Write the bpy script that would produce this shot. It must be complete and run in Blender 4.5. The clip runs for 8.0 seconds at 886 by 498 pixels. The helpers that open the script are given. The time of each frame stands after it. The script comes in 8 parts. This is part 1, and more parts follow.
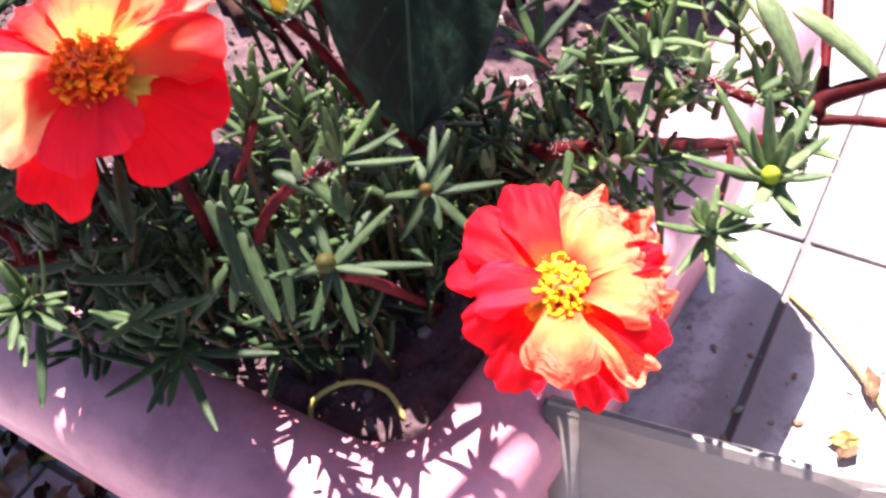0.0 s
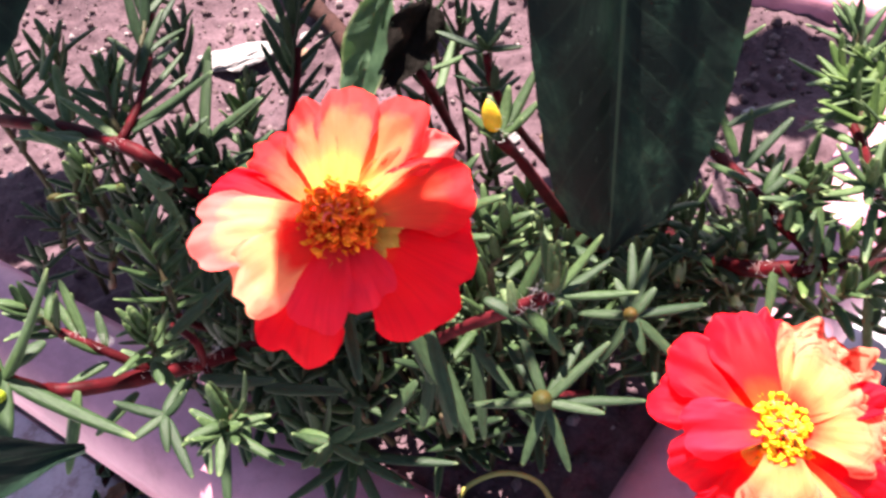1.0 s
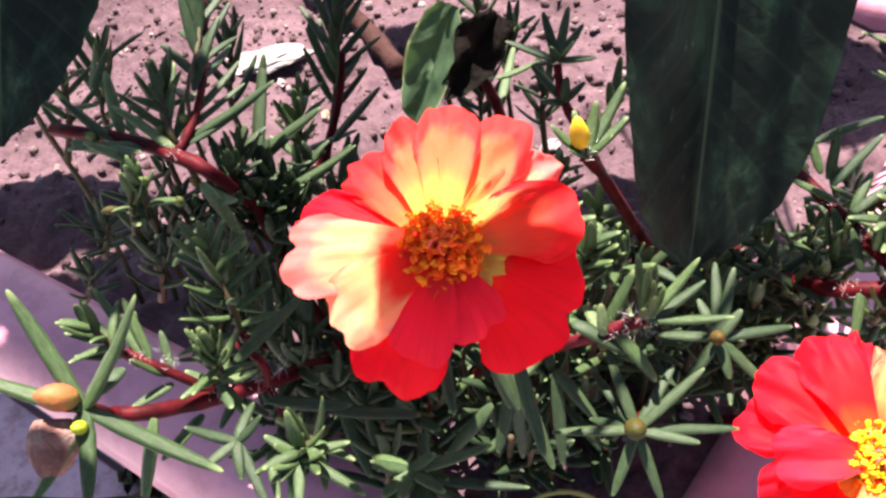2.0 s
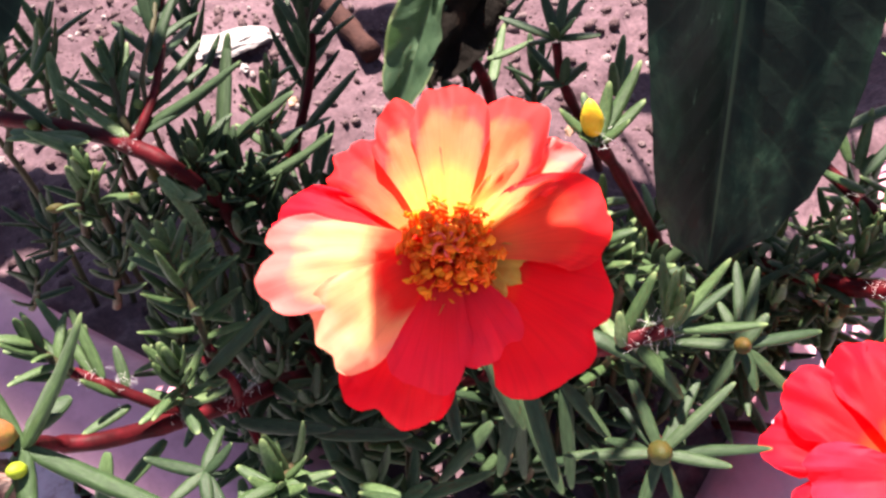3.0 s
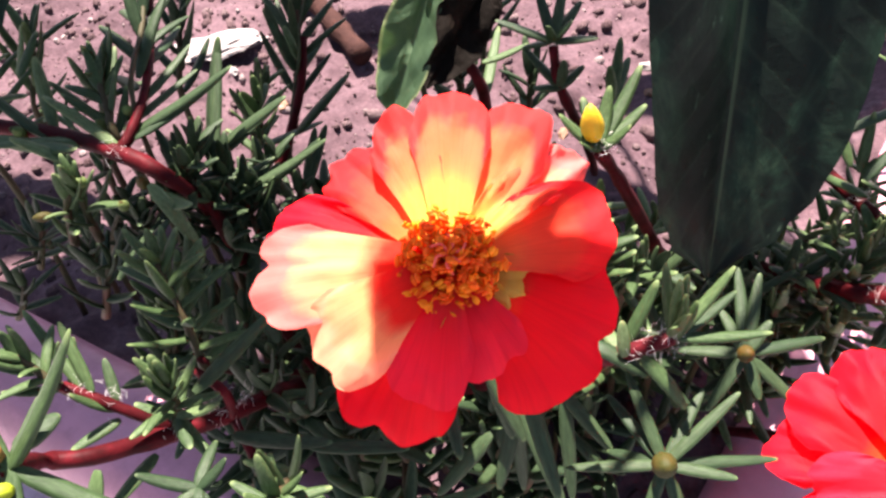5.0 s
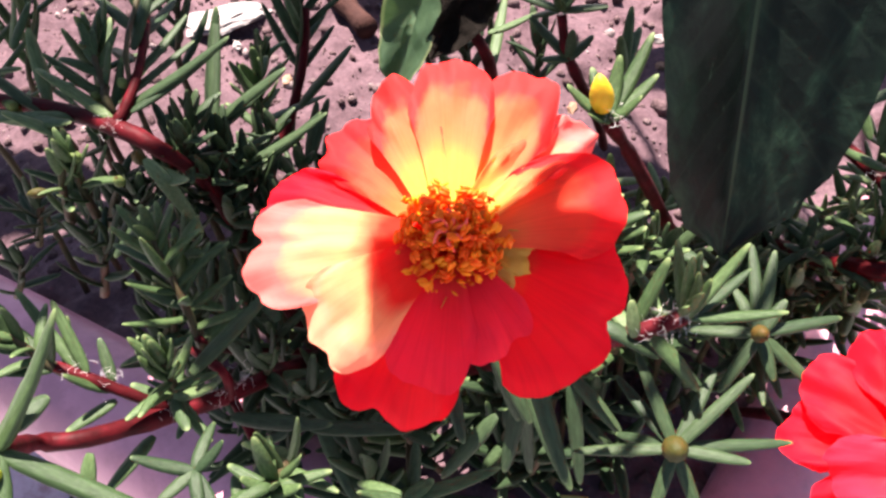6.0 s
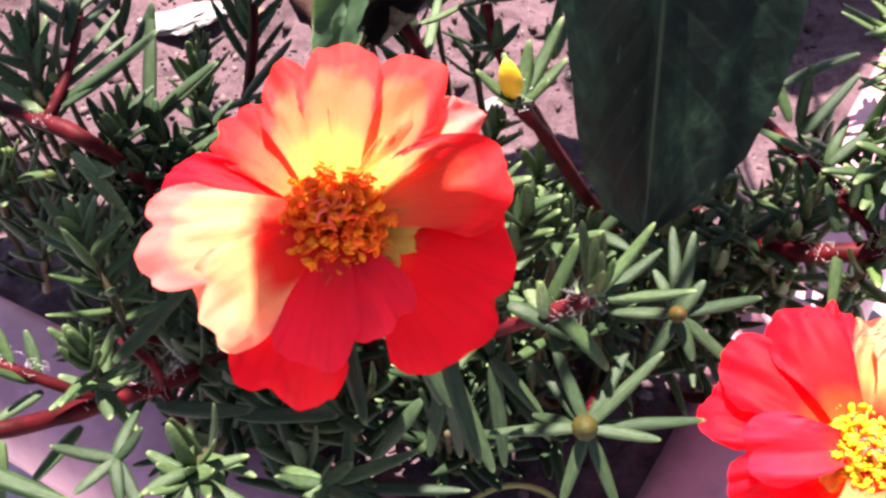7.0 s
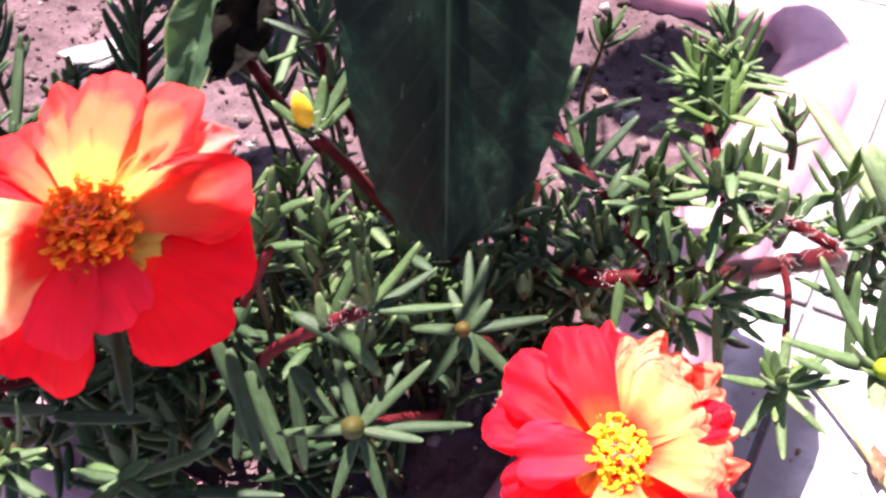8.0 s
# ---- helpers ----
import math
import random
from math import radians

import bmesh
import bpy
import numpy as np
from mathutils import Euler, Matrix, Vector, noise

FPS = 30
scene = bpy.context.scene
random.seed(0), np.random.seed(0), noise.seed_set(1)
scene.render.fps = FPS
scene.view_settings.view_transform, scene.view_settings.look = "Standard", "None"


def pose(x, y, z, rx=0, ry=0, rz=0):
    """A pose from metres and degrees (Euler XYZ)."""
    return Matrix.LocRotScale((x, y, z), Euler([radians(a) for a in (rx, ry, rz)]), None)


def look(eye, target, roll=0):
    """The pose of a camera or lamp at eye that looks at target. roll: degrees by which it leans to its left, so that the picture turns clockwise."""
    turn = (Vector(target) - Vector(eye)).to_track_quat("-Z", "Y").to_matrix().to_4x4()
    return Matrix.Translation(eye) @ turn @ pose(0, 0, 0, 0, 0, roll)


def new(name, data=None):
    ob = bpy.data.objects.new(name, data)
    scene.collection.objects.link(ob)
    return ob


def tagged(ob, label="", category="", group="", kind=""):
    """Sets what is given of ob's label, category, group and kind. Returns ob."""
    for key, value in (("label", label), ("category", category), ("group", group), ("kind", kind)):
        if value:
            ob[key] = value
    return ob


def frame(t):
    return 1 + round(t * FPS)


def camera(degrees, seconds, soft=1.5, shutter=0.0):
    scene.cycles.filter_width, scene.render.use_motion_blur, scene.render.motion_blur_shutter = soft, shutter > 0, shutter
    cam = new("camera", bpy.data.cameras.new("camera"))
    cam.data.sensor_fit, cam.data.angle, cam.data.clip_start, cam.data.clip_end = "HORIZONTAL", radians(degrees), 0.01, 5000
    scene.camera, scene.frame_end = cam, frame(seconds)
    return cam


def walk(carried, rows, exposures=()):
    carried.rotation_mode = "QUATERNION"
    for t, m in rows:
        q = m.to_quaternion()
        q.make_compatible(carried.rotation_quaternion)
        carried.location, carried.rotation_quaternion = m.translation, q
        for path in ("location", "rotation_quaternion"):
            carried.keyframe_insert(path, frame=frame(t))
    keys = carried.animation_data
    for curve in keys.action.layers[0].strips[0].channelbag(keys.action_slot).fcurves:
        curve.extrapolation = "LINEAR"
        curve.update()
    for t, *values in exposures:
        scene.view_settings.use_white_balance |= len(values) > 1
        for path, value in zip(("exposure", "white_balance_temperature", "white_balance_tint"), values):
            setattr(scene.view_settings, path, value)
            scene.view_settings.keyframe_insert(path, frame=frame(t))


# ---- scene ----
cam = camera(54.0, 8.0, soft=2.6, shutter=0.2)
PATH = [
    (0, (0.0234, -0.1128, 0.3858), (0.0216, 0.0192, 0.2356), -10.66),
    (0.3, (0.0154, -0.1073, 0.3908), (0.0119, 0.0274, 0.2410), -11.30),
    (0.5, (0.0102, -0.1036, 0.3908), (0.0055, 0.0293, 0.2414), -11.18),
    (0.8, (0.0001, -0.0922, 0.4005), (-0.0069, 0.0403, 0.2495), -11.76),
    (1, (-0.0066, -0.0860, 0.4035), (-0.0170, 0.0459, 0.2535), -11.58),
    (1.2, (-0.0103, -0.0823, 0.4059), (-0.0246, 0.0498, 0.2565), -12.70),
    (2.3, (-0.0250, -0.0745, 0.4019), (-0.0312, 0.0551, 0.2497), -10.24),
    (2.5, (-0.0247, -0.0714, 0.3973), (-0.0289, 0.0572, 0.2443), -9.84),
    (3, (-0.0293, -0.0620, 0.3913), (-0.0306, 0.0664, 0.2380), -8.94),
    (3.5, (-0.0295, -0.0589, 0.3866), (-0.0295, 0.0697, 0.2334), -9.00),
    (4, (-0.0293, -0.0594, 0.3873), (-0.0289, 0.0692, 0.2342), -8.81),
    (4.5, (-0.0299, -0.0591, 0.3897), (-0.0279, 0.0687, 0.2358), -8.29),
    (4.7, (-0.0308, -0.0592, 0.3899), (-0.0292, 0.0691, 0.2365), -8.28),
    (5.8, (-0.0295, -0.0561, 0.3871), (-0.0302, 0.0701, 0.2320), -9.21),
    (6, (-0.0296, -0.0558, 0.3857), (-0.0313, 0.0688, 0.2293), -9.46),
    (6.5, (-0.0243, -0.0556, 0.3841), (-0.0241, 0.0684, 0.2272), -9.18),
    (7, (-0.0168, -0.0604, 0.3837), (-0.0178, 0.0644, 0.2274), -10.14),
    (7.2, (-0.0098, -0.0628, 0.3874), (-0.0126, 0.0624, 0.2297), -9.02),
    (7.5, (-0.0004, -0.0725, 0.3830), (0.0099, 0.0578, 0.2316), -4.64),
    (7.6, (0.0043, -0.0755, 0.3853), (0.0151, 0.0548, 0.2310), -4.23),
    (7.8, (0.0086, -0.0794, 0.3911), (0.0144, 0.0553, 0.2346), -5.55),
    (8, (0.0141, -0.0767, 0.3883), (0.0200, 0.0550, 0.2379), -6.41),
]
walk(cam, [(t, look(eye, target, roll)) for t, eye, target, roll in PATH], [(0.0, 2.79, 6620, 19), (2.3, 2.72, 6850, 18), (6.5, 2.72, 6850, 18), (8.0, 2.87, 6500, 20)])
from math import cos, pi, sin


# ---- light ----
SUN_DIR = Vector((0.01, 0.38, 0.92)).normalized()
world = bpy.data.worlds.new("sky_world")
scene.world = world
world.use_nodes = True
wn = world.node_tree
sky = wn.nodes.new("ShaderNodeTexSky")
sky.sky_type = "NISHITA"
sky.sun_disc = False
sky.sun_elevation = math.asin(SUN_DIR.z)
sky.sun_rotation = math.atan2(SUN_DIR.x, SUN_DIR.y)
wn.nodes["Background"].inputs["Strength"].default_value = 0.044
wn.links.new(sky.outputs["Color"], wn.nodes["Background"].inputs["Color"])
sun_data = bpy.data.lights.new("sun", "SUN")
sun_data.energy, sun_data.angle, sun_data.color = 5.0, radians(0.55), (1.0, 0.95, 0.89)
sun = new("sun", sun_data)
sun.matrix_world = look(tuple(SUN_DIR * 6), (0, 0, 0))


# ---- materials ----
def material(name, rough=0.5, spec=0.5):
    m = bpy.data.materials.new(name)
    m.use_nodes = True
    nt = m.node_tree
    b = nt.nodes["Principled BSDF"]
    b.inputs["Roughness"].default_value = rough
    b.inputs["Specular IOR Level"].default_value = spec
    return m, nt, b


def noise_node(nt, scale, detail=4.0, rough=0.6, coords="Object"):
    tc = nt.nodes.new("ShaderNodeTexCoord")
    n = nt.nodes.new("ShaderNodeTexNoise")
    n.inputs["Scale"].default_value = scale
    n.inputs["Detail"].default_value = detail
    n.inputs["Roughness"].default_value = rough
    nt.links.new(tc.outputs[coords], n.inputs["Vector"])
    return n


def ramp(nt, src, stops):
    r = nt.nodes.new("ShaderNodeValToRGB")
    while len(r.color_ramp.elements) < len(stops):
        r.color_ramp.elements.new(0.5)
    for e, (p, c) in zip(r.color_ramp.elements, stops):
        e.position, e.color = p, (*c, 1)
    nt.links.new(src, r.inputs["Fac"])
    return r


def mix(nt, fac, a, b, mode="MIX"):
    n = nt.nodes.new("ShaderNodeMix")
    n.data_type, n.blend_type = "RGBA", mode
    for sock, v in ((n.inputs[0], fac), (n.inputs[6], a), (n.inputs[7], b)):
        if isinstance(v, (int, float)):
            sock.default_value = v
        elif isinstance(v, tuple):
            sock.default_value = (*v, 1)
        else:
            nt.links.new(v, sock)
    return n.outputs[2]


def bump(nt, b, height, strength, distance=0.001):
    n = nt.nodes.new("ShaderNodeBump")
    n.inputs["Strength"].default_value = strength
    n.inputs["Distance"].default_value = distance
    nt.links.new(height, n.inputs["Height"])
    nt.links.new(n.outputs["Normal"], b.inputs["Normal"])


def through_light(nt, b, colour, amount):
    """Thin tissue: part of the light goes through."""
    t = nt.nodes.new("ShaderNodeBsdfTranslucent")
    if isinstance(colour, tuple):
        t.inputs["Color"].default_value = (*colour, 1)
    else:
        nt.links.new(colour, t.inputs["Color"])
    s = nt.nodes.new("ShaderNodeMixShader")
    s.inputs[0].default_value = amount
    out = nt.nodes["Material Output"]
    nt.links.new(b.outputs[0], s.inputs[1])
    nt.links.new(t.outputs[0], s.inputs[2])
    nt.links.new(s.outputs[0], out.inputs["Surface"])


def leaf_material(name, dark, light, tip, tip_share=0.12):
    """Succulent needle leaf: paler blunt tip, fine mottling, a tone of its own for each leaf."""
    m, nt, b = material(name, 0.46, 0.24)
    info = nt.nodes.new("ShaderNodeObjectInfo")
    n = noise_node(nt, 7.0, 5, 0.7)
    tone = mix(nt, info.outputs["Random"], dark, light)
    mott = ramp(nt, n.outputs["Fac"], [(0.32, (0.60, 0.62, 0.58)), (0.7, (1.35, 1.3, 1.3))])
    col = mix(nt, 1.0, tone, mott.outputs[0], "MULTIPLY")
    tc = nt.nodes.new("ShaderNodeTexCoord")
    sep = nt.nodes.new("ShaderNodeSeparateXYZ")
    nt.links.new(tc.outputs["Object"], sep.inputs[0])
    tr = ramp(nt, sep.outputs["X"], [(1 - tip_share, (0, 0, 0)), (0.99, (1, 1, 1))])
    col = mix(nt, tr.outputs[0], col, tip)
    nt.links.new(col, b.inputs["Base Color"])
    g = noise_node(nt, 30.0, 2)
    bump(nt, b, g.outputs["Fac"], 0.25, 0.0006)
    through_light(nt, b, col, 0.32)
    return m


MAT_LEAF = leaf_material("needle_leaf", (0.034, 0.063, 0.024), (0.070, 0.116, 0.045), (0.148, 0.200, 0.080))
# darker copy: blue-green needles, and inner needles with shade put into their colour
MAT_LEAF_BLUE_SHADED = leaf_material("needle_leaf_blue_shaded", (0.021, 0.041, 0.019), (0.043, 0.071, 0.032), (0.085, 0.124, 0.051), 0.06)
# paler copy: pale needles, and lit ones with sun put into their colour
MAT_LEAF_PALE_SUNLIT = leaf_material("needle_leaf_pale_sunlit", (0.068, 0.112, 0.046), (0.110, 0.159, 0.070), (0.182, 0.228, 0.098))


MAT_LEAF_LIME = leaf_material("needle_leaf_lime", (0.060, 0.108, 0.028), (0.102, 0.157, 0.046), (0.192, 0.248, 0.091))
# lightest copy, glare of the sun put into the needles' colour
MAT_LEAF_SUNLIT = leaf_material("needle_leaf_sunlit", (0.113, 0.157, 0.076), (0.178, 0.228, 0.114), (0.246, 0.289, 0.146))


def stem_material(name, gain, cool=1.0):
    """Fleshy red stem; cool: how much green and blue it keeps."""
    m, nt, b = material(name, 0.55, 0.06)
    n = noise_node(nt, 160.0, 4)
    r = ramp(nt, n.outputs["Fac"], [(p, (col[0] * gain, col[1] * gain * cool, col[2] * gain * cool)) for p, col in ((0.3, (0.022, 0.004, 0.005)), (0.52, (0.052, 0.007, 0.010)), (0.64, (0.088, 0.010, 0.016)), (0.8, (0.10, 0.036, 0.028)))])
    nt.links.new(r.outputs[0], b.inputs["Base Color"])
    bump(nt, b, noise_node(nt, 700.0, 3).outputs["Fac"], 0.35, 0.0004)
    return m


MAT_STEM, MAT_STEM_ROSE, MAT_STEM_RED = stem_material("dark_red_stem", 0.85, 0.6), stem_material("rose_red_stem", 1.35, 0.75), stem_material("bright_red_stem", 0.74, 0.45)


def petal_material(name, edge, middle, base, streak=(0.80, 0.72, 0.72), depth=0.35, places=(0.30, 0.64, 0.88, 1.0), rim=None):
    """Silky petal: yellow claw, orange middle, red margin, fine veins that run outwards; rim: colour of short streaks in the crumpled margin."""
    m, nt, b = material(name, 0.62, 0.15)
    uv = nt.nodes.new("ShaderNodeUVMap")
    uv.uv_map = "UVMap"
    sep = nt.nodes.new("ShaderNodeSeparateXYZ")
    nt.links.new(uv.outputs[0], sep.inputs[0])
    n = noise_node(nt, 120.0, 3)
    add = nt.nodes.new("ShaderNodeMath")
    add.operation = "MULTIPLY_ADD"
    nt.links.new(n.outputs["Fac"], add.inputs[0])
    add.inputs[1].default_value = 0.34
    nt.links.new(sep.outputs["Y"], add.inputs[2])
    r = ramp(nt, add.outputs[0], list(zip(places, (base, middle, tuple((a + c) / 2 for a, c in zip(middle, edge)), edge))))
    vein = nt.nodes.new("ShaderNodeTexNoise")
    mp = nt.nodes.new("ShaderNodeMapping")
    mp.inputs["Scale"].default_value = (34.0, 1.6, 1.0)
    nt.links.new(uv.outputs[0], mp.inputs["Vector"])
    nt.links.new(mp.outputs[0], vein.inputs["Vector"])
    vein.inputs["Scale"].default_value = 1.0
    vein.inputs["Detail"].default_value = 3.0
    vr = ramp(nt, vein.outputs["Fac"], [(0.34, streak), (0.56, (1.0, 1.0, 1.0))])
    col = mix(nt, depth, r.outputs[0], vr.outputs[0], "MULTIPLY")
    if rim:
        streaks = nt.nodes.new("ShaderNodeTexNoise")
        stretch = nt.nodes.new("ShaderNodeMapping")
        stretch.inputs["Scale"].default_value = (7.0, 26.0, 1.0)
        stretch.inputs["Rotation"].default_value = (0, 0, 0.5)
        nt.links.new(uv.outputs[0], stretch.inputs["Vector"])
        nt.links.new(stretch.outputs[0], streaks.inputs["Vector"])
        streaks.inputs["Scale"].default_value = 1.0
        streaks.inputs["Detail"].default_value = 2.0
        band = ramp(nt, streaks.outputs["Fac"], [(0.52, (0, 0, 0)), (0.60, (1, 1, 1))])
        zone = ramp(nt, sep.outputs["Y"], [(0.66, (0, 0, 0)), (0.88, (1, 1, 1))])
        share = mix(nt, 1.0, band.outputs[0], zone.outputs[0], "MULTIPLY")
        col = mix(nt, share, col, rim)
    nt.links.new(col, b.inputs["Base Color"])
    bump(nt, b, vein.outputs["Fac"], 0.10, 0.0004)
    through_light(nt, b, col, 0.36)
    return m


MAT_PETAL = petal_material("petal_red_orange", (0.90, 0.013, 0.030), (0.93, 0.018, 0.022), (0.94, 0.15, 0.025))
# lit copies of the red petal: sunlight put into the colour
MAT_PETAL_SUNLIT = petal_material("petal_sunlit", (0.91, 0.050, 0.045), (0.95, 0.270, 0.100), (0.95, 0.58, 0.12), (0.85, 0.70, 0.62), 0.30, (0.44, 0.72, 0.93, 1.0))
MAT_PETAL_SUNLIT_ORANGE = petal_material("petal_sunlit_deep_orange", (0.91, 0.030, 0.032), (0.94, 0.150, 0.060), (0.95, 0.36, 0.08))
# red claw of the next two paints the shaded inner part of the petal
MAT_PETAL_SUNLIT_PALE = petal_material("petal_sunlit_pale", (0.93, 0.220, 0.190), (0.95, 0.440, 0.210), (0.93, 0.055, 0.028), (0.80, 0.72, 0.72), 0.25, (0.48, 0.70, 0.92, 1.0))
MAT_PETAL_SUNLIT_TIP = petal_material("petal_sunlit_tip", (0.94, 0.420, 0.260), (0.95, 0.400, 0.180), (0.93, 0.040, 0.026), (0.80, 0.72, 0.72), 0.25, (0.62, 0.80, 0.95, 1.0))


# sunlit copy in cream-orange: red claw, pale blade, orange margin
MAT_PETAL_SUNLIT_CREAM = petal_material("petal_sunlit_cream", (0.94, 0.340, 0.210), (0.95, 0.400, 0.150), (0.92, 0.030, 0.018), (0.98, 0.40, 0.28), 0.30, (0.36, 0.66, 0.90, 1.0), (0.84, 0.075, 0.040))
MAT_PETAL_ROSE = petal_material("petal_rose_red", (0.92, 0.034, 0.072), (0.93, 0.028, 0.048), (0.93, 0.060, 0.030))


def plain(name, stops, scale, rough=0.6, relief=0.3, relief_scale=None, spec=0.4, distance=0.001, coords="Object"):
    m, nt, b = material(name, rough, spec)
    n = noise_node(nt, scale, 5, coords=coords)
    r = ramp(nt, n.outputs["Fac"], stops)
    nt.links.new(r.outputs[0], b.inputs["Base Color"])
    if relief:
        bump(nt, b, noise_node(nt, relief_scale or scale * 5, 5, coords=coords).outputs["Fac"], relief, distance)
    return m


def anther_material(name, lo, middle, hi):
    m, nt, b = material(name, 0.55, 0.3)
    info = nt.nodes.new("ShaderNodeObjectInfo")
    r = ramp(nt, info.outputs["Random"], [(0.0, lo), (0.6, middle), (1.0, hi)])
    nt.links.new(r.outputs[0], b.inputs["Base Color"])
    through_light(nt, b, r.outputs[0], 0.45)
    return m


# orange copy has shade put into its colour; anthers in sun are yellow
MAT_STAMEN_SHADED = anther_material("shaded_orange_anther", (0.95, 0.105, 0.003), (0.96, 0.180, 0.004), (0.96, 0.32, 0.008))
MAT_STAMEN_YELLOW = anther_material("yellow_anther", (0.92, 0.42, 0.010), (0.92, 0.60, 0.014), (0.90, 0.72, 0.06))
MAT_SHOOT = plain("shoot_stem", [(0.3, (0.026, 0.030, 0.012)), (0.55, (0.044, 0.032, 0.016)), (0.75, (0.080, 0.026, 0.020))], 150, 0.6, 0.3, spec=0.15)
MAT_FILAMENT_PALE = plain("pale_filament", [(0.3, (0.86, 0.40, 0.14)), (0.7, (0.88, 0.66, 0.42))], 300, 0.5, 0)
MAT_FILAMENT = plain("orange_filament", [(0.3, (0.94, 0.18, 0.012)), (0.7, (0.95, 0.32, 0.015))], 300, 0.5, 0)
MAT_PISTIL = plain("red_pistil", [(0.3, (0.80, 0.04, 0.03)), (0.7, (0.86, 0.10, 0.06))], 300, 0.4, 0)
MAT_BUD = plain("green_yellow_bud", [(0.3, (0.018, 0.026, 0.004)), (0.52, (0.034, 0.026, 0.004)), (0.7, (0.062, 0.030, 0.005))], 240, 0.62, 0.3, spec=0.15)
MAT_BUD_YELLOW = plain("yellow_bud", [(0.35, (0.44, 0.26, 0.010)), (0.7, (0.58, 0.38, 0.020))], 120, 0.6, 0.25, spec=0.2)
MAT_BUD_GREEN = plain("pale_green_bud", [(0.35, (0.060, 0.090, 0.026)), (0.7, (0.10, 0.13, 0.038))], 160, 0.6, 0.25, spec=0.15)
MAT_BUD_LIME = plain("lime_bud", [(0.35, (0.13, 0.17, 0.008)), (0.7, (0.19, 0.23, 0.010))], 120, 0.6, 0.25, spec=0.2)
MAT_BUD_ORANGE = plain("orange_bud", [(0.35, (0.11, 0.085, 0.018)), (0.5, (0.30, 0.060, 0.024)), (0.7, (0.36, 0.040, 0.028))], 110, 0.6, 0.3, spec=0.2)
MAT_WITHERED = plain("withered_petal", [(0.3, (0.075, 0.016, 0.014)), (0.55, (0.16, 0.070, 0.055)), (0.75, (0.28, 0.20, 0.17))], 180, 0.8, 0.8)
MAT_SEPAL = plain("pale_petaloid", [(0.3, (0.66, 0.30, 0.03)), (0.7, (0.76, 0.46, 0.06))], 160, 0.45, 0.2)
MAT_HAIR = plain("white_hair", [(0.3, (0.55, 0.50, 0.48)), (0.7, (0.7, 0.66, 0.64))], 200, 0.7, 0)


def soil_material():
    m, nt, b = material("dry_soil", 0.92, 0.15)
    big = noise_node(nt, 22.0, 4)
    fine = noise_node(nt, 520.0, 6, 0.7)
    r1 = ramp(nt, big.outputs["Fac"], [(0.3, (0.046, 0.026, 0.031)), (0.7, (0.092, 0.055, 0.064))])
    r2 = ramp(nt, fine.outputs["Fac"], [(0.3, (0.70, 0.67, 0.67)), (0.5, (1.0, 1.0, 1.0)), (0.72, (1.5, 1.45, 1.4))])
    nt.links.new(mix(nt, 1.0, r1.outputs[0], r2.outputs[0], "MULTIPLY"), b.inputs["Base Color"])
    bump(nt, b, fine.outputs["Fac"], 0.5, 0.0016)
    return m


def clod_material():
    m, nt, b = material("soil_clod", 0.95, 0.1)
    geo = nt.nodes.new("ShaderNodeNewGeometry")
    r1 = ramp(nt, geo.outputs["Random Per Island"], [(0.0, (0.056, 0.034, 0.037)), (0.6, (0.105, 0.068, 0.073)), (0.90, (0.14, 0.10, 0.104)), (1.0, (0.28, 0.23, 0.23))])
    fine = noise_node(nt, 700.0, 5, 0.7)
    r2 = ramp(nt, fine.outputs["Fac"], [(0.3, (0.6, 0.6, 0.6)), (0.7, (1.4, 1.35, 1.3))])
    nt.links.new(mix(nt, 1.0, r1.outputs[0], r2.outputs[0], "MULTIPLY"), b.inputs["Base Color"])
    bump(nt, b, fine.outputs["Fac"], 0.8, 0.002)
    return m


MAT_SOIL, MAT_CLOD = soil_material(), clod_material()


def pot_material():
    m, nt, b = material("pink_plastic", 0.45, 0.4)
    a = noise_node(nt, 14.0, 5)
    r = ramp(nt, a.outputs["Fac"], [(0.3, (0.41, 0.165, 0.215)), (0.7, (0.49, 0.210, 0.265))])
    d = noise_node(nt, 260.0, 5, 0.7)
    dirt = ramp(nt, d.outputs["Fac"], [(0.60, (0, 0, 0)), (0.78, (1, 1, 1))])
    patch = ramp(nt, noise_node(nt, 30.0, 3).outputs["Fac"], [(0.45, (0, 0, 0)), (0.7, (0.8, 0.8, 0.8))])
    f = mix(nt, 1.0, dirt.outputs[0], patch.outputs[0], "MULTIPLY")
    soiled = mix(nt, f, r.outputs[0], (0.16, 0.09, 0.08))
    film = ramp(nt, noise_node(nt, 48.0, 6, 0.68).outputs["Fac"], [(0.40, (0.80, 0.78, 0.80)), (0.52, (1.0, 1.0, 1.0)), (0.66, (1.10, 1.14, 1.12))])
    nt.links.new(mix(nt, 1.0, soiled, film.outputs[0], "MULTIPLY"), b.inputs["Base Color"])
    bump(nt, b, d.outputs["Fac"], 0.22, 0.0006)
    return m


MAT_POT = pot_material()


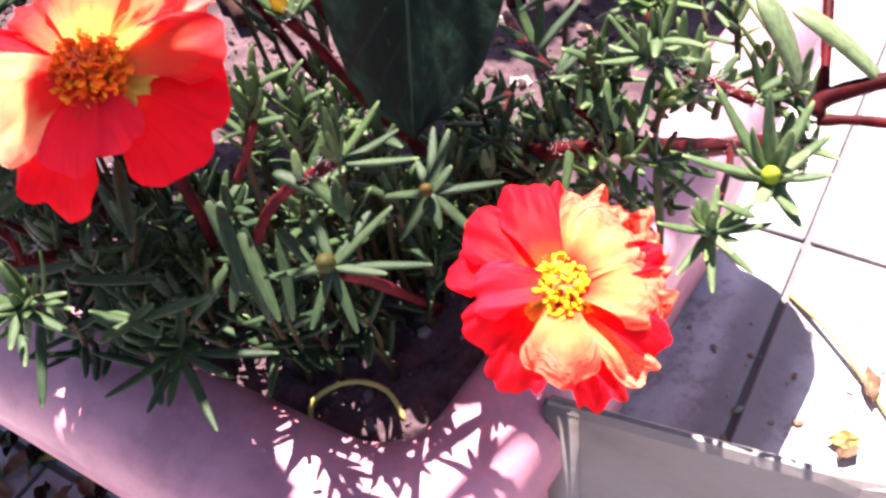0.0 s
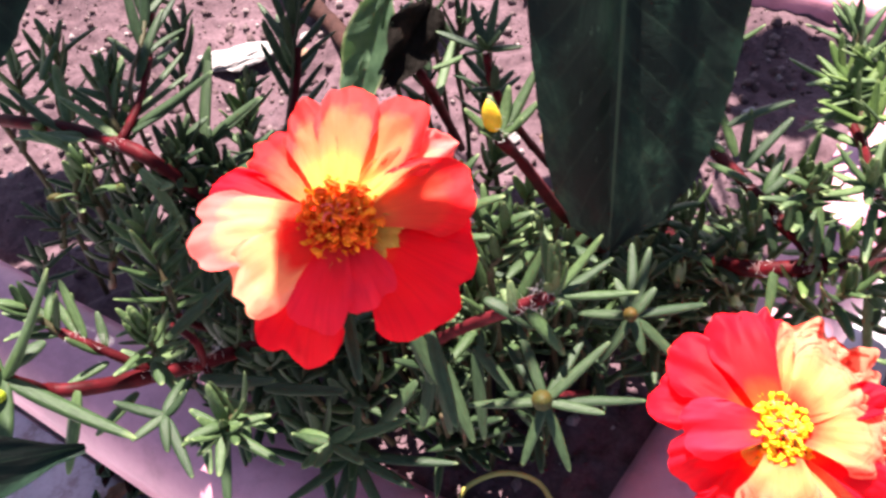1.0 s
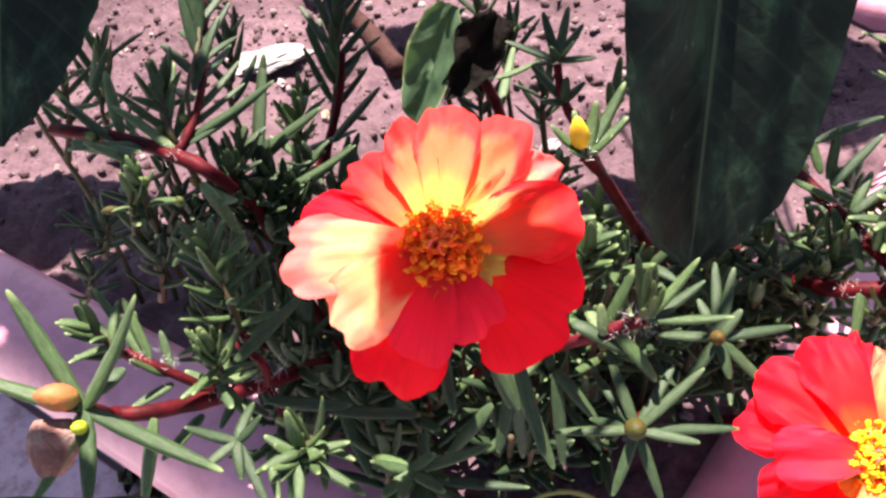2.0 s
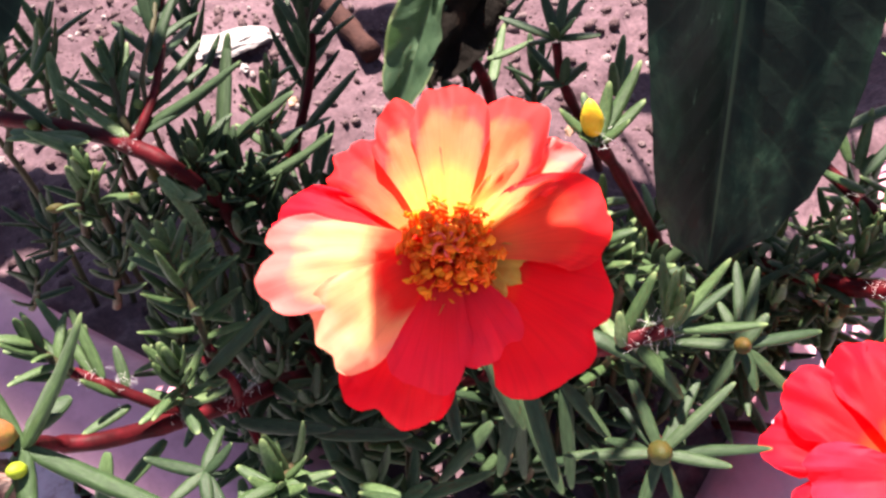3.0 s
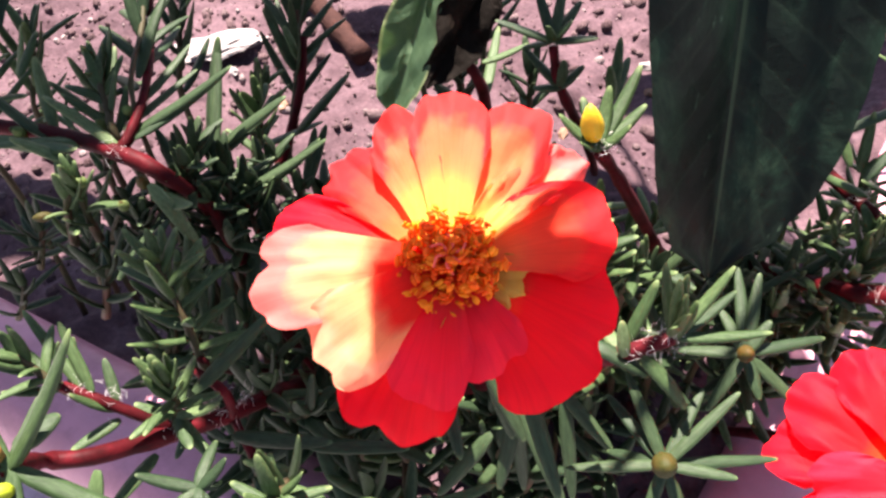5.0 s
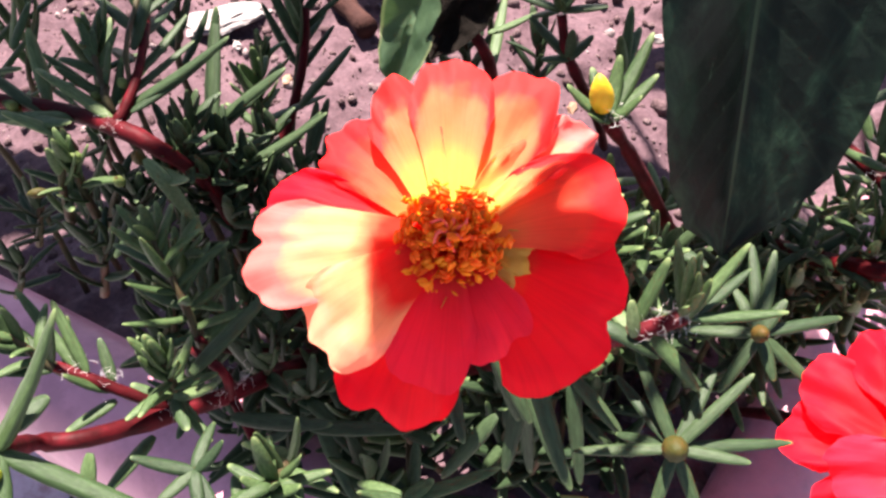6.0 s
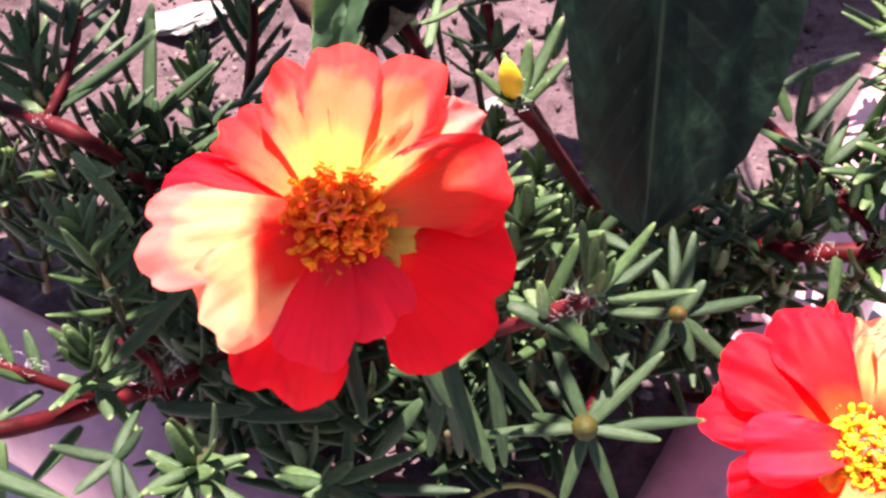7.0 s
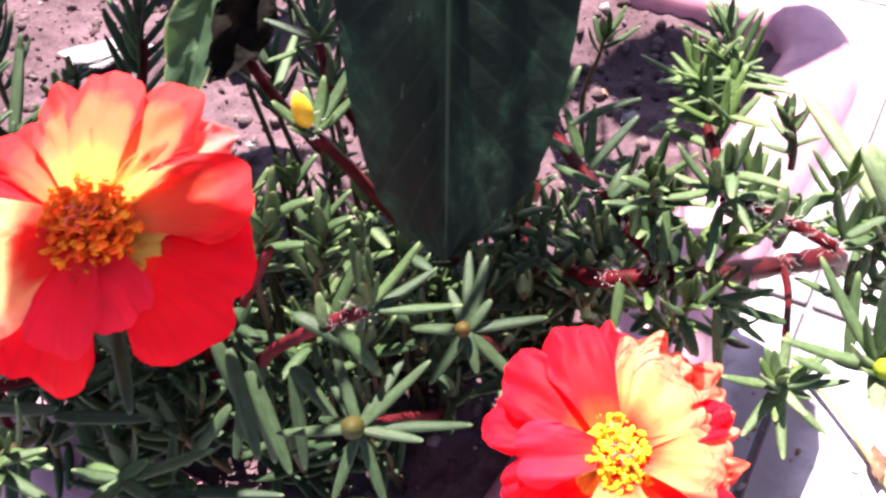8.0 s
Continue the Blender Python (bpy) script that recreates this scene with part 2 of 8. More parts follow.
def tile_material():
    """Pale tile: mottled glaze, washed-out stains and a soft shadow painted as a dark strip along two of its edges."""
    m, nt, b = material("pale_stone_tile", 0.5, 0.4)
    base = ramp(nt, noise_node(nt, 20.0, 5).outputs["Fac"], [(0.3, (0.27, 0.245, 0.270)), (0.5, (0.335, 0.310, 0.340)), (0.72, (0.41, 0.385, 0.420))])
    blot = ramp(nt, noise_node(nt, 85.0, 5, 0.7).outputs["Fac"], [(0.36, (0.66, 0.58, 0.55)), (0.5, (1.0, 1.0, 1.0)), (0.66, (1.12, 1.12, 1.13))])
    col = mix(nt, 1.0, base.outputs[0], blot.outputs[0], "MULTIPLY")
    tc = nt.nodes.new("ShaderNodeTexCoord")
    sep = nt.nodes.new("ShaderNodeSeparateXYZ")
    nt.links.new(tc.outputs["Object"], sep.inputs[0])
    away = nt.nodes.new("ShaderNodeMath")
    away.operation = "ABSOLUTE"
    nt.links.new(sep.outputs["Y"], away.inputs[0])
    rough = nt.nodes.new("ShaderNodeMath")
    rough.operation = "MULTIPLY_ADD"
    nt.links.new(noise_node(nt, 60.0, 4).outputs["Fac"], rough.inputs[0])
    rough.inputs[1].default_value = 0.012
    nt.links.new(away.outputs[0], rough.inputs[2])
    # dark strip beside the joint paints a soft cast shadow
    shadow_strip = ramp(nt, rough.outputs[0], [(0.131, (0, 0, 0)), (0.142, (0.85, 0.85, 0.85))])
    nt.links.new(mix(nt, shadow_strip.outputs[0], col, (0.145, 0.125, 0.135)), b.inputs["Base Color"])
    bump(nt, b, noise_node(nt, 260.0, 5).outputs["Fac"], 0.3, 0.0008)
    return m


MAT_TILE = tile_material()
MAT_GROUND = plain("ground_mortar", [(0.3, (0.070, 0.062, 0.066)), (0.7, (0.125, 0.112, 0.116))], 30.0, 0.9, 0.6, 300.0)
MAT_SLAB = plain("grey_stone_slab", [(0.25, (0.105, 0.080, 0.068)), (0.45, (0.160, 0.134, 0.126)), (0.75, (0.195, 0.172, 0.168))], 22.0, 0.6, 0.3, 260.0)
MAT_STONE = plain("white_chip", [(0.3, (0.15, 0.125, 0.12)), (0.7, (0.24, 0.215, 0.21))], 120.0, 0.8, 0.6, 500.0)
MAT_TWIG = plain("brown_twig", [(0.3, (0.018, 0.007, 0.006)), (0.7, (0.044, 0.018, 0.014))], 160.0, 0.85, 0.7, 600.0, 0.12)
MAT_STRAW = plain("dry_straw", [(0.3, (0.30, 0.25, 0.05)), (0.7, (0.42, 0.36, 0.12))], 60.0, 0.6, 0.3, 400.0)
MAT_PEBBLE = plain("pale_grit", [(0.3, (0.12, 0.10, 0.09)), (0.7, (0.24, 0.21, 0.2))], 90.0, 0.8, 0.5, 500.0)
MAT_DEBRIS = plain("dead_leaf", [(0.3, (0.10, 0.05, 0.03)), (0.7, (0.26, 0.15, 0.09))], 120.0, 0.8, 0.5, 500.0)


def broad_leaf_material(name, stops, rib_tone, vein_tone, vein_share, pitch=0.045, margin=None, rough=0.38, spec=0.16, through_tone=(0.02, 0.05, 0.02), through_share=0.02):
    """Thick glossy leaf with a pale rib, side veins and lighter mottling along them."""
    m, nt, b = material(name, rough, spec)
    uv = nt.nodes.new("ShaderNodeUVMap")
    uv.uv_map = "UVMap"
    sep = nt.nodes.new("ShaderNodeSeparateXYZ")
    nt.links.new(uv.outputs[0], sep.inputs[0])
    n = nt.nodes.new("ShaderNodeTexNoise")
    mp = nt.nodes.new("ShaderNodeMapping")
    mp.inputs["Scale"].default_value = (1.3, 4.2, 1.0)
    mp.inputs["Location"].default_value = (0.4, 2.3, 0.0)
    nt.links.new(uv.outputs[0], mp.inputs["Vector"])
    nt.links.new(mp.outputs[0], n.inputs["Vector"])
    n.inputs["Scale"].default_value = 1.0
    n.inputs["Detail"].default_value = 6.0
    n.inputs["Roughness"].default_value = 0.68
    n.inputs["Distortion"].default_value = 0.6
    r = ramp(nt, n.outputs["Fac"], stops)
    dist = nt.nodes.new("ShaderNodeMath")
    dist.operation = "ABSOLUTE"
    nt.links.new(sep.outputs["X"], dist.inputs[0])
    rib = ramp(nt, dist.outputs[0], [(0.0, (0.8, 0.8, 0.8)), (0.015, (0.5, 0.5, 0.5)), (0.03, (0, 0, 0))])
    body = mix(nt, rib.outputs[0], r.outputs[0], rib_tone)
    # side veins that slant from the rib to the margin
    slant = nt.nodes.new("ShaderNodeMath")
    slant.operation = "MULTIPLY_ADD"
    nt.links.new(dist.outputs[0], slant.inputs[0])
    slant.inputs[1].default_value = -0.16
    nt.links.new(sep.outputs["Y"], slant.inputs[2])
    wob = nt.nodes.new("ShaderNodeMath")
    wob.operation = "MULTIPLY_ADD"
    nt.links.new(n.outputs["Fac"], wob.inputs[0])
    wob.inputs[1].default_value = 0.035
    nt.links.new(slant.outputs[0], wob.inputs[2])
    wave = nt.nodes.new("ShaderNodeMath")
    wave.operation = "PINGPONG"
    nt.links.new(wob.outputs[0], wave.inputs[0])
    wave.inputs[1].default_value = pitch
    vein = ramp(nt, wave.outputs[0], [(0.0, (1, 1, 1)), (0.003, (0.5, 0.5, 0.5)), (0.007, (0, 0, 0))])
    lump = noise_node(nt, 170.0, 4)
    hill = nt.nodes.new("ShaderNodeMath")
    hill.operation = "MULTIPLY_ADD"
    nt.links.new(wave.outputs[0], hill.inputs[0])
    hill.inputs[1].default_value = 0.7 / pitch
    nt.links.new(lump.outputs["Fac"], hill.inputs[2])
    faint = mix(nt, vein_share, (0, 0, 0), vein.outputs[0])
    body = mix(nt, faint, body, vein_tone)
    marks = []
    for place, scale, stops in (((3.1, 0.7, 0.0), (9.0, 26.0, 1.0), [(0.64, (0, 0, 0)), (0.71, (1, 1, 1))]), ((7.7, 4.2, 0.0), (1.6, 3.4, 1.0), [(0.54, (0, 0, 0)), (0.62, (0.8, 0.8, 0.8))])):
        mn = nt.nodes.new("ShaderNodeTexNoise")
        mm = nt.nodes.new("ShaderNodeMapping")
        mm.inputs["Scale"].default_value = scale
        mm.inputs["Location"].default_value = place
        nt.links.new(uv.outputs[0], mm.inputs["Vector"])
        nt.links.new(mm.outputs[0], mn.inputs["Vector"])
        mn.inputs["Scale"].default_value = 1.0
        mn.inputs["Detail"].default_value = 4.0
        marks.append(ramp(nt, mn.outputs["Fac"], stops).outputs[0])
    body = mix(nt, mix(nt, 1.0, marks[0], marks[1], "MULTIPLY"), body, tuple(c * 2.6 for c in vein_tone))
    if margin:
        rim_share = ramp(nt, dist.outputs[0], [(0.88, (0, 0, 0)), (0.95, (0.9, 0.9, 0.9))])
        body = mix(nt, rim_share.outputs[0], body, margin)
    nt.links.new(body, b.inputs["Base Color"])
    bump(nt, b, hill.outputs[0], 0.22, 0.0014)
    through_light(nt, b, through_tone, through_share)
    return m


# lighter green stops paint lit patches and sheen on the shaded leaf
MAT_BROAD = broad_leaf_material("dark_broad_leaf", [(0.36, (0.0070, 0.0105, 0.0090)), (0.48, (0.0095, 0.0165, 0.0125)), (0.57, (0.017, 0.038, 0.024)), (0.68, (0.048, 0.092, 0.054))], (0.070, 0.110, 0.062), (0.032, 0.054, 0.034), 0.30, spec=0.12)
MAT_BROAD_YOUNG = broad_leaf_material("young_broad_leaf", [(0.36, (0.045, 0.085, 0.048)), (0.55, (0.070, 0.120, 0.066)), (0.70, (0.105, 0.165, 0.090))], (0.16, 0.22, 0.13), (0.13, 0.19, 0.11), 0.35, 0.11, (0.26, 0.30, 0.15), 0.45, 0.3, (0.10, 0.20, 0.05), 0.25)
MAT_BLACKENED = plain("blackened_leaf", [(0.3, (0.005, 0.004, 0.003)), (0.6, (0.012, 0.009, 0.007)), (0.8, (0.05, 0.03, 0.02))], 150, 0.8, 0.7, spec=0.08)


# ---- building helpers ----
def mesh_of(bm, name, mat, smooth=True):
    me = bpy.data.meshes.new(name)
    bm.to_mesh(me)
    bm.free()
    me.materials.append(mat)
    if smooth:
        me.polygons.foreach_set("use_smooth", [True] * len(me.polygons))
    return me


def part(name, bm, mat, parent, label="", smooth=True):
    """One mesh under a thing or a part. Its coordinates are the thing's own."""
    ob = new(name, mesh_of(bm, name, mat, smooth))
    ob.parent = parent
    return tagged(ob, label)


def thing(name, place, label, category, group="", kind=""):
    ob = new(name)
    ob.location = place
    ob.empty_display_size = 0.01
    return tagged(ob, label, category, group, kind)


def tube(bm, pts, radii, sides=8, cap=True):
    """A tapered tube along points, smoothed by a Catmull-Rom curve."""
    pts = [Vector(p) for p in pts]
    if len(pts) == 2:
        line = [pts[0].lerp(pts[1], i / 3) for i in range(4)]
        rr = [radii[0] + (radii[-1] - radii[0]) * i / 3 for i in range(4)]
    else:
        line, rr = [], []
        ext = [pts[0] * 2 - pts[1]] + pts + [pts[-1] * 2 - pts[-2]]
        n = len(pts) - 1
        for k in range(n):
            p0, p1, p2, p3 = ext[k:k + 4]
            for i in range(4 if k < n - 1 else 5):
                t = i / 4
                line.append(0.5 * ((2 * p1) + (p2 - p0) * t + (2 * p0 - 5 * p1 + 4 * p2 - p3) * t * t + (3 * p1 - p0 - 3 * p2 + p3) * t ** 3))
                f = (k + t) / n
                rr.append(radii[0] + (radii[-1] - radii[0]) * f)
    ref = Vector((0.3, 0.2, 1.0)).normalized()
    rings = []
    for i, p in enumerate(line):
        d = (line[min(i + 1, len(line) - 1)] - line[max(i - 1, 0)]).normalized()
        a = d.cross(ref).normalized()
        c = d.cross(a)
        wob = 1 + 0.22 * noise.noise(p * 190) + 0.18 * noise.noise(p * 620)
        rings.append([bm.verts.new(p + (a * cos(2 * pi * s / sides) + c * sin(2 * pi * s / sides)) * rr[i] * wob) for s in range(sides)])
    for r0, r1 in zip(rings, rings[1:]):
        for s in range(sides):
            bm.faces.new((r0[s], r0[(s + 1) % sides], r1[(s + 1) % sides], r1[s]))
    if cap:
        bm.faces.new(rings[0][::-1])
        bm.faces.new(rings[-1])
    return line


def blob(bm, centre, axis, length, width, power=1.0, rings=7, sides=10):
    """A bud: a closed body of revolution along axis, pointed by power."""
    axis = Vector(axis).normalized()
    a = axis.cross(Vector((0.21, 0.13, 0.9))).normalized()
    c = axis.cross(a)
    centre = Vector(centre)
    lo = bm.verts.new(centre - axis * length / 2)
    hi = bm.verts.new(centre + axis * length / 2)
    rr = []
    for i in range(1, rings):
        u = i / rings
        r = width / 2 * sin(pi * u) ** 0.6 * (1 - u * (1 - 1 / power)) if power != 1 else width / 2 * sin(pi * u) ** 0.75
        rr.append([bm.verts.new(centre + axis * length * (u - 0.5) + (a * cos(2 * pi * s / sides) + c * sin(2 * pi * s / sides)) * r) for s in range(sides)])
    for s in range(sides):
        n = (s + 1) % sides
        bm.faces.new((lo, rr[0][n], rr[0][s]))
        bm.faces.new((hi, rr[-1][s], rr[-1][n]))
        for r0, r1 in zip(rr, rr[1:]):
            bm.faces.new((r0[s], r0[n], r1[n], r1[s]))


# ---- setting: ground, paving ----
POT_U, POT_V = Vector((-0.793, 0.609, 0)), Vector((0.609, 0.793, 0))
POT_O = Vector((0.002, 0.0014, 0))


def pot_place(u, v, z=0.0):
    return POT_O + POT_U * u + POT_V * v + Vector((0, 0, z))


def build_ground():
    bm = bmesh.new()
    bmesh.ops.create_grid(bm, x_segments=2, y_segments=2, size=60)
    ground = new("ground", mesh_of(bm, "ground", MAT_GROUND))
    ground.location.z = -0.003
    tagged(ground, "grey mortar ground under the paving", "ground", kind="structure")
    paving = tagged(new("pavement"), "pale stone tile paving with narrow joints", "paving", kind="structure")
    size, gap = 0.30, 0.0035
    joint = Vector((0.219, 0.184, 0.0))
    turn = Matrix.Rotation(math.atan2(POT_V.y, POT_V.x), 4, "Z")
    shared = []
    for k in range(3):
        bm = bmesh.new()
        bmesh.ops.create_cube(bm, size=1)
        bmesh.ops.scale(bm, vec=(size - gap, size - gap, 0.012), verts=bm.verts)
        bmesh.ops.bevel(bm, geom=bm.edges[:], offset=0.0010, segments=1, affect="EDGES")
        shared.append(mesh_of(bm, "tile", MAT_TILE, False))
    for i in range(-6, 6):
        for j in range(-6, 6):
            t = new("tile", shared[(i * 5 + j * 3) % 3])
            p = joint + turn.to_3x3() @ Vector(((i + 0.5) * size, (j + 0.5) * size, -0.006))
            t.parent = paving
            t.matrix_basis = Matrix.Translation(p) @ turn @ pose(0, 0, 0, random.uniform(-0.2, 0.2), random.uniform(-0.2, 0.2), 0)


build_ground()


# ---- planter ----
POT_L, POT_W, SOIL_Z = 0.52, 0.262, 0.165


def rounded(u0, u1, v0, v1, r, n=8):
    pts = []
    for cu, cv, a0 in ((u1 - r, v1 - r, 0), (u0 + r, v1 - r, 90), (u0 + r, v0 + r, 180), (u1 - r, v0 + r, 270)):
        for i in range(n + 1):
            a = radians(a0 + 90 * i / n)
            pts.append((cu + r * cos(a), cv + r * sin(a)))
    return pts


def skew(u, v):
    """The planter's end is moulded slightly out of square."""
    return 0.072 * min(0.24, max(0, v - 0.01)) * max(0, 1 - u / POT_L)


def bow(u, v):
    """The long side's inner edge runs out towards the middle."""
    return 0.011 * min(1, max(0, (u - 0.02) / 0.13)) * max(0, 1 - max(0, v) / 0.08)


def build_planter():
    pot = thing("planter", pot_place(POT_L / 2, POT_W / 2), "long pink plastic planter with a broad rolled rim", "planter")
    # offset outwards from the soil's edge, height
    profile = [(0.006, 0.100), (0.000, 0.160), (0.001, 0.1735), (0.005, 0.1775), (0.012, 0.1795), (0.022, 0.1795), (0.030, 0.1775), (0.036, 0.1725), (0.0395, 0.165), (0.0400, 0.150), (0.037, 0.148), (0.024, 0.148), (0.014, 0.06), (0.004, 0.004), (-0.02, 0.0)]
    for name, rows in (("rim", profile[1:11]), ("body", profile[10:])):
        bm = bmesh.new()
        rings = []
        for off, z in rows:
            ring = []
            for u, v in rounded(-off * 0.78, POT_L + off * 0.78, -off * 1.05, POT_W + off * 0.8, max(0.016, 0.018 + off * 0.9), 8):
                w = v - bow(u, v) * max(0, 1 - off / 0.036)
                p = pot_place(u - skew(u, v), w, z) - pot.location
                p.z += 0.0008 * noise.noise(Vector((u * 9, v * 9, z * 9)))
                ring.append(bm.verts.new(p))
            rings.append(ring)
        n = len(rings[0])
        for r0, r1 in zip(rings, rings[1:]):
            for i in range(n):
                bm.faces.new((r0[i], r0[(i + 1) % n], r1[(i + 1) % n], r1[i]))
        if name == "body":
            bm.faces.new(rings[-1][::-1])
        bmesh.ops.recalc_face_normals(bm, faces=bm.faces)
        part(name, bm, MAT_POT, pot)
    return pot


build_planter()


def soil_height(p):
    h = 0.007 * noise.noise(p * 24) + 0.0030 * (0.45 - abs(noise.noise(p * 95 + Vector((7, 2, 0))))) + 0.0038 * noise.noise(p * 70 + Vector((3, 1, 0))) + 0.0014 * noise.noise(p * 190) + 0.0004 * noise.noise(p * 420)
    return SOIL_Z + h + 0.001


def build_soil():
    bm = bmesh.new()
    nu, nv = 330, 164
    grid = []
    for i in range(nu + 1):
        row = []
        for j in range(nv + 1):
            u, v = -0.004 + (POT_L + 0.008) * i / nu, -0.004 + (POT_W + 0.008) * j / nv
            p = pot_place(u - skew(u, v), v - bow(u, v))
            p.z = soil_height(p)
            row.append(bm.verts.new(p))
        grid.append(row)
    for i in range(nu):
        for j in range(nv):
            bm.faces.new((grid[i][j], grid[i + 1][j], grid[i + 1][j + 1], grid[i][j + 1]))
    bmesh.ops.recalc_face_normals(bm, faces=bm.faces)
    soil = new("soil", mesh_of(bm, "soil", MAT_SOIL))
    tagged(soil, "dry crumbly brown soil filling the planter", "soil", kind="structure")
    # crumbs and clods
    rnd = random.Random(4)
    verts, faces = [], []
    ico = bmesh.new()
    bmesh.ops.create_icosphere(ico, subdivisions=1, radius=1)
    iv = [v.co.copy() for v in ico.verts]
    ico.verts.index_update()
    fi = [[v.index for v in f.verts] for f in ico.faces]
    ico.free()
    for k in range(6800):
        p = pot_place(rnd.uniform(0.004, POT_L - 0.004), rnd.uniform(0.004, POT_W - 0.004))
        r = 0.0005 + 0.0026 * rnd.random() ** 7 if k > 300 else rnd.uniform(0.0014, 0.0034)
        p.z = soil_height(p) + r * 0.25
        q = Euler((rnd.uniform(0, 6), rnd.uniform(0, 6), rnd.uniform(0, 6))).to_matrix()
        s = Vector((rnd.uniform(0.7, 1.3), rnd.uniform(0.7, 1.2), rnd.uniform(0.5, 0.9)))
        b0 = len(verts)
        for v in iv:
            w = v * (1 + 0.70 * noise.noise(v * 1.9 + Vector((k * 1.7, 0, 0))))
            verts.append(tuple(p + q @ Vector((w.x * s.x, w.y * s.y, w.z * s.z)) * r))
        faces += [[b0 + i for i in f] for f in fi]
    me = bpy.data.meshes.new("soil_clods")
    me.from_pydata(verts, [], faces)
    me.materials.append(MAT_CLOD)
    me.polygons.foreach_set("use_smooth", [True] * len(me.polygons))
    tagged(new("soil_clods", me), "crumbs and clods of dry soil with a few pale grit grains", "soil crumbs", kind="stuff")


build_soil()


# ---- things beside and on the planter ----
def build_slab():
    """Stone slab that stands on its edge beside the planter."""
    a, b = Vector((0.041, 0.006, 0)), Vector((0.345, -0.158, 0))
    slab = thing("stone_slab", (a + b) / 2, "grey stone slab standing on edge beside the planter", "slab")
    d = (b - a).normalized()
    nrm = Vector((-d.y, d.x, 0))
    bm = bmesh.new()
    n, th, top = 44, 0.0045, 0.181
    rows = []
    for i in range(n + 1):
        p = a.lerp(b, i / n) - slab.location
        chip = max(0, noise.noise(Vector((i * 0.55, 4, 0))) - 0.12) * 0.007
        rows.append([bm.verts.new(p + nrm * o + Vector((0, 0, z))) for o, z in ((0, 0), (0, top - 0.0025 - chip), (0.0015, top - chip * 0.9), (th - 0.0015, top - chip * 0.4), (th, top - 0.002), (th, 0))])
    for r0, r1 in zip(rows, rows[1:]):
        for s in range(5):
            bm.faces.new((r0[s], r1[s], r1[s + 1], r0[s + 1]))
    bm.faces.new(rows[0])
    bm.faces.new(rows[-1][::-1])
    bmesh.ops.recalc_face_normals(bm, faces=bm.faces)
    part("panel", bm, MAT_SLAB, slab, smooth=False)
    # narrow upright strip closing the slab's end
    bm = bmesh.new()
    bmesh.ops.create_cube(bm, size=1)
    bmesh.ops.scale(bm, vec=(0.0115, 0.0060, 0.179), verts=bm.verts)
    bmesh.ops.bevel(bm, geom=bm.edges[:], offset=0.0012, segments=2, affect="EDGES")
    bmesh.ops.rotate(bm, cent=(0, 0, 0), matrix=Matrix.Rotation(math.atan2(d.y, d.x), 3, "Z"), verts=bm.verts)
    bmesh.ops.translate(bm, vec=a - slab.location + d * 0.0045 + nrm * 0.0020 + Vector((0, 0, 0.0905)), verts=bm.verts)
    part("end_strip", bm, MAT_SLAB, slab)


build_slab()


def rock(name, place, size, mat, label, category, turn=0, seed=1, sub=3):
    bm = bmesh.new()
    bmesh.ops.create_icosphere(bm, subdivisions=sub, radius=1)
    for v in bm.verts:
        k = 1 + 0.55 * noise.noise(v.co * 1.6 + Vector((seed, 0, 0))) + 0.22 * noise.noise(v.co * 5 + Vector((seed, 2, 0)))
        v.co = Vector((v.co.x * size[0] * k, v.co.y * size[1] * k, v.co.z * size[2] * k)) / 2
    ob = new(name, mesh_of(bm, name, mat, False))
    ob.matrix_basis = Matrix.Translation(place) @ Matrix.Rotation(radians(turn), 4, "Z")
    return tagged(ob, label, category)


rock("stone_chip", (-0.110, 0.258, 0.1685), (0.040, 0.016, 0.0045), MAT_STONE, "flat pale stone chip lying on the soil", "stone", 8, 3)


def build_twig():
    bm = bmesh.new()
    tube(bm, [(0, 0, 0), (-0.008, 0.017, 0.001), (-0.016, 0.034, 0.003), (-0.030, 0.056, 0.006), (-0.046, 0.090, 0.008)], [0.0046, 0.0040], 10)
    ob = new("dry_twig", mesh_of(bm, "dry_twig", MAT_TWIG))
    ob.location = (-0.0485, 0.230, 0.1725)
    tagged(ob, "thick brown dead twig lying on the soil", "twig")


build_twig()


def build_straws():
    bm = bmesh.new()
    tube(bm, [(-0.014, 0, 0), (-0.011, 0.004, 0.008), (0, 0.006, 0.011), (0.010, 0.003, 0.008), (0.014, -0.004, 0.0)], [0.0007, 0.0009], 6)
    ob = new("straw_blade", mesh_of(bm, "straw_blade", MAT_STRAW))
    ob.matrix_basis = Matrix.Translation((-0.012, 0.021, 0.166))
    tagged(ob, "thin yellow dry straw arched over the soil", "straw")
    bm = bmesh.new()
    tube(bm, [(0, 0, 0.002), (0.008, -0.03, 0.006), (0.016, -0.077, 0.003), (0.019, -0.15, 0.003)], [0.0016, 0.0014], 6)
    ob = new("straw_blade", mesh_of(bm, "straw_blade", MAT_STRAW))
    ob.location = (0.196, 0.150, 0.0)
    tagged(ob, "yellow-green straw lying on the tile paving", "straw")


build_straws()


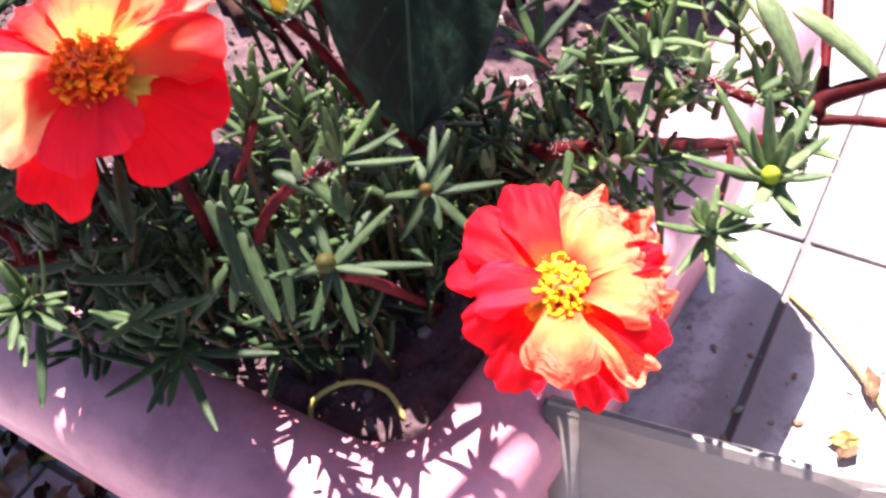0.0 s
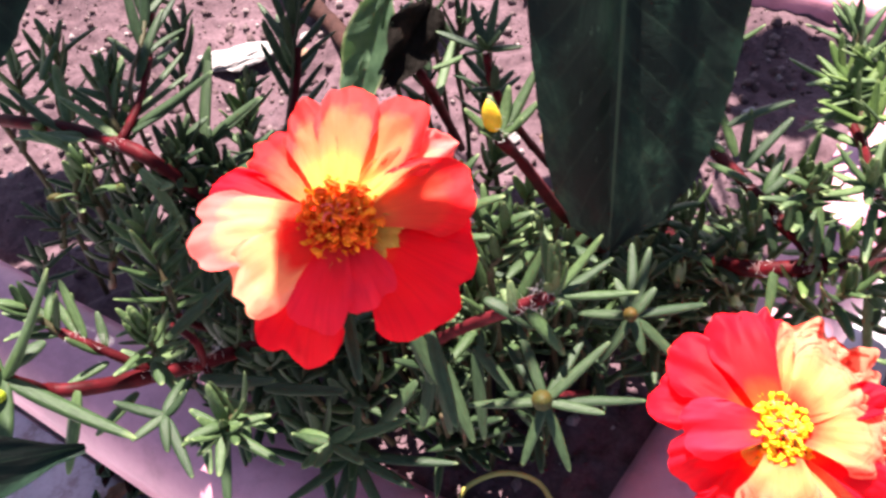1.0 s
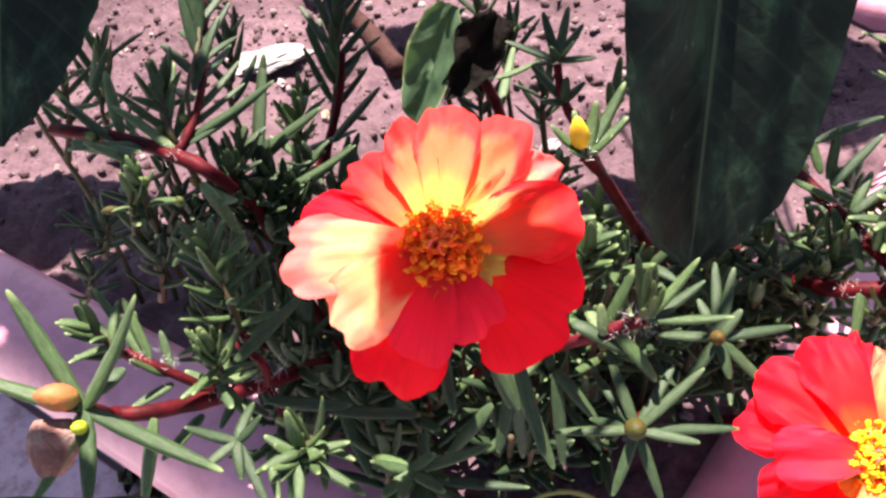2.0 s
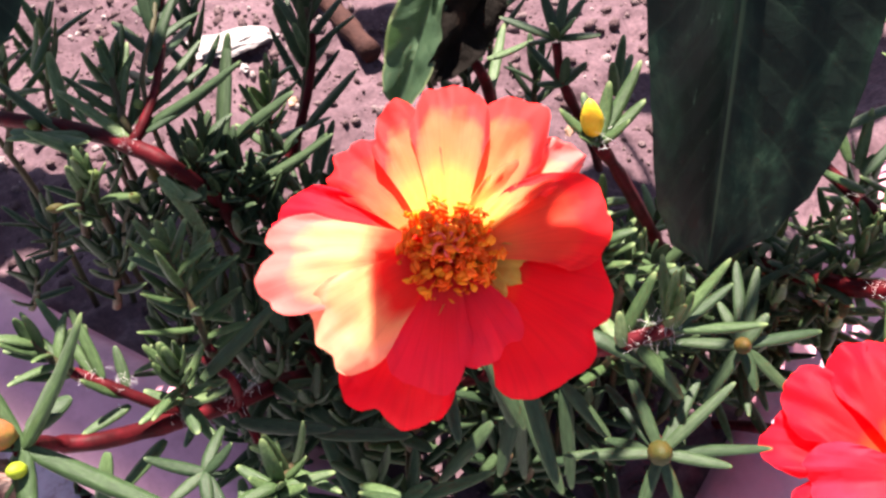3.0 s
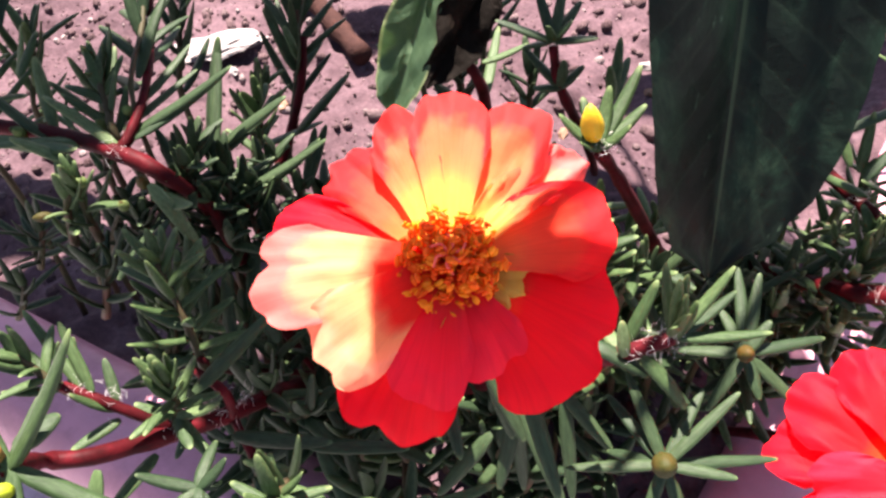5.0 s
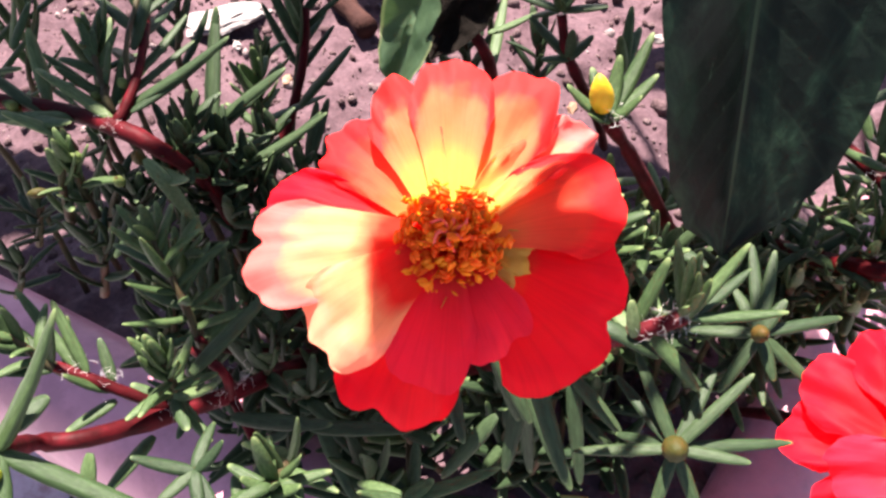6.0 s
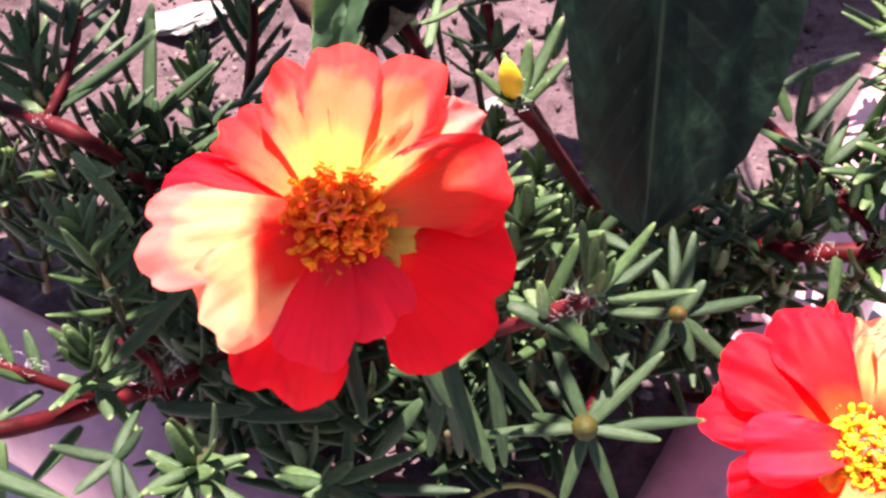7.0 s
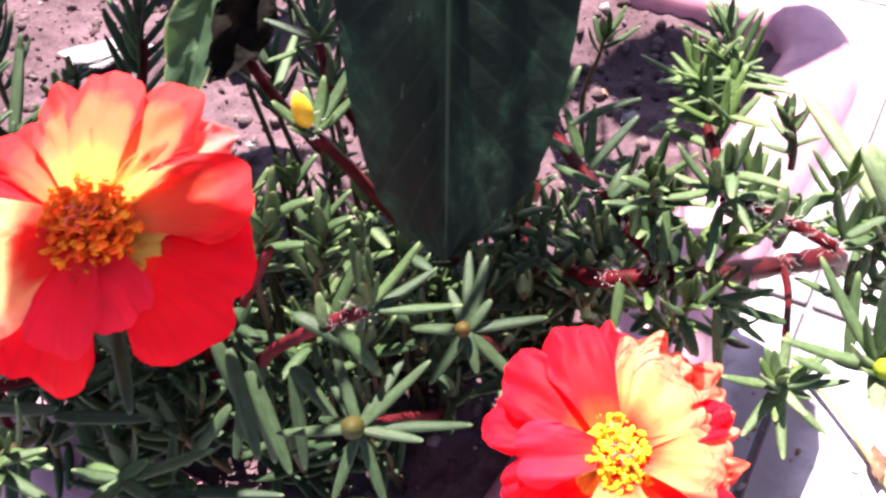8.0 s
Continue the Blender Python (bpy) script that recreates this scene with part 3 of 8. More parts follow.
# ---- moss rose plants ----
def needle_mesh(name, mat, bend, thin, blunt):
    """A succulent needle of unit length along x, unit width, bending upwards by bend."""
    bm = bmesh.new()
    sides, prof = 8, [(0.0, 0.40), (0.05, 0.64), (0.14, 0.86), (0.30, 1.0), (0.55, 0.95), (0.76, 0.78), (0.90, 0.54 + blunt), (0.965, 0.34 + blunt), (0.990, 0.18 + blunt)]
    rings = []
    for x, w in prof:
        z0 = bend * (x ** 1.7)
        rings.append([bm.verts.new((x, 0.5 * w * cos(2 * pi * (s + 0.5) / sides), z0 + 0.5 * w * sin(2 * pi * (s + 0.5) / sides) * thin)) for s in range(sides)])
    tip = bm.verts.new((1.0, 0, bend))
    for r0, r1 in zip(rings, rings[1:]):
        for s in range(sides):
            bm.faces.new((r0[s], r0[(s + 1) % sides], r1[(s + 1) % sides], r1[s]))
    for s in range(sides):
        bm.faces.new((rings[-1][s], rings[-1][(s + 1) % sides], tip))
    bm.faces.new(rings[0][::-1])
    bmesh.ops.recalc_face_normals(bm, faces=bm.faces)
    return mesh_of(bm, name, mat)


NEEDLES = {}
for key, mat in (("green", MAT_LEAF), ("dark", MAT_LEAF_BLUE_SHADED), ("pale", MAT_LEAF_PALE_SUNLIT), ("bright", MAT_LEAF_SUNLIT), ("lime", MAT_LEAF_LIME)):
    NEEDLES[key] = [needle_mesh("leaf", mat, bend, thin, blunt) for bend, thin, blunt in ((0.0, 0.40, 0.04), (1.3, 0.36, 0.0), (-1.3, 0.40, 0.03), (2.6, 0.34, 0.0), (-3.0, 0.4, 0.03))]
rng = random.Random(11)


# gaps in the foliage where the sun reaches soil and rim: place and half width
GAPS = [(Vector((x, y, 0.17)), w) for x, y, w in (
    (-0.013, 0.028, 0.0022), (-0.012, 0.019, 0.0020), (-0.003, 0.017, 0.0030), (0.004, 0.012, 0.0038), (0.012, 0.018, 0.0022),
    (0.014, 0.027, 0.0020), (0.006, 0.024, 0.0018), (0.020, 0.024, 0.0022), (0.015, 0.036, 0.0018), (0.000, 0.034, 0.0018),
    (-0.036, 0.000, 0.0055), (-0.046, 0.004, 0.0040), (-0.024, -0.004, 0.0040), (0.020, 0.006, 0.0035))]


BARE = (Vector((0.0790, 0.0351, 0.2390)), Vector((0.1080, 0.0493, 0.2204)))
OPEN_TO = Vector((-0.30, -0.55, 0.78)).normalized()


def in_gap(a, b):
    """Whether the needle from a to b would stand in the sun of a gap."""
    for q in (a.lerp(b, 0.2), a.lerp(b, 0.5), a.lerp(b, 0.8)):
        for g, w in GAPS:
            if q.z < 0.252 and ((q - g) - SUN_DIR * (q - g).dot(SUN_DIR)).length < w + 0.0008:
                return True
        # the thick red stem lies bare
        off = (q - BARE[0]) - OPEN_TO * (q - BARE[0]).dot(OPEN_TO)
        run = (BARE[1] - BARE[0]) - OPEN_TO * (BARE[1] - BARE[0]).dot(OPEN_TO)
        share = off.dot(run) / run.length_squared
        if -0.05 < share < 1 and (off - run * share).length < 0.0030:
            return True
    return False


def leaf(parent, origin, a, b, width=0.0023, tone="green", bend=None, roll=0.0):
    """One needle from a to b in world places, under a part whose space starts at origin."""
    a, b = Vector(a), Vector(b)
    if in_gap(a, b):
        return None
    d = b - a
    length = d.length
    x = d.normalized()
    up = Vector((0, 0, 1)) if abs(x.z) < 0.93 else Vector((0, -0.7, 0.3))
    y = up.cross(x).normalized()
    z = x.cross(y)
    if bend is None:
        bend = rng.choice((0, 0, 1, 2, 1))
    rot = Matrix((x, y, z)).transposed().to_4x4() @ Matrix.Rotation(radians(roll), 4, "X")
    width *= 1.08
    ob = new("leaf", NEEDLES[tone][bend])
    ob.parent = parent
    ob.matrix_basis = Matrix.Translation(a - origin) @ rot @ Matrix.Diagonal((length, width * 0.97, width, 1))
    return ob


PLANTS = {}


def plant(key, place, label):
    ob = thing("moss_rose", place, label, "flowering plant", "moss rose plants")
    PLANTS[key] = (ob, Vector(place))


def stem(key, pts, r0=0.0014, r1=0.0009):
    """A red stem of a plant."""
    ob, o = PLANTS[key]
    bm = bmesh.new()
    tube(bm, [Vector(p) - o for p in pts], [r0 * 1.05, r1 * 1.05], 8)
    return part("stem", bm, MAT_STEM_RED if key == "edge" else MAT_STEM_ROSE if key == "right" else MAT_STEM, ob)


def needle(key, a, b, width=0.0023, tone="green", bend=None):
    ob, o = PLANTS[key]
    return leaf(ob, o, a, b, width, tone, bend)


def sprig(key, a, b, count=12, length=0.013, spread=45, tone="green", width=0.0021, start=0.15, radius=0.0009, seed=0):
    """A shoot from a to b: a stem with spiralling needles that crowd towards its tip."""
    ob, o = PLANTS[key]
    r = random.Random(seed + count * 7 + int(1e4 * abs(a[0]) + 1e3 * abs(b[1])))
    a, b = Vector(a), Vector(b)
    axis = (b - a).normalized()
    mid = a.lerp(b, 0.5) + Vector((r.uniform(-1, 1), r.uniform(-1, 1), r.uniform(-1, 1))) * (b - a).length * 0.06
    bm = bmesh.new()
    line = [a - o, mid - o, b - o]
    flat = Vector((a.x, a.y, 0)) - POT_O
    if a.z > 0.178 and flat.dot(POT_U) > 0.004 and flat.dot(POT_V) > 0.004:
        # the shoot rises from the soil
        root = Vector((a.x - axis.x * 0.012, a.y - axis.y * 0.012 + 0.004, 0.166))
        line = [root - o, root.lerp(a, 0.55) - o + Vector((r.uniform(-1, 1), r.uniform(-1, 1), 0)) * 0.003] + line
    tube(bm, line, [radius * 1.15, radius * 0.75], 7)
    st = part("stem", bm, MAT_SHOOT, ob)
    s1 = axis.cross(Vector((0.31, 0.17, 0.9))).normalized()
    s2 = axis.cross(s1)
    for i in range(count):
        f = i / max(1, count - 1)
        t = start + (1 - start) * f ** 0.75
        p = a * (1 - t) ** 2 + mid * 2 * t * (1 - t) + b * t * t
        ang = i * 2.399 + r.uniform(-0.35, 0.35)
        sp = radians(spread * (1.15 - 0.75 * f ** 1.5) + r.uniform(-9, 9))
        d = axis * cos(sp) + (s1 * cos(ang) + s2 * sin(ang)) * sin(sp)
        ln = length * (1.0 - 0.45 * f ** 3) * r.uniform(0.78, 1.15)
        leaf(st, o, p, p + d * ln, width * r.uniform(0.95, 1.3), tone, r.choice((0, 1, 1, 2)))
    return st


def bud(key, centre, axis, length, width, mat, label, power=1.0):
    ob, o = PLANTS[key]
    bm = bmesh.new()
    blob(bm, Vector(centre) - o, axis, length, width * 0.80, power)
    return part("bud", bm, mat, ob, label)


def hairs(key, places, seed=3):
    """White woolly hairs in the leaf joints."""
    ob, o = PLANTS[key]
    r = random.Random(seed)
    bm = bmesh.new()
    for p in places:
        for k in range(26):
            q = Vector(p) - o + Vector((r.gauss(0, 0.0012), r.gauss(0, 0.0012), r.gauss(0, 0.0012)))
            d = Vector((r.gauss(0, 1), r.gauss(0, 1), r.gauss(0.4, 1))).normalized()
            e = Vector((r.gauss(0, 1), r.gauss(0, 1), r.gauss(0, 1))).normalized()
            tube(bm, [q, q + d * 0.0010, q + d * 0.0018 + e * 0.0011], [0.000034, 0.000018], 3, False)
    tagged(part("hairs", bm, MAT_HAIR, ob, "white woolly hairs in the leaf joints"), kind="stuff")


def petal_mesh(length, half, lift, curl, cup, wave, crinkle, seed, mat, lobes=(), drop=0.30):
    """A petal along x that fans out from its claw by half degrees each way: rounded end with lobes (place, depth, width), cupped, waved and crinkled towards its margin."""
    bm = bmesh.new()
    uvl = bm.loops.layers.uv.new("UVMap")
    nu, nv = 34, 24
    r = random.Random(seed)
    ph = [r.uniform(0, 6.28) for _ in range(7)]
    grid, coords = [], {}
    for j in range(nv + 1):
        v = 1 - (1 - j / nv) ** 1.3
        row = []
        for i in range(nu + 1):
            u = 2 * i / nu - 1
            reach = 1 - drop * abs(u) ** 3.4 + 0.018 * sin(4.1 * u + ph[0]) + 0.009 * sin(11 * u + ph[1]) + 0.004 * sin(27 * u + ph[2])
            for place, depth, wide in lobes:
                reach -= depth * math.exp(-((u - place) / wide) ** 2)
            rad = v * (v ** 0.6 * reach + (1 - v ** 0.6))
            th = radians(half) * u * (0.80 + 0.20 * v)
            x, y = rad * cos(th), rad * sin(th) + u * 0.075 * (1 - v) ** 1.5
            edge = v ** 3
            z = cup * u * u * v + wave * v * v * (0.6 * sin(2.7 * u + ph[3]) + 0.3 * sin(5.6 * u + ph[4]))
            z += 0.0012 * v * sin(13 * u + ph[5]) * (1 - 0.5 * v)
            z += crinkle * edge * (0.45 * sin(5 * u + 6 * v + ph[5]) + 0.12 * sin(15 * u - 7 * v + ph[6]) + 1.3 * noise.noise(Vector((u * 2.2, v * 3.4, seed * 1.7))))
            z += 0.55 * crinkle * v * v * abs(noise.noise(Vector((u * 3.1, v * 5.2, seed * 2.9))))
            a = radians(lift) + radians(curl) * v * v
            vert = bm.verts.new(Vector((x * cos(a) - z * sin(a), y, x * sin(a) + z * cos(a))) * length)
            coords[vert] = (0.5 + u / 2, v)
            row.append(vert)
        grid.append(row)
    for j in range(nv):
        for i in range(nu):
            f = bm.faces.new((grid[j][i], grid[j][i + 1], grid[j + 1][i + 1], grid[j + 1][i]))
            for lo in f.loops:
                lo[uvl].uv = coords[lo.vert]
    bmesh.ops.solidify(bm, geom=bm.faces[:], thickness=0.00016)
    return mesh_of(bm, "petal", mat)


def flower(key, centre, axis, right, petals, petaloids, stamen_r, stem_pts, seed, label, anther_mat=MAT_STAMEN_SHADED, filament_mat=MAT_FILAMENT):
    """A bloom: receptacle; petals by (angle, length, half angle, lift, curl, cup, wave, crinkle, height, material, lobes); petaloids, stamens and pistil."""
    ob, o = PLANTS[key]
    axis = Vector(axis).normalized()
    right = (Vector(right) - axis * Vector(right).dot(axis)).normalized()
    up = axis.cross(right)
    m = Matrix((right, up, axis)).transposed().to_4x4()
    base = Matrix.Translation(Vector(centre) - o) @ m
    bm = bmesh.new()
    blob(bm, (0, 0, -0.0035), (0, 0, 1), 0.0075, 0.0062)
    fl = new("flower", mesh_of(bm, "flower", MAT_SEPAL))
    fl.parent = ob
    fl.matrix_basis = base
    tagged(fl, label)
    if stem_pts:
        stem(key, stem_pts, 0.0015, 0.0013)
    for k, (ang, ln, half, lift, curl, cup, wave, crinkle, off, mat, lobes) in enumerate(petals):
        p = new("petal", petal_mesh(ln, half, lift, curl, cup, wave, crinkle, seed * 31 + k, mat, lobes))
        p.parent = fl
        p.matrix_basis = Matrix.Rotation(radians(ang), 4, "Z") @ Matrix.Translation((0.0006, 0, off))
    # pale small petaloids round the stamens
    r = random.Random(seed)
    for k, (ang, ln, half) in enumerate(petaloids):
        p = new("petaloid", petal_mesh(ln, half, 16 + r.random() * 10, -14, 0.1, 0.1, 0.1, seed * 77 + k, MAT_SEPAL))
        p.parent = fl
        p.matrix_basis = Matrix.Rotation(radians(ang), 4, "Z") @ Matrix.Translation((0.002, 0, 0.001))
    # stamens: bent filaments with a blunt two-lobed anther each
    kinds = []
    for k in range(4):
        ab = bmesh.new()
        wd = 0.30 + 0.06 * k
        blob(ab, (0.0, 0.16, 0.03 * k), (1, 0.2 - 0.15 * k, 0.3), 1.0, wd, 1.0, 5, 6)
        blob(ab, (0.06, -0.16, 0), (1, -0.25, 0.1 * k), 0.92, wd, 1.0, 5, 6)
        kinds.append(mesh_of(ab, "anther", anther_mat))
    fb = bmesh.new()
    count = 230
    for k in range(count):
        rr = stamen_r * math.sqrt((k + 0.5) / count) * r.uniform(0.88, 1.1)
        a = k * 2.39996
        tip = Vector((rr * cos(a), rr * sin(a), 0.0060 * (1 - 0.45 * (rr / stamen_r) ** 2) + r.uniform(-0.0018, 0.0012))) + Vector((r.gauss(0, 0.0005), r.gauss(0, 0.0005), 0))
        root = Vector((0.35 * rr * cos(a), 0.35 * rr * sin(a), 0))
        mid = root.lerp(tip, 0.55) + Vector((r.gauss(0, 0.0003), r.gauss(0, 0.0003), 0.0006))
        tube(fb, [root, mid, tip], [0.00017, 0.00013], 4, False)
        an = new("anther", kinds[k % 4])
        an.parent = fl
        size = r.uniform(0.0012, 0.0020)
        an.matrix_basis = Matrix.Translation(tip) @ Euler((r.uniform(-0.7, 0.7), r.uniform(-0.9, 0.5), r.uniform(0, 6.28))).to_matrix().to_4x4() @ Matrix.Diagonal((size, size, size, 1))
    tagged(part("filament_tuft", fb, filament_mat, fl, "tuft of thin filaments"), kind="stuff")
    pb = bmesh.new()
    for k in range(6):
        a = k * pi / 3 + 0.3
        tube(pb, [(0, 0, 0.003), (0.0004 * cos(a), 0.0004 * sin(a), 0.0062), (0.0016 * cos(a), 0.0016 * sin(a), 0.0070), (0.0026 * cos(a + 0.4), 0.0026 * sin(a + 0.4), 0.0064)], [0.00026, 0.00016], 5)
    part("pistil", pb, MAT_PISTIL, fl, "pink branched pistil")
    return fl


# ---- broad-leaved plant ----
def blade_mesh(name, length, widths, mat, fold=0.25, wave=0.02, seed=0, thick=0.0004):
    """A broad leaf along x, its widths given from base to tip, folded along the rib."""
    bm = bmesh.new()
    uvl = bm.loops.layers.uv.new("UVMap")
    n, nu = 28, 14
    grid, coords = [], {}
    for j in range(n + 1):
        v = j / n
        f = v * (len(widths) - 1)
        k = min(int(f), len(widths) - 2)
        s = f - k
        s = s * s * (3 - 2 * s)
        w = widths[k] * (1 - s) + widths[k + 1] * s
        row = []
        for i in range(nu + 1):
            u = 2 * i / nu - 1
            y = u * w / 2
            z = fold * abs(y) - 0.25 * fold * abs(y) * abs(u) + wave * length * 0.5 * noise.noise(Vector((u * 1.3 + seed, v * 4, seed))) * abs(u)
            z -= 0.0012 * math.exp(-(u / 0.07) ** 2) * (1 - v)
            z += 0.00025 * sin(v * 40 - abs(u) * 9) * abs(u) * (1 - abs(u))
            x = v * length
            vert = bm.verts.new((x, y, z))
            coords[vert] = (u, v)
            row.append(vert)
        grid.append(row)
    for j in range(n):
        for i in range(nu):
            f = bm.faces.new((grid[j][i], grid[j][i + 1], grid[j + 1][i + 1], grid[j + 1][i]))
            for lo in f.loops:
                lo[uvl].uv = coords[lo.vert]
    bmesh.ops.solidify(bm, geom=bm.faces[:], thickness=thick)
    return mesh_of(bm, name, mat)


def blade(parent, origin, base, tip, face, widths, mat, label="", name="leaf", **kw):
    """Sets a broad leaf from base to tip with its upper side towards face."""
    base, tip = Vector(base), Vector(tip)
    x = (tip - base).normalized()
    y = Vector(face).cross(x).normalized()
    z = x.cross(y)
    ob = new(name, blade_mesh(name, (tip - base).length, widths, mat, **kw))
    ob.parent = parent
    ob.matrix_basis = Matrix.Translation(base - origin) @ Matrix((x, y, z)).transposed().to_4x4()
    return tagged(ob, label)


def withered(key, a, b):
    """A shrivelled spent flower hanging from the bud cluster."""
    ob, o = PLANTS[key]
    a, b = Vector(a) - o, Vector(b) - o
    bm = bmesh.new()
    axis = (b - a).normalized()
    s1 = axis.cross(Vector((0, 1, 0.2))).normalized()
    s2 = axis.cross(s1)
    rings = []
    n, sides = 10, 14
    for i in range(n + 1):
        v = i / n
        w = 0.0034 * (0.35 + 1.1 * sin(pi * min(1, v * 0.85 + 0.1)) ** 0.8) * (1 - 0.35 * v)
        ring = []
        for s in range(sides):
            t = 2 * pi * s / sides
            k = 1 + 0.30 * sin(5 * t + v * 4) * v + 0.22 * noise.noise(Vector((s * 0.9, v * 5, 1)))
            ring.append(bm.verts.new(a.lerp(b, v) + (s1 * cos(t) + s2 * sin(t) * 0.6) * w * k))
        rings.append(ring)
    for r0, r1 in zip(rings, rings[1:]):
        for s in range(sides):
            bm.faces.new((r0[s], r0[(s + 1) % sides], r1[(s + 1) % sides], r1[s]))
    bm.faces.new(rings[0][::-1])
    bm.faces.new(rings[-1])
    part("withered_bloom", bm, MAT_WITHERED, ob, "shrivelled brown and pink spent bloom")



plant("left", (-0.060, 0.060, 0.165), "moss rose with an open red-orange bloom, red stems and needle leaves")
plant("right", (0.035, 0.050, 0.165), "moss rose with a ruffled orange bloom, spilling over the rim")
plant("back", (-0.045, 0.140, 0.165), "upright moss rose shoots with dark needle leaves and a yellow bud")
plant("edge", (0.080, 0.085, 0.165), "moss rose with thick red stems and pale needles in the sun")

stem("left", [(-0.1276, 0.0983, 0.2695), (-0.1070, 0.0892, 0.2701), (-0.0928, 0.0801, 0.2705), (-0.0841, 0.0747, 0.2675), (-0.0773, 0.0745, 0.2530), (-0.0723, 0.0710, 0.2177), (-0.0666, 0.0700, 0.1909)], 0.0018, 0.0015)
stem("left", [(-0.0928, 0.0801, 0.2705), (-0.0901, 0.0826, 0.2726), (-0.0869, 0.0909, 0.2756), (-0.0861, 0.1080, 0.2782), (-0.0871, 0.1377, 0.2859)], 0.0012, 0.0007)
sprig("left", (-0.0889, 0.0872, 0.2738), (-0.0873, 0.1366, 0.2850), 26, 0.0190, 34, "dark", 0.0024, 0.05, 0.0007)
sprig("left", (-0.0931, 0.0838, 0.2697), (-0.0965, 0.0960, 0.2772), 9, 0.0110, 40, "green", 0.0020, 0.15, 0.0009)
needle("left", (-0.0928, 0.0811, 0.2713), (-0.1056, 0.0907, 0.2818), 0.0026, "pale", 2)
needle("left", (-0.1002, 0.0847, 0.2703), (-0.1195, 0.0868, 0.2757), 0.0030, "pale", 2)
needle("left", (-0.1028, 0.0811, 0.2686), (-0.1131, 0.0821, 0.2771), 0.0030, "pale", 0)
needle("left", (-0.1152, 0.1033, 0.2765), (-0.1108, 0.1122, 0.2813), 0.0024, "green", 0)
needle("left", (-0.1084, 0.0914, 0.2692), (-0.1115, 0.1060, 0.2787), 0.0028, "pale", 0)
needle("left", (-0.1091, 0.0883, 0.2706), (-0.1233, 0.1005, 0.2741), 0.0026, "dark", 1)
needle("left", (-0.0890, 0.0820, 0.2721), (-0.0668, 0.0916, 0.2752), 0.0029, "dark", 1)
needle("left", (-0.0914, 0.0844, 0.2728), (-0.0765, 0.0996, 0.2739), 0.0022, "dark", 0)
needle("left", (-0.0779, 0.0899, 0.2554), (-0.0733, 0.1137, 0.2713), 0.0030, "dark", 0)
needle("left", (-0.0767, 0.0835, 0.2605), (-0.0586, 0.0943, 0.2671), 0.0026, "dark", 0)
needle("left", (-0.0689, 0.0787, 0.2566), (-0.0495, 0.0808, 0.2612), 0.0028, "dark", 1)
needle("left", (-0.0844, 0.0669, 0.2727), (-0.0751, 0.0562, 0.2678), 0.0030, "pale", 4)
needle("left", (-0.0835, 0.0654, 0.2636), (-0.0971, 0.0602, 0.2540), 0.0026, "dark", 0)
bud("left", (-0.0863, 0.0689, 0.2717), (0.2, -0.3, 1), 0.0055, 0.0032, MAT_BUD, "pinkish green bud", 1.00)
sprig("left", (-0.1039, 0.0753, 0.2508), (-0.1019, 0.0754, 0.2691), 12, 0.0110, 48, "green", 0.0020, 0.15, 0.0009)
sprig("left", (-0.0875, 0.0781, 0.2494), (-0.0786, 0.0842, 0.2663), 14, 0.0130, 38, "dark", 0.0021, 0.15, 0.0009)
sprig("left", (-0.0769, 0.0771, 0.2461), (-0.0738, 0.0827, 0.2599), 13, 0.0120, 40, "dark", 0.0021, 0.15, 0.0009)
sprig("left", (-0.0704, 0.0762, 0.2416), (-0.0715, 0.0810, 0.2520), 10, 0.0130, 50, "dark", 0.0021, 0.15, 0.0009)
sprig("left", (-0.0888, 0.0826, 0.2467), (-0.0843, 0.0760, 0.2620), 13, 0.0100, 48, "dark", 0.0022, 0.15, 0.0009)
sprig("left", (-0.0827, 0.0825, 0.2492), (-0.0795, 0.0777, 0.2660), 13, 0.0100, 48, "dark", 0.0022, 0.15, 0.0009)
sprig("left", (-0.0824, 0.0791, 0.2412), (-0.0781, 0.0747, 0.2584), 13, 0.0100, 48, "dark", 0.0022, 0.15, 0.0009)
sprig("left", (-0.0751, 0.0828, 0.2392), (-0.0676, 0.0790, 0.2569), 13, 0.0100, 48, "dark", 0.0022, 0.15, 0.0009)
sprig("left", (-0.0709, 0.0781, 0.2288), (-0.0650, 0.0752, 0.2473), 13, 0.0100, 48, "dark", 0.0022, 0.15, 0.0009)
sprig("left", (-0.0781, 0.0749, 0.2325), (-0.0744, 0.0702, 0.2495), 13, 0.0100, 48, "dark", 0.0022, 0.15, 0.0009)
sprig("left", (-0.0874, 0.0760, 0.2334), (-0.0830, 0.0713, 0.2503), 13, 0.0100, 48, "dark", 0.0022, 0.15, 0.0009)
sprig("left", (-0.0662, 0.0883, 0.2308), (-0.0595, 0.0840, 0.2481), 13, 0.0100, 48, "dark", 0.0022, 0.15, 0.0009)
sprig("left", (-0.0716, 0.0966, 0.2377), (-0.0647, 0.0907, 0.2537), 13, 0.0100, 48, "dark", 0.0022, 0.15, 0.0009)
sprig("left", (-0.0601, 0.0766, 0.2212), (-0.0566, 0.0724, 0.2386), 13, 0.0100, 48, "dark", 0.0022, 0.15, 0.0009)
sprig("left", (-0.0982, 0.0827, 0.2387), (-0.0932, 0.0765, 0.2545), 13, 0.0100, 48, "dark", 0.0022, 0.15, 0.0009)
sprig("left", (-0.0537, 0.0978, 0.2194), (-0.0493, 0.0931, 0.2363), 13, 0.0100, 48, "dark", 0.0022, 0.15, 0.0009)
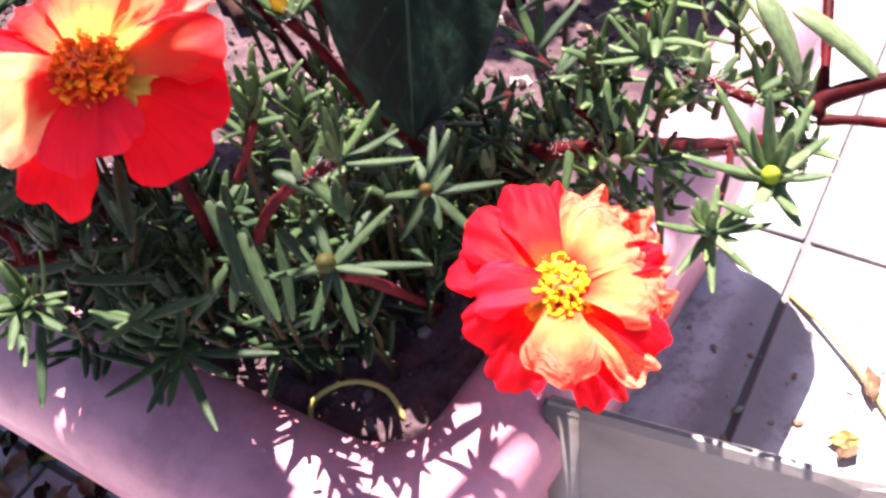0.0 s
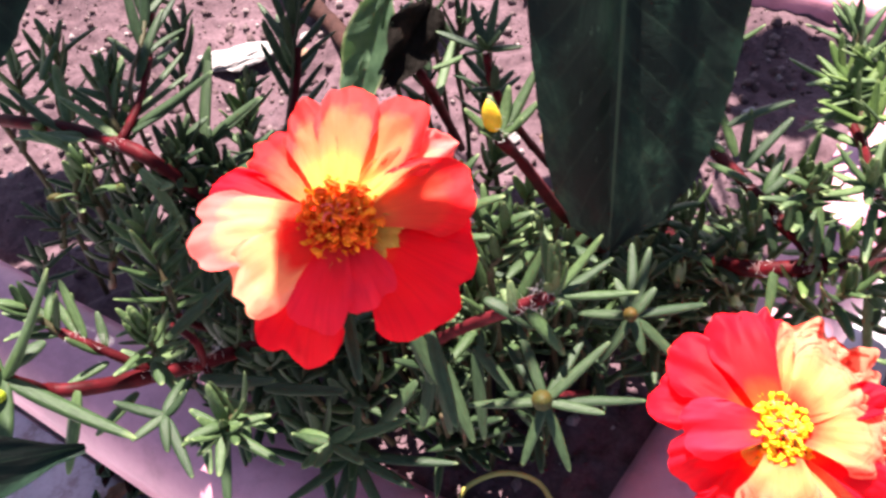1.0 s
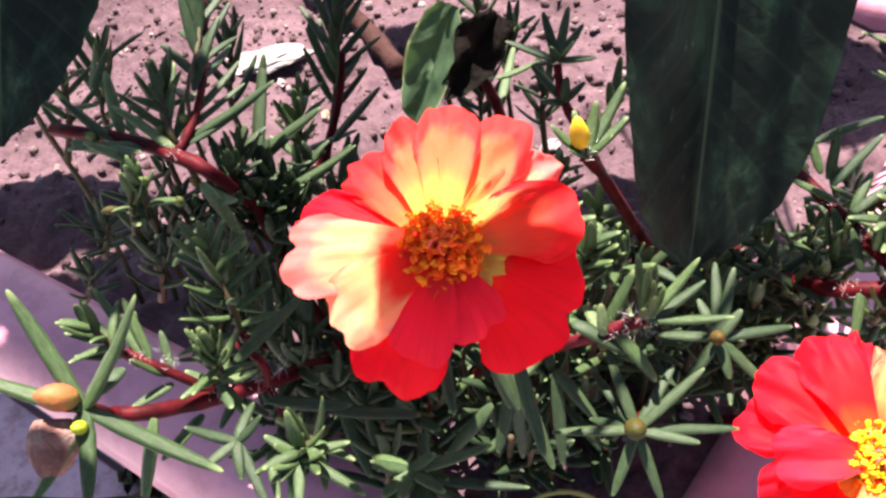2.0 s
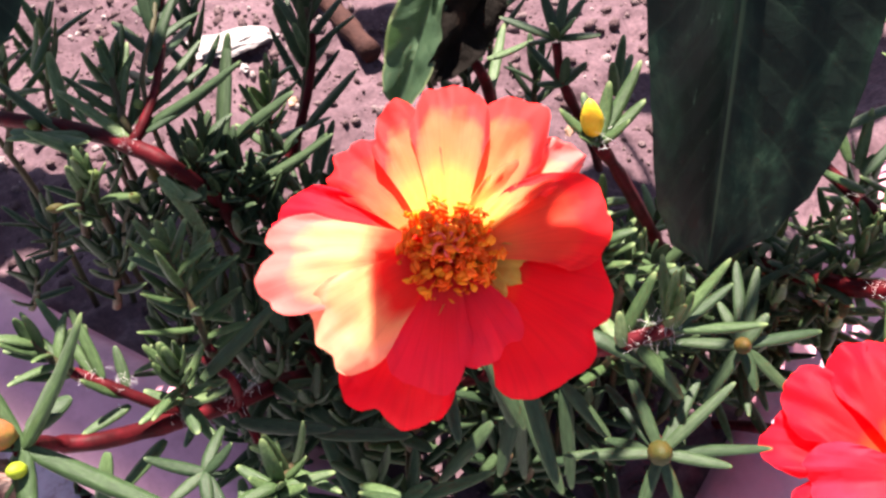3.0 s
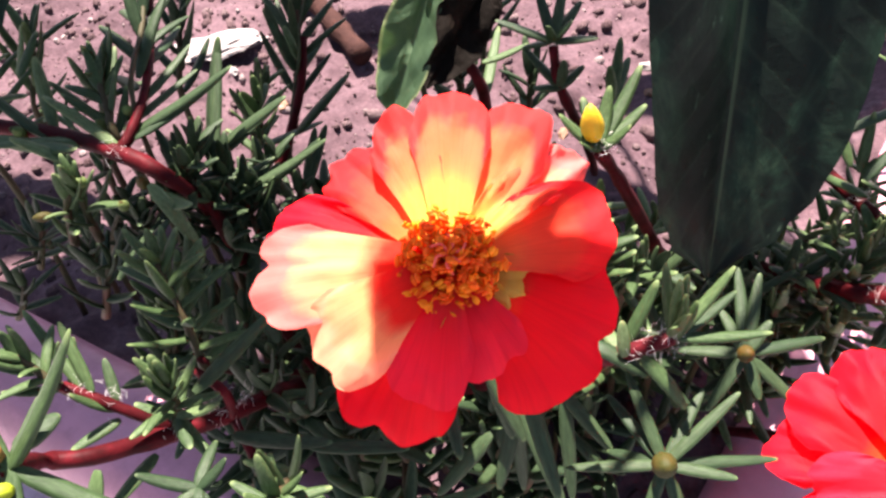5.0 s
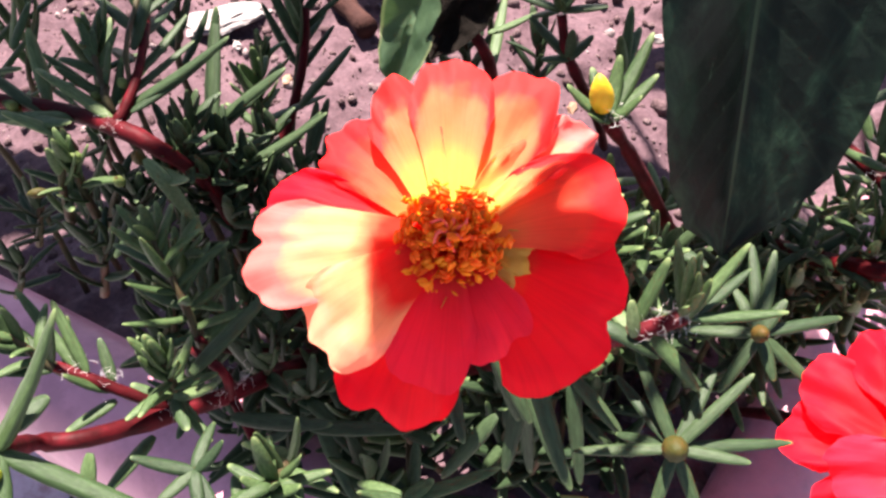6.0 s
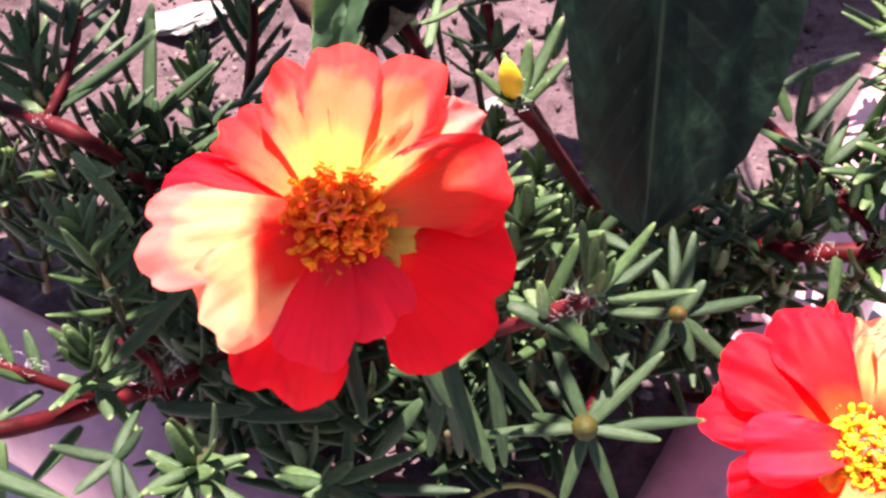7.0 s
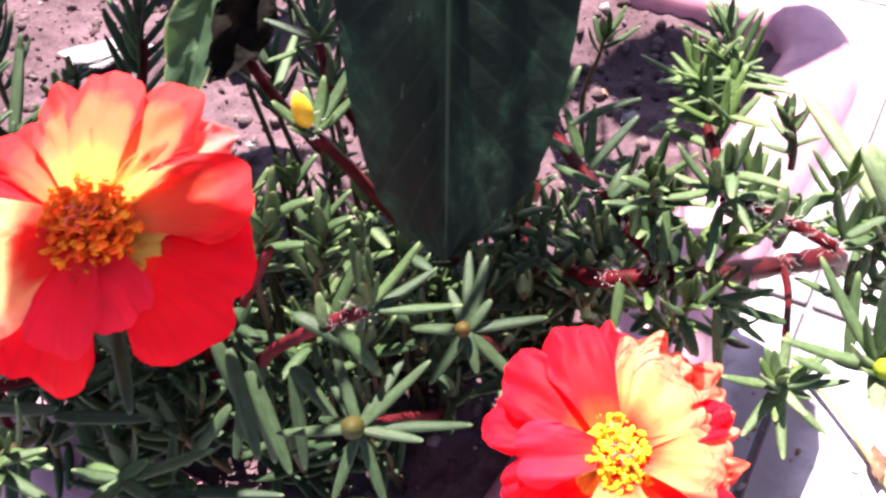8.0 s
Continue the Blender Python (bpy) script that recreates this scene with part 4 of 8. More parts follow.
bud("left", (-0.1153, 0.0908, 0.2712), (-0.6, -0.2, 0.8), 0.0050, 0.0034, MAT_BUD, "green bud", 1.00)
bud("left", (-0.0979, 0.0890, 0.2700), (0, -0.2, 1), 0.0045, 0.0026, MAT_BUD, "green bud", 1.00)
bud("left", (-0.0921, 0.0687, 0.2663), (-0.2, -0.2, 1), 0.0035, 0.0024, MAT_BUD, "small green bud", 1.00)
bud("left", (-0.1104, 0.0720, 0.2635), (-0.9, -0.2, 0.2), 0.0045, 0.0028, MAT_BUD, "green bud", 1.00)
stem("left", [(-0.0666, 0.0700, 0.1909), (-0.0714, 0.0504, 0.2266), (-0.0761, 0.0403, 0.2442), (-0.0787, 0.0375, 0.2535)], 0.0010, 0.0008)
sprig("left", (-0.0786, 0.0369, 0.2504), (-0.0828, 0.0502, 0.2692), 22, 0.0135, 66, "green", 0.0020, 0.05, 0.0008)
needle("left", (-0.0765, 0.0250, 0.2613), (-0.0618, 0.0378, 0.2644), 0.0032, "dark", 0)
needle("left", (-0.0738, 0.0462, 0.2530), (-0.0727, 0.0540, 0.2594), 0.0024, "dark", 0)
needle("left", (-0.0737, 0.0410, 0.2487), (-0.0725, 0.0534, 0.2564), 0.0024, "dark", 1)
needle("left", (-0.0782, 0.0468, 0.2534), (-0.0777, 0.0558, 0.2583), 0.0022, "dark", 1)
needle("left", (-0.0631, 0.0375, 0.2550), (-0.0672, 0.0439, 0.2602), 0.0026, "dark", 1)
sprig("left", (-0.0840, 0.0263, 0.2467), (-0.0802, 0.0258, 0.2646), 15, 0.0105, 58, "green", 0.0020, 0.15, 0.0009)
needle("left", (-0.0806, 0.0248, 0.2611), (-0.0853, 0.0252, 0.2666), 0.0022, "green", 1)
needle("left", (-0.0794, 0.0254, 0.2616), (-0.0862, 0.0292, 0.2673), 0.0022, "green", 1)
needle("left", (-0.0815, 0.0241, 0.2554), (-0.0779, 0.0166, 0.2569), 0.0026, "green", 0)
needle("left", (-0.0814, 0.0245, 0.2557), (-0.0717, 0.0227, 0.2569), 0.0024, "pale", 1)
stem("left", [(-0.0907, -0.0002, 0.2891), (-0.1003, 0.0146, 0.2641), (-0.0941, 0.0167, 0.2594), (-0.0843, 0.0242, 0.2502), (-0.0756, 0.0297, 0.2445), (-0.0678, 0.0383, 0.2361), (-0.0634, 0.0590, 0.2078), (-0.0661, 0.0777, 0.1843)], 0.0015, 0.0018)
stem("left", [(-0.0997, 0.0293, 0.2633), (-0.0912, 0.0267, 0.2574), (-0.0843, 0.0251, 0.2509)], 0.0009, 0.0012)
stem("left", [(-0.0746, 0.0292, 0.2440), (-0.0741, 0.0304, 0.2515), (-0.0801, 0.0360, 0.2523)], 0.0010, 0.0008)
stem("left", [(-0.0746, 0.0292, 0.2440), (-0.0715, 0.0223, 0.2410), (-0.0683, 0.0160, 0.2384)], 0.0010, 0.0008)
sprig("left", (-0.0975, 0.0284, 0.2600), (-0.1052, 0.0326, 0.2699), 15, 0.0090, 52, "green", 0.0018, 0.15, 0.0009)
needle("left", (-0.0949, 0.0284, 0.2613), (-0.0991, 0.0387, 0.2698), 0.0022, "green", 0)
needle("left", (-0.0967, 0.0294, 0.2621), (-0.1060, 0.0423, 0.2701), 0.0022, "green", 0)
needle("left", (-0.0919, 0.0283, 0.2574), (-0.0936, 0.0351, 0.2617), 0.0022, "dark", 0)
needle("left", (-0.0921, 0.0272, 0.2565), (-0.0989, 0.0249, 0.2636), 0.0023, "green", 1)
needle("left", (-0.0919, 0.0257, 0.2553), (-0.0994, 0.0199, 0.2568), 0.0025, "green", 0)
needle("left", (-0.0867, 0.0206, 0.2498), (-0.0944, 0.0111, 0.2496), 0.0028, "green", 0)
needle("left", (-0.0725, 0.0216, 0.2508), (-0.0525, 0.0126, 0.2539), 0.0032, "dark", 1)
sprig("left", (-0.0602, 0.0122, 0.2511), (-0.0629, 0.0034, 0.2595), 14, 0.0110, 70, "green", 0.0021, 0.15, 0.0009)
needle("left", (-0.0631, 0.0026, 0.2589), (-0.0544, 0.0041, 0.2624), 0.0023, "green")
needle("left", (-0.0631, 0.0026, 0.2589), (-0.0562, -0.0002, 0.2614), 0.0023, "green")
needle("left", (-0.0631, 0.0026, 0.2589), (-0.0510, -0.0052, 0.2596), 0.0023, "green")
needle("left", (-0.0631, 0.0026, 0.2589), (-0.0637, 0.0119, 0.2615), 0.0023, "green")
needle("left", (-0.0631, 0.0026, 0.2589), (-0.0676, 0.0038, 0.2601), 0.0023, "green")
needle("left", (-0.0631, 0.0026, 0.2589), (-0.0677, -0.0019, 0.2604), 0.0023, "green")
needle("left", (-0.0631, 0.0026, 0.2589), (-0.0629, -0.0071, 0.2585), 0.0023, "green")
needle("left", (-0.0631, 0.0026, 0.2589), (-0.0700, 0.0079, 0.2597), 0.0023, "green")
needle("left", (-0.0763, 0.0091, 0.2570), (-0.0858, 0.0107, 0.2588), 0.0024, "dark")
needle("left", (-0.0763, 0.0091, 0.2570), (-0.0741, 0.0176, 0.2589), 0.0024, "dark")
needle("left", (-0.0763, 0.0091, 0.2570), (-0.0694, 0.0113, 0.2587), 0.0024, "dark")
needle("left", (-0.0763, 0.0091, 0.2570), (-0.0821, 0.0036, 0.2579), 0.0024, "dark")
needle("left", (-0.0763, 0.0091, 0.2570), (-0.0701, -0.0040, 0.2536), 0.0024, "dark")
needle("left", (-0.0763, 0.0091, 0.2570), (-0.0752, 0.0021, 0.2589), 0.0024, "dark")
needle("left", (-0.0432, 0.0011, 0.2515), (-0.0506, 0.0017, 0.2523), 0.0025, "green")
needle("left", (-0.0432, 0.0011, 0.2515), (-0.0487, -0.0043, 0.2524), 0.0025, "green")
needle("left", (-0.0432, 0.0011, 0.2515), (-0.0380, 0.0031, 0.2530), 0.0025, "green")
needle("left", (-0.0432, 0.0011, 0.2515), (-0.0276, 0.0040, 0.2481), 0.0025, "green")
needle("left", (-0.0432, 0.0011, 0.2515), (-0.0368, -0.0041, 0.2508), 0.0025, "green")
needle("left", (-0.0432, 0.0011, 0.2515), (-0.0451, -0.0070, 0.2526), 0.0025, "green")
needle("left", (-0.0432, 0.0011, 0.2515), (-0.0512, 0.0069, 0.2515), 0.0025, "green")
needle("left", (-0.0907, -0.0002, 0.2891), (-0.1018, 0.0171, 0.2991), 0.0029, "green", 1)
needle("left", (-0.0907, -0.0002, 0.2891), (-0.0750, 0.0096, 0.3021), 0.0029, "green", 1)
needle("left", (-0.0907, -0.0002, 0.2891), (-0.0854, 0.0073, 0.2900), 0.0029, "green", 1)
needle("left", (-0.0907, -0.0002, 0.2891), (-0.0719, -0.0085, 0.2761), 0.0029, "green", 1)
needle("left", (-0.0907, -0.0002, 0.2891), (-0.0895, -0.0130, 0.2808), 0.0029, "green", 1)
needle("left", (-0.0907, -0.0002, 0.2891), (-0.0983, -0.0114, 0.2799), 0.0029, "green", 1)
needle("left", (-0.0907, -0.0002, 0.2891), (-0.1085, 0.0058, 0.2898), 0.0029, "green", 1)
needle("left", (-0.0906, 0.0025, 0.2888), (-0.0859, 0.0077, 0.2878), 0.0036, "dark", 0)
needle("left", (-0.0853, 0.0052, 0.2751), (-0.0892, -0.0064, 0.2654), 0.0028, "green", 0)
bud("left", (-0.0938, 0.0004, 0.2924), (-0.7, -0.15, 0.55), 0.0076, 0.0064, MAT_BUD_ORANGE, "plump green bud flushed with orange", 1.25)
bud("left", (-0.0909, -0.0035, 0.2889), (-0.3, -0.4, 0.6), 0.0036, 0.0030, MAT_BUD_LIME, "small yellow-green bud", 1.00)
withered("left", (-0.0959, -0.0011, 0.2886), (-0.0964, -0.0091, 0.2844))
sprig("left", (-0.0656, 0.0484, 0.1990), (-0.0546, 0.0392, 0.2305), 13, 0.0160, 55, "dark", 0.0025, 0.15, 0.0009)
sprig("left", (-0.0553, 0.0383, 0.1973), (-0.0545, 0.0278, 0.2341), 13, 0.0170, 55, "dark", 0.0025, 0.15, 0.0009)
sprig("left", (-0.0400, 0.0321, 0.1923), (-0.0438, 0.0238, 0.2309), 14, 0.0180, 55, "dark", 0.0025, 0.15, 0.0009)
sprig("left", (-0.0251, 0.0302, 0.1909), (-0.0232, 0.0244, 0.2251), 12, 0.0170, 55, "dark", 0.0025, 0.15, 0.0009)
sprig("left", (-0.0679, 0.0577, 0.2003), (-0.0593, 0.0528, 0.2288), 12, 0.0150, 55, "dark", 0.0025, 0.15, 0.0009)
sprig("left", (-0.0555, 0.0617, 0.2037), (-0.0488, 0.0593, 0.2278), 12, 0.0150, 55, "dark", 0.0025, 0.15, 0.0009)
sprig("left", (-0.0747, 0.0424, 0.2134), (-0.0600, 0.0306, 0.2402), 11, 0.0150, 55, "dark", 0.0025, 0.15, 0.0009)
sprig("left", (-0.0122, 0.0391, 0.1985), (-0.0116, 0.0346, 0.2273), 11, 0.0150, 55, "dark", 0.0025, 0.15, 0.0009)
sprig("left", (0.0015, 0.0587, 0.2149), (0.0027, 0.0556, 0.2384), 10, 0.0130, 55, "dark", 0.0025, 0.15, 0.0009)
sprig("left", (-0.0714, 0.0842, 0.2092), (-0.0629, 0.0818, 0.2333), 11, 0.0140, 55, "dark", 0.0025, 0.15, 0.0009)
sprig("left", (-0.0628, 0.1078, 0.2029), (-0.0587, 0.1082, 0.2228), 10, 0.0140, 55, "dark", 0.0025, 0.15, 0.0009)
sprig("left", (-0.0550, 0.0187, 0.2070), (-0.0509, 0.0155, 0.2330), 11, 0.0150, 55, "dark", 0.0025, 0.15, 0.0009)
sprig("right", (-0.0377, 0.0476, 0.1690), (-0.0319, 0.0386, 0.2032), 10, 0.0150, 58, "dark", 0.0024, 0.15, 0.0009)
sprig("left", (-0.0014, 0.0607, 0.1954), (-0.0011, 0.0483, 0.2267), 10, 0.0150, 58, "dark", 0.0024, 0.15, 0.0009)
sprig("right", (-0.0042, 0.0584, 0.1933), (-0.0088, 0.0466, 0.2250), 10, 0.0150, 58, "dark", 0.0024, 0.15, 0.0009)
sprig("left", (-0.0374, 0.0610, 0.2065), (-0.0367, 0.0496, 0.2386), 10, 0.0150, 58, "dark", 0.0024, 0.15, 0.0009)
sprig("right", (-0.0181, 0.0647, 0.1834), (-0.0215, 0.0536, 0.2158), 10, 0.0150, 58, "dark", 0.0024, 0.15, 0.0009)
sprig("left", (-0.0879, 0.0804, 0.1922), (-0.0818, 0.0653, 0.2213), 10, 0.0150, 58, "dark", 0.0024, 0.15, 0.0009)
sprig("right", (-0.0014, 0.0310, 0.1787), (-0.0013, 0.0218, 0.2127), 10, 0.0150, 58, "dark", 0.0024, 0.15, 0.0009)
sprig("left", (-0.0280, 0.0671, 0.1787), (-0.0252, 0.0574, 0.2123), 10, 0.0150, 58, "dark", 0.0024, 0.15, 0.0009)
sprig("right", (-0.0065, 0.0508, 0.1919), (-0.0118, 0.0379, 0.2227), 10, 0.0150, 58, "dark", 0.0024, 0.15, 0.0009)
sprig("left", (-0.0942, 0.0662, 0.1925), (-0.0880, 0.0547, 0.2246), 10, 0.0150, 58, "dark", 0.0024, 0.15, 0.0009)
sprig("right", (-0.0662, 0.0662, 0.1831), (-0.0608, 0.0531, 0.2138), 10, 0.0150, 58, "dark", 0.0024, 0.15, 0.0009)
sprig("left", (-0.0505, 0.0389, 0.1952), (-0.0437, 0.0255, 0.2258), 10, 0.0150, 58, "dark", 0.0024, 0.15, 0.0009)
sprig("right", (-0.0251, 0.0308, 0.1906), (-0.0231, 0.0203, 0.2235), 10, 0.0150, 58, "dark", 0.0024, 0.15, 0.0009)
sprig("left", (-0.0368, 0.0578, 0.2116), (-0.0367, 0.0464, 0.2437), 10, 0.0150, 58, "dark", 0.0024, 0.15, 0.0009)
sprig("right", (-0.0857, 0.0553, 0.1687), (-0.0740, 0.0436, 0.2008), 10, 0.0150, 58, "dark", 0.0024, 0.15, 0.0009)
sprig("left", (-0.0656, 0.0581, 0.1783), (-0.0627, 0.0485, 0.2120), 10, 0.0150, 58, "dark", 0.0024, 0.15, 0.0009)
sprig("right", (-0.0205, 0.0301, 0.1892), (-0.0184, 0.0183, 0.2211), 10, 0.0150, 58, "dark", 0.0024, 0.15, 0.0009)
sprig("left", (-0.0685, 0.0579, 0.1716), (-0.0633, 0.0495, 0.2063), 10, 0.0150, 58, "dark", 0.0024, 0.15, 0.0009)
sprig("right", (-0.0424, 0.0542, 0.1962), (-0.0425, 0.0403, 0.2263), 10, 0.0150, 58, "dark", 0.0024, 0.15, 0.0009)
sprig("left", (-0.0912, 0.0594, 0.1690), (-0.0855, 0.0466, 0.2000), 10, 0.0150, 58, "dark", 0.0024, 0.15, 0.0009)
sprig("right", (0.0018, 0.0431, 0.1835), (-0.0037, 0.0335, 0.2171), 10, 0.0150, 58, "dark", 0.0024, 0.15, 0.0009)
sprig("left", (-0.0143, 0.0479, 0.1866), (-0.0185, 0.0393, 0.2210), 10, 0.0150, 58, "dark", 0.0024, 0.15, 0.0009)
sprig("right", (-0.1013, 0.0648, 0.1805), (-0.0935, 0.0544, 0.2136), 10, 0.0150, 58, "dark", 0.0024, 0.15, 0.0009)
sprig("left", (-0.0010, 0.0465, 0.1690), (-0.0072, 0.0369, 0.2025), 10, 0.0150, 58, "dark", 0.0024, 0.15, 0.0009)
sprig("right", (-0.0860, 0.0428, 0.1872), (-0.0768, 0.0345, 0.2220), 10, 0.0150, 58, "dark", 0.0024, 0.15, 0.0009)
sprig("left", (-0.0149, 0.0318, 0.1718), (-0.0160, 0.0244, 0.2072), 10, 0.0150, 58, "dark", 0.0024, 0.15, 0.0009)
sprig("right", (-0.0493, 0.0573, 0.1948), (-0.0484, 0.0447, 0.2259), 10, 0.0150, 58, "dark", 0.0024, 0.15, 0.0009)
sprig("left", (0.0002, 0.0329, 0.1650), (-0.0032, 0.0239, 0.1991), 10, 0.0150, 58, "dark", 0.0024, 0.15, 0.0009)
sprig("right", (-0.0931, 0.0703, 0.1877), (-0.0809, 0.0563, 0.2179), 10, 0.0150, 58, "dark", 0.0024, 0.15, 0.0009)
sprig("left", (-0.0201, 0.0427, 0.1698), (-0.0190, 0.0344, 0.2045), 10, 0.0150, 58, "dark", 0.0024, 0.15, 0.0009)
sprig("right", (0.0103, 0.0544, 0.2010), (0.0118, 0.0414, 0.2323), 10, 0.0140, 58, "green", 0.0023, 0.15, 0.0009)
sprig("right", (0.0378, 0.0742, 0.1974), (0.0369, 0.0592, 0.2268), 10, 0.0140, 58, "dark", 0.0023, 0.15, 0.0009)
sprig("right", (-0.0138, 0.0620, 0.2078), (-0.0078, 0.0463, 0.2368), 10, 0.0140, 58, "pale", 0.0023, 0.15, 0.0009)
sprig("right", (0.0447, 0.0592, 0.1895), (0.0404, 0.0465, 0.2207), 10, 0.0140, 58, "green", 0.0023, 0.15, 0.0009)
sprig("right", (0.0365, 0.0481, 0.1942), (0.0372, 0.0363, 0.2265), 10, 0.0140, 58, "dark", 0.0023, 0.15, 0.0009)
sprig("right", (0.0333, 0.0520, 0.1774), (0.0318, 0.0398, 0.2092), 10, 0.0140, 58, "pale", 0.0023, 0.15, 0.0009)
sprig("right", (-0.0059, 0.0615, 0.1848), (-0.0024, 0.0489, 0.2165), 10, 0.0140, 58, "green", 0.0023, 0.15, 0.0009)
sprig("right", (0.0354, 0.0488, 0.2007), (0.0353, 0.0351, 0.2313), 10, 0.0140, 58, "dark", 0.0023, 0.15, 0.0009)
sprig("right", (0.0344, 0.0654, 0.2003), (0.0348, 0.0509, 0.2301), 10, 0.0140, 58, "pale", 0.0023, 0.15, 0.0009)
sprig("right", (0.0396, 0.0698, 0.2197), (0.0364, 0.0538, 0.2481), 10, 0.0140, 58, "green", 0.0023, 0.15, 0.0009)
sprig("right", (-0.0004, 0.0614, 0.1951), (-0.0012, 0.0474, 0.2254), 10, 0.0140, 58, "dark", 0.0023, 0.15, 0.0009)
sprig("right", (0.0046, 0.0731, 0.2221), (0.0051, 0.0545, 0.2484), 10, 0.0140, 58, "pale", 0.0023, 0.15, 0.0009)
sprig("right", (0.0019, 0.0796, 0.2166), (0.0036, 0.0630, 0.2447), 10, 0.0140, 58, "green", 0.0023, 0.15, 0.0009)
sprig("right", (0.0304, 0.0764, 0.2004), (0.0250, 0.0608, 0.2291), 10, 0.0140, 58, "dark", 0.0023, 0.15, 0.0009)
sprig("right", (0.0062, 0.0616, 0.2127), (0.0104, 0.0450, 0.2409), 10, 0.0140, 58, "pale", 0.0023, 0.15, 0.0009)
sprig("right", (-0.0120, 0.0574, 0.2090), (-0.0072, 0.0414, 0.2378), 10, 0.0140, 58, "green", 0.0023, 0.15, 0.0009)
sprig("right", (0.0663, 0.0549, 0.1846), (0.0527, 0.0441, 0.2197), 10, 0.0120, 52, "green", 0.0021, 0.15, 0.0009)
sprig("edge", (0.0644, 0.0617, 0.2166), (0.0508, 0.0464, 0.2479), 10, 0.0120, 52, "pale", 0.0021, 0.15, 0.0009)
sprig("right", (0.0837, 0.0489, 0.1880), (0.0667, 0.0388, 0.2237), 10, 0.0120, 52, "pale", 0.0021, 0.15, 0.0009)
sprig("edge", (0.0377, 0.0814, 0.2161), (0.0288, 0.0625, 0.2445), 10, 0.0120, 52, "green", 0.0021, 0.15, 0.0009)
sprig("right", (0.0637, 0.0500, 0.1978), (0.0492, 0.0359, 0.2301), 10, 0.0120, 52, "pale", 0.0021, 0.15, 0.0009)
sprig("edge", (0.0457, 0.0499, 0.1973), (0.0384, 0.0385, 0.2319), 10, 0.0120, 52, "pale", 0.0021, 0.15, 0.0009)
sprig("right", (0.0738, 0.0800, 0.1992), (0.0597, 0.0640, 0.2300), 10, 0.0120, 52, "green", 0.0021, 0.15, 0.0009)
sprig("edge", (0.0482, 0.0510, 0.1939), (0.0355, 0.0384, 0.2274), 10, 0.0120, 52, "pale", 0.0021, 0.15, 0.0009)
sprig("right", (0.0397, 0.0626, 0.2053), (0.0286, 0.0495, 0.2384), 10, 0.0120, 52, "pale", 0.0021, 0.15, 0.0009)
sprig("edge", (0.0817, 0.0781, 0.2152), (0.0643, 0.0636, 0.2472), 10, 0.0120, 52, "green", 0.0021, 0.15, 0.0009)
sprig("right", (0.0740, 0.0666, 0.2159), (0.0564, 0.0532, 0.2488), 10, 0.0120, 52, "pale", 0.0021, 0.15, 0.0009)
sprig("edge", (0.0491, 0.0624, 0.2040), (0.0389, 0.0482, 0.2363), 10, 0.0120, 52, "pale", 0.0021, 0.15, 0.0009)
sprig("right", (0.0799, 0.0795, 0.2075), (0.0631, 0.0637, 0.2384), 10, 0.0120, 52, "green", 0.0021, 0.15, 0.0009)
sprig("edge", (0.0539, 0.0726, 0.2104), (0.0416, 0.0561, 0.2407), 10, 0.0120, 52, "pale", 0.0021, 0.15, 0.0009)
sprig("right", (0.0668, 0.0528, 0.2134), (0.0501, 0.0384, 0.2454), 10, 0.0120, 52, "pale", 0.0021, 0.15, 0.0009)
sprig("edge", (0.0811, 0.0507, 0.1920), (0.0618, 0.0400, 0.2270), 10, 0.0120, 52, "green", 0.0021, 0.15, 0.0009)
sprig("right", (0.0591, 0.0664, 0.1983), (0.0477, 0.0518, 0.2303), 10, 0.0120, 52, "pale", 0.0021, 0.15, 0.0009)
sprig("edge", (0.0817, 0.0637, 0.2087), (0.0674, 0.0470, 0.2389), 10, 0.0120, 52, "pale", 0.0021, 0.15, 0.0009)
sprig("right", (0.0435, 0.0493, 0.2090), (0.0348, 0.0361, 0.2421), 10, 0.0120, 52, "green", 0.0021, 0.15, 0.0009)
sprig("edge", (0.0621, 0.0767, 0.2042), (0.0522, 0.0589, 0.2334), 10, 0.0120, 52, "pale", 0.0021, 0.15, 0.0009)
sprig("right", (0.0594, 0.0634, 0.2041), (0.0451, 0.0473, 0.2348), 10, 0.0120, 52, "pale", 0.0021, 0.15, 0.0009)
sprig("edge", (0.0580, 0.0480, 0.2080), (0.0430, 0.0361, 0.2421), 10, 0.0120, 52, "green", 0.0021, 0.15, 0.0009)
needle("left", (-0.0251, 0.0212, 0.2614), (-0.0207, 0.0113, 0.2507), 0.0030, "dark", 0)
needle("left", (-0.0251, 0.0212, 0.2614), (-0.0224, 0.0138, 0.2476), 0.0030, "dark", 0)
needle("left", (-0.0204, 0.0186, 0.2528), (-0.0154, 0.0030, 0.2400), 0.0032, "dark", 0)
needle("left", (-0.0204, 0.0186, 0.2528), (-0.0263, 0.0085, 0.2392), 0.0032, "dark", 0)
needle("left", (-0.0123, 0.0183, 0.2527), (-0.0054, 0.0096, 0.2456), 0.0028, "dark", 0)
needle("left", (-0.0123, 0.0183, 0.2527), (-0.0133, 0.0052, 0.2366), 0.0028, "dark", 0)
needle("left", (-0.0445, 0.0133, 0.2234), (-0.0604, 0.0173, 0.2274), 0.0027, "dark", 1)
needle("left", (-0.0445, 0.0133, 0.2234), (-0.0601, 0.0032, 0.2203), 0.0027, "dark", 1)
needle("left", (-0.0445, 0.0133, 0.2234), (-0.0504, -0.0013, 0.2186), 0.0027, "dark", 1)
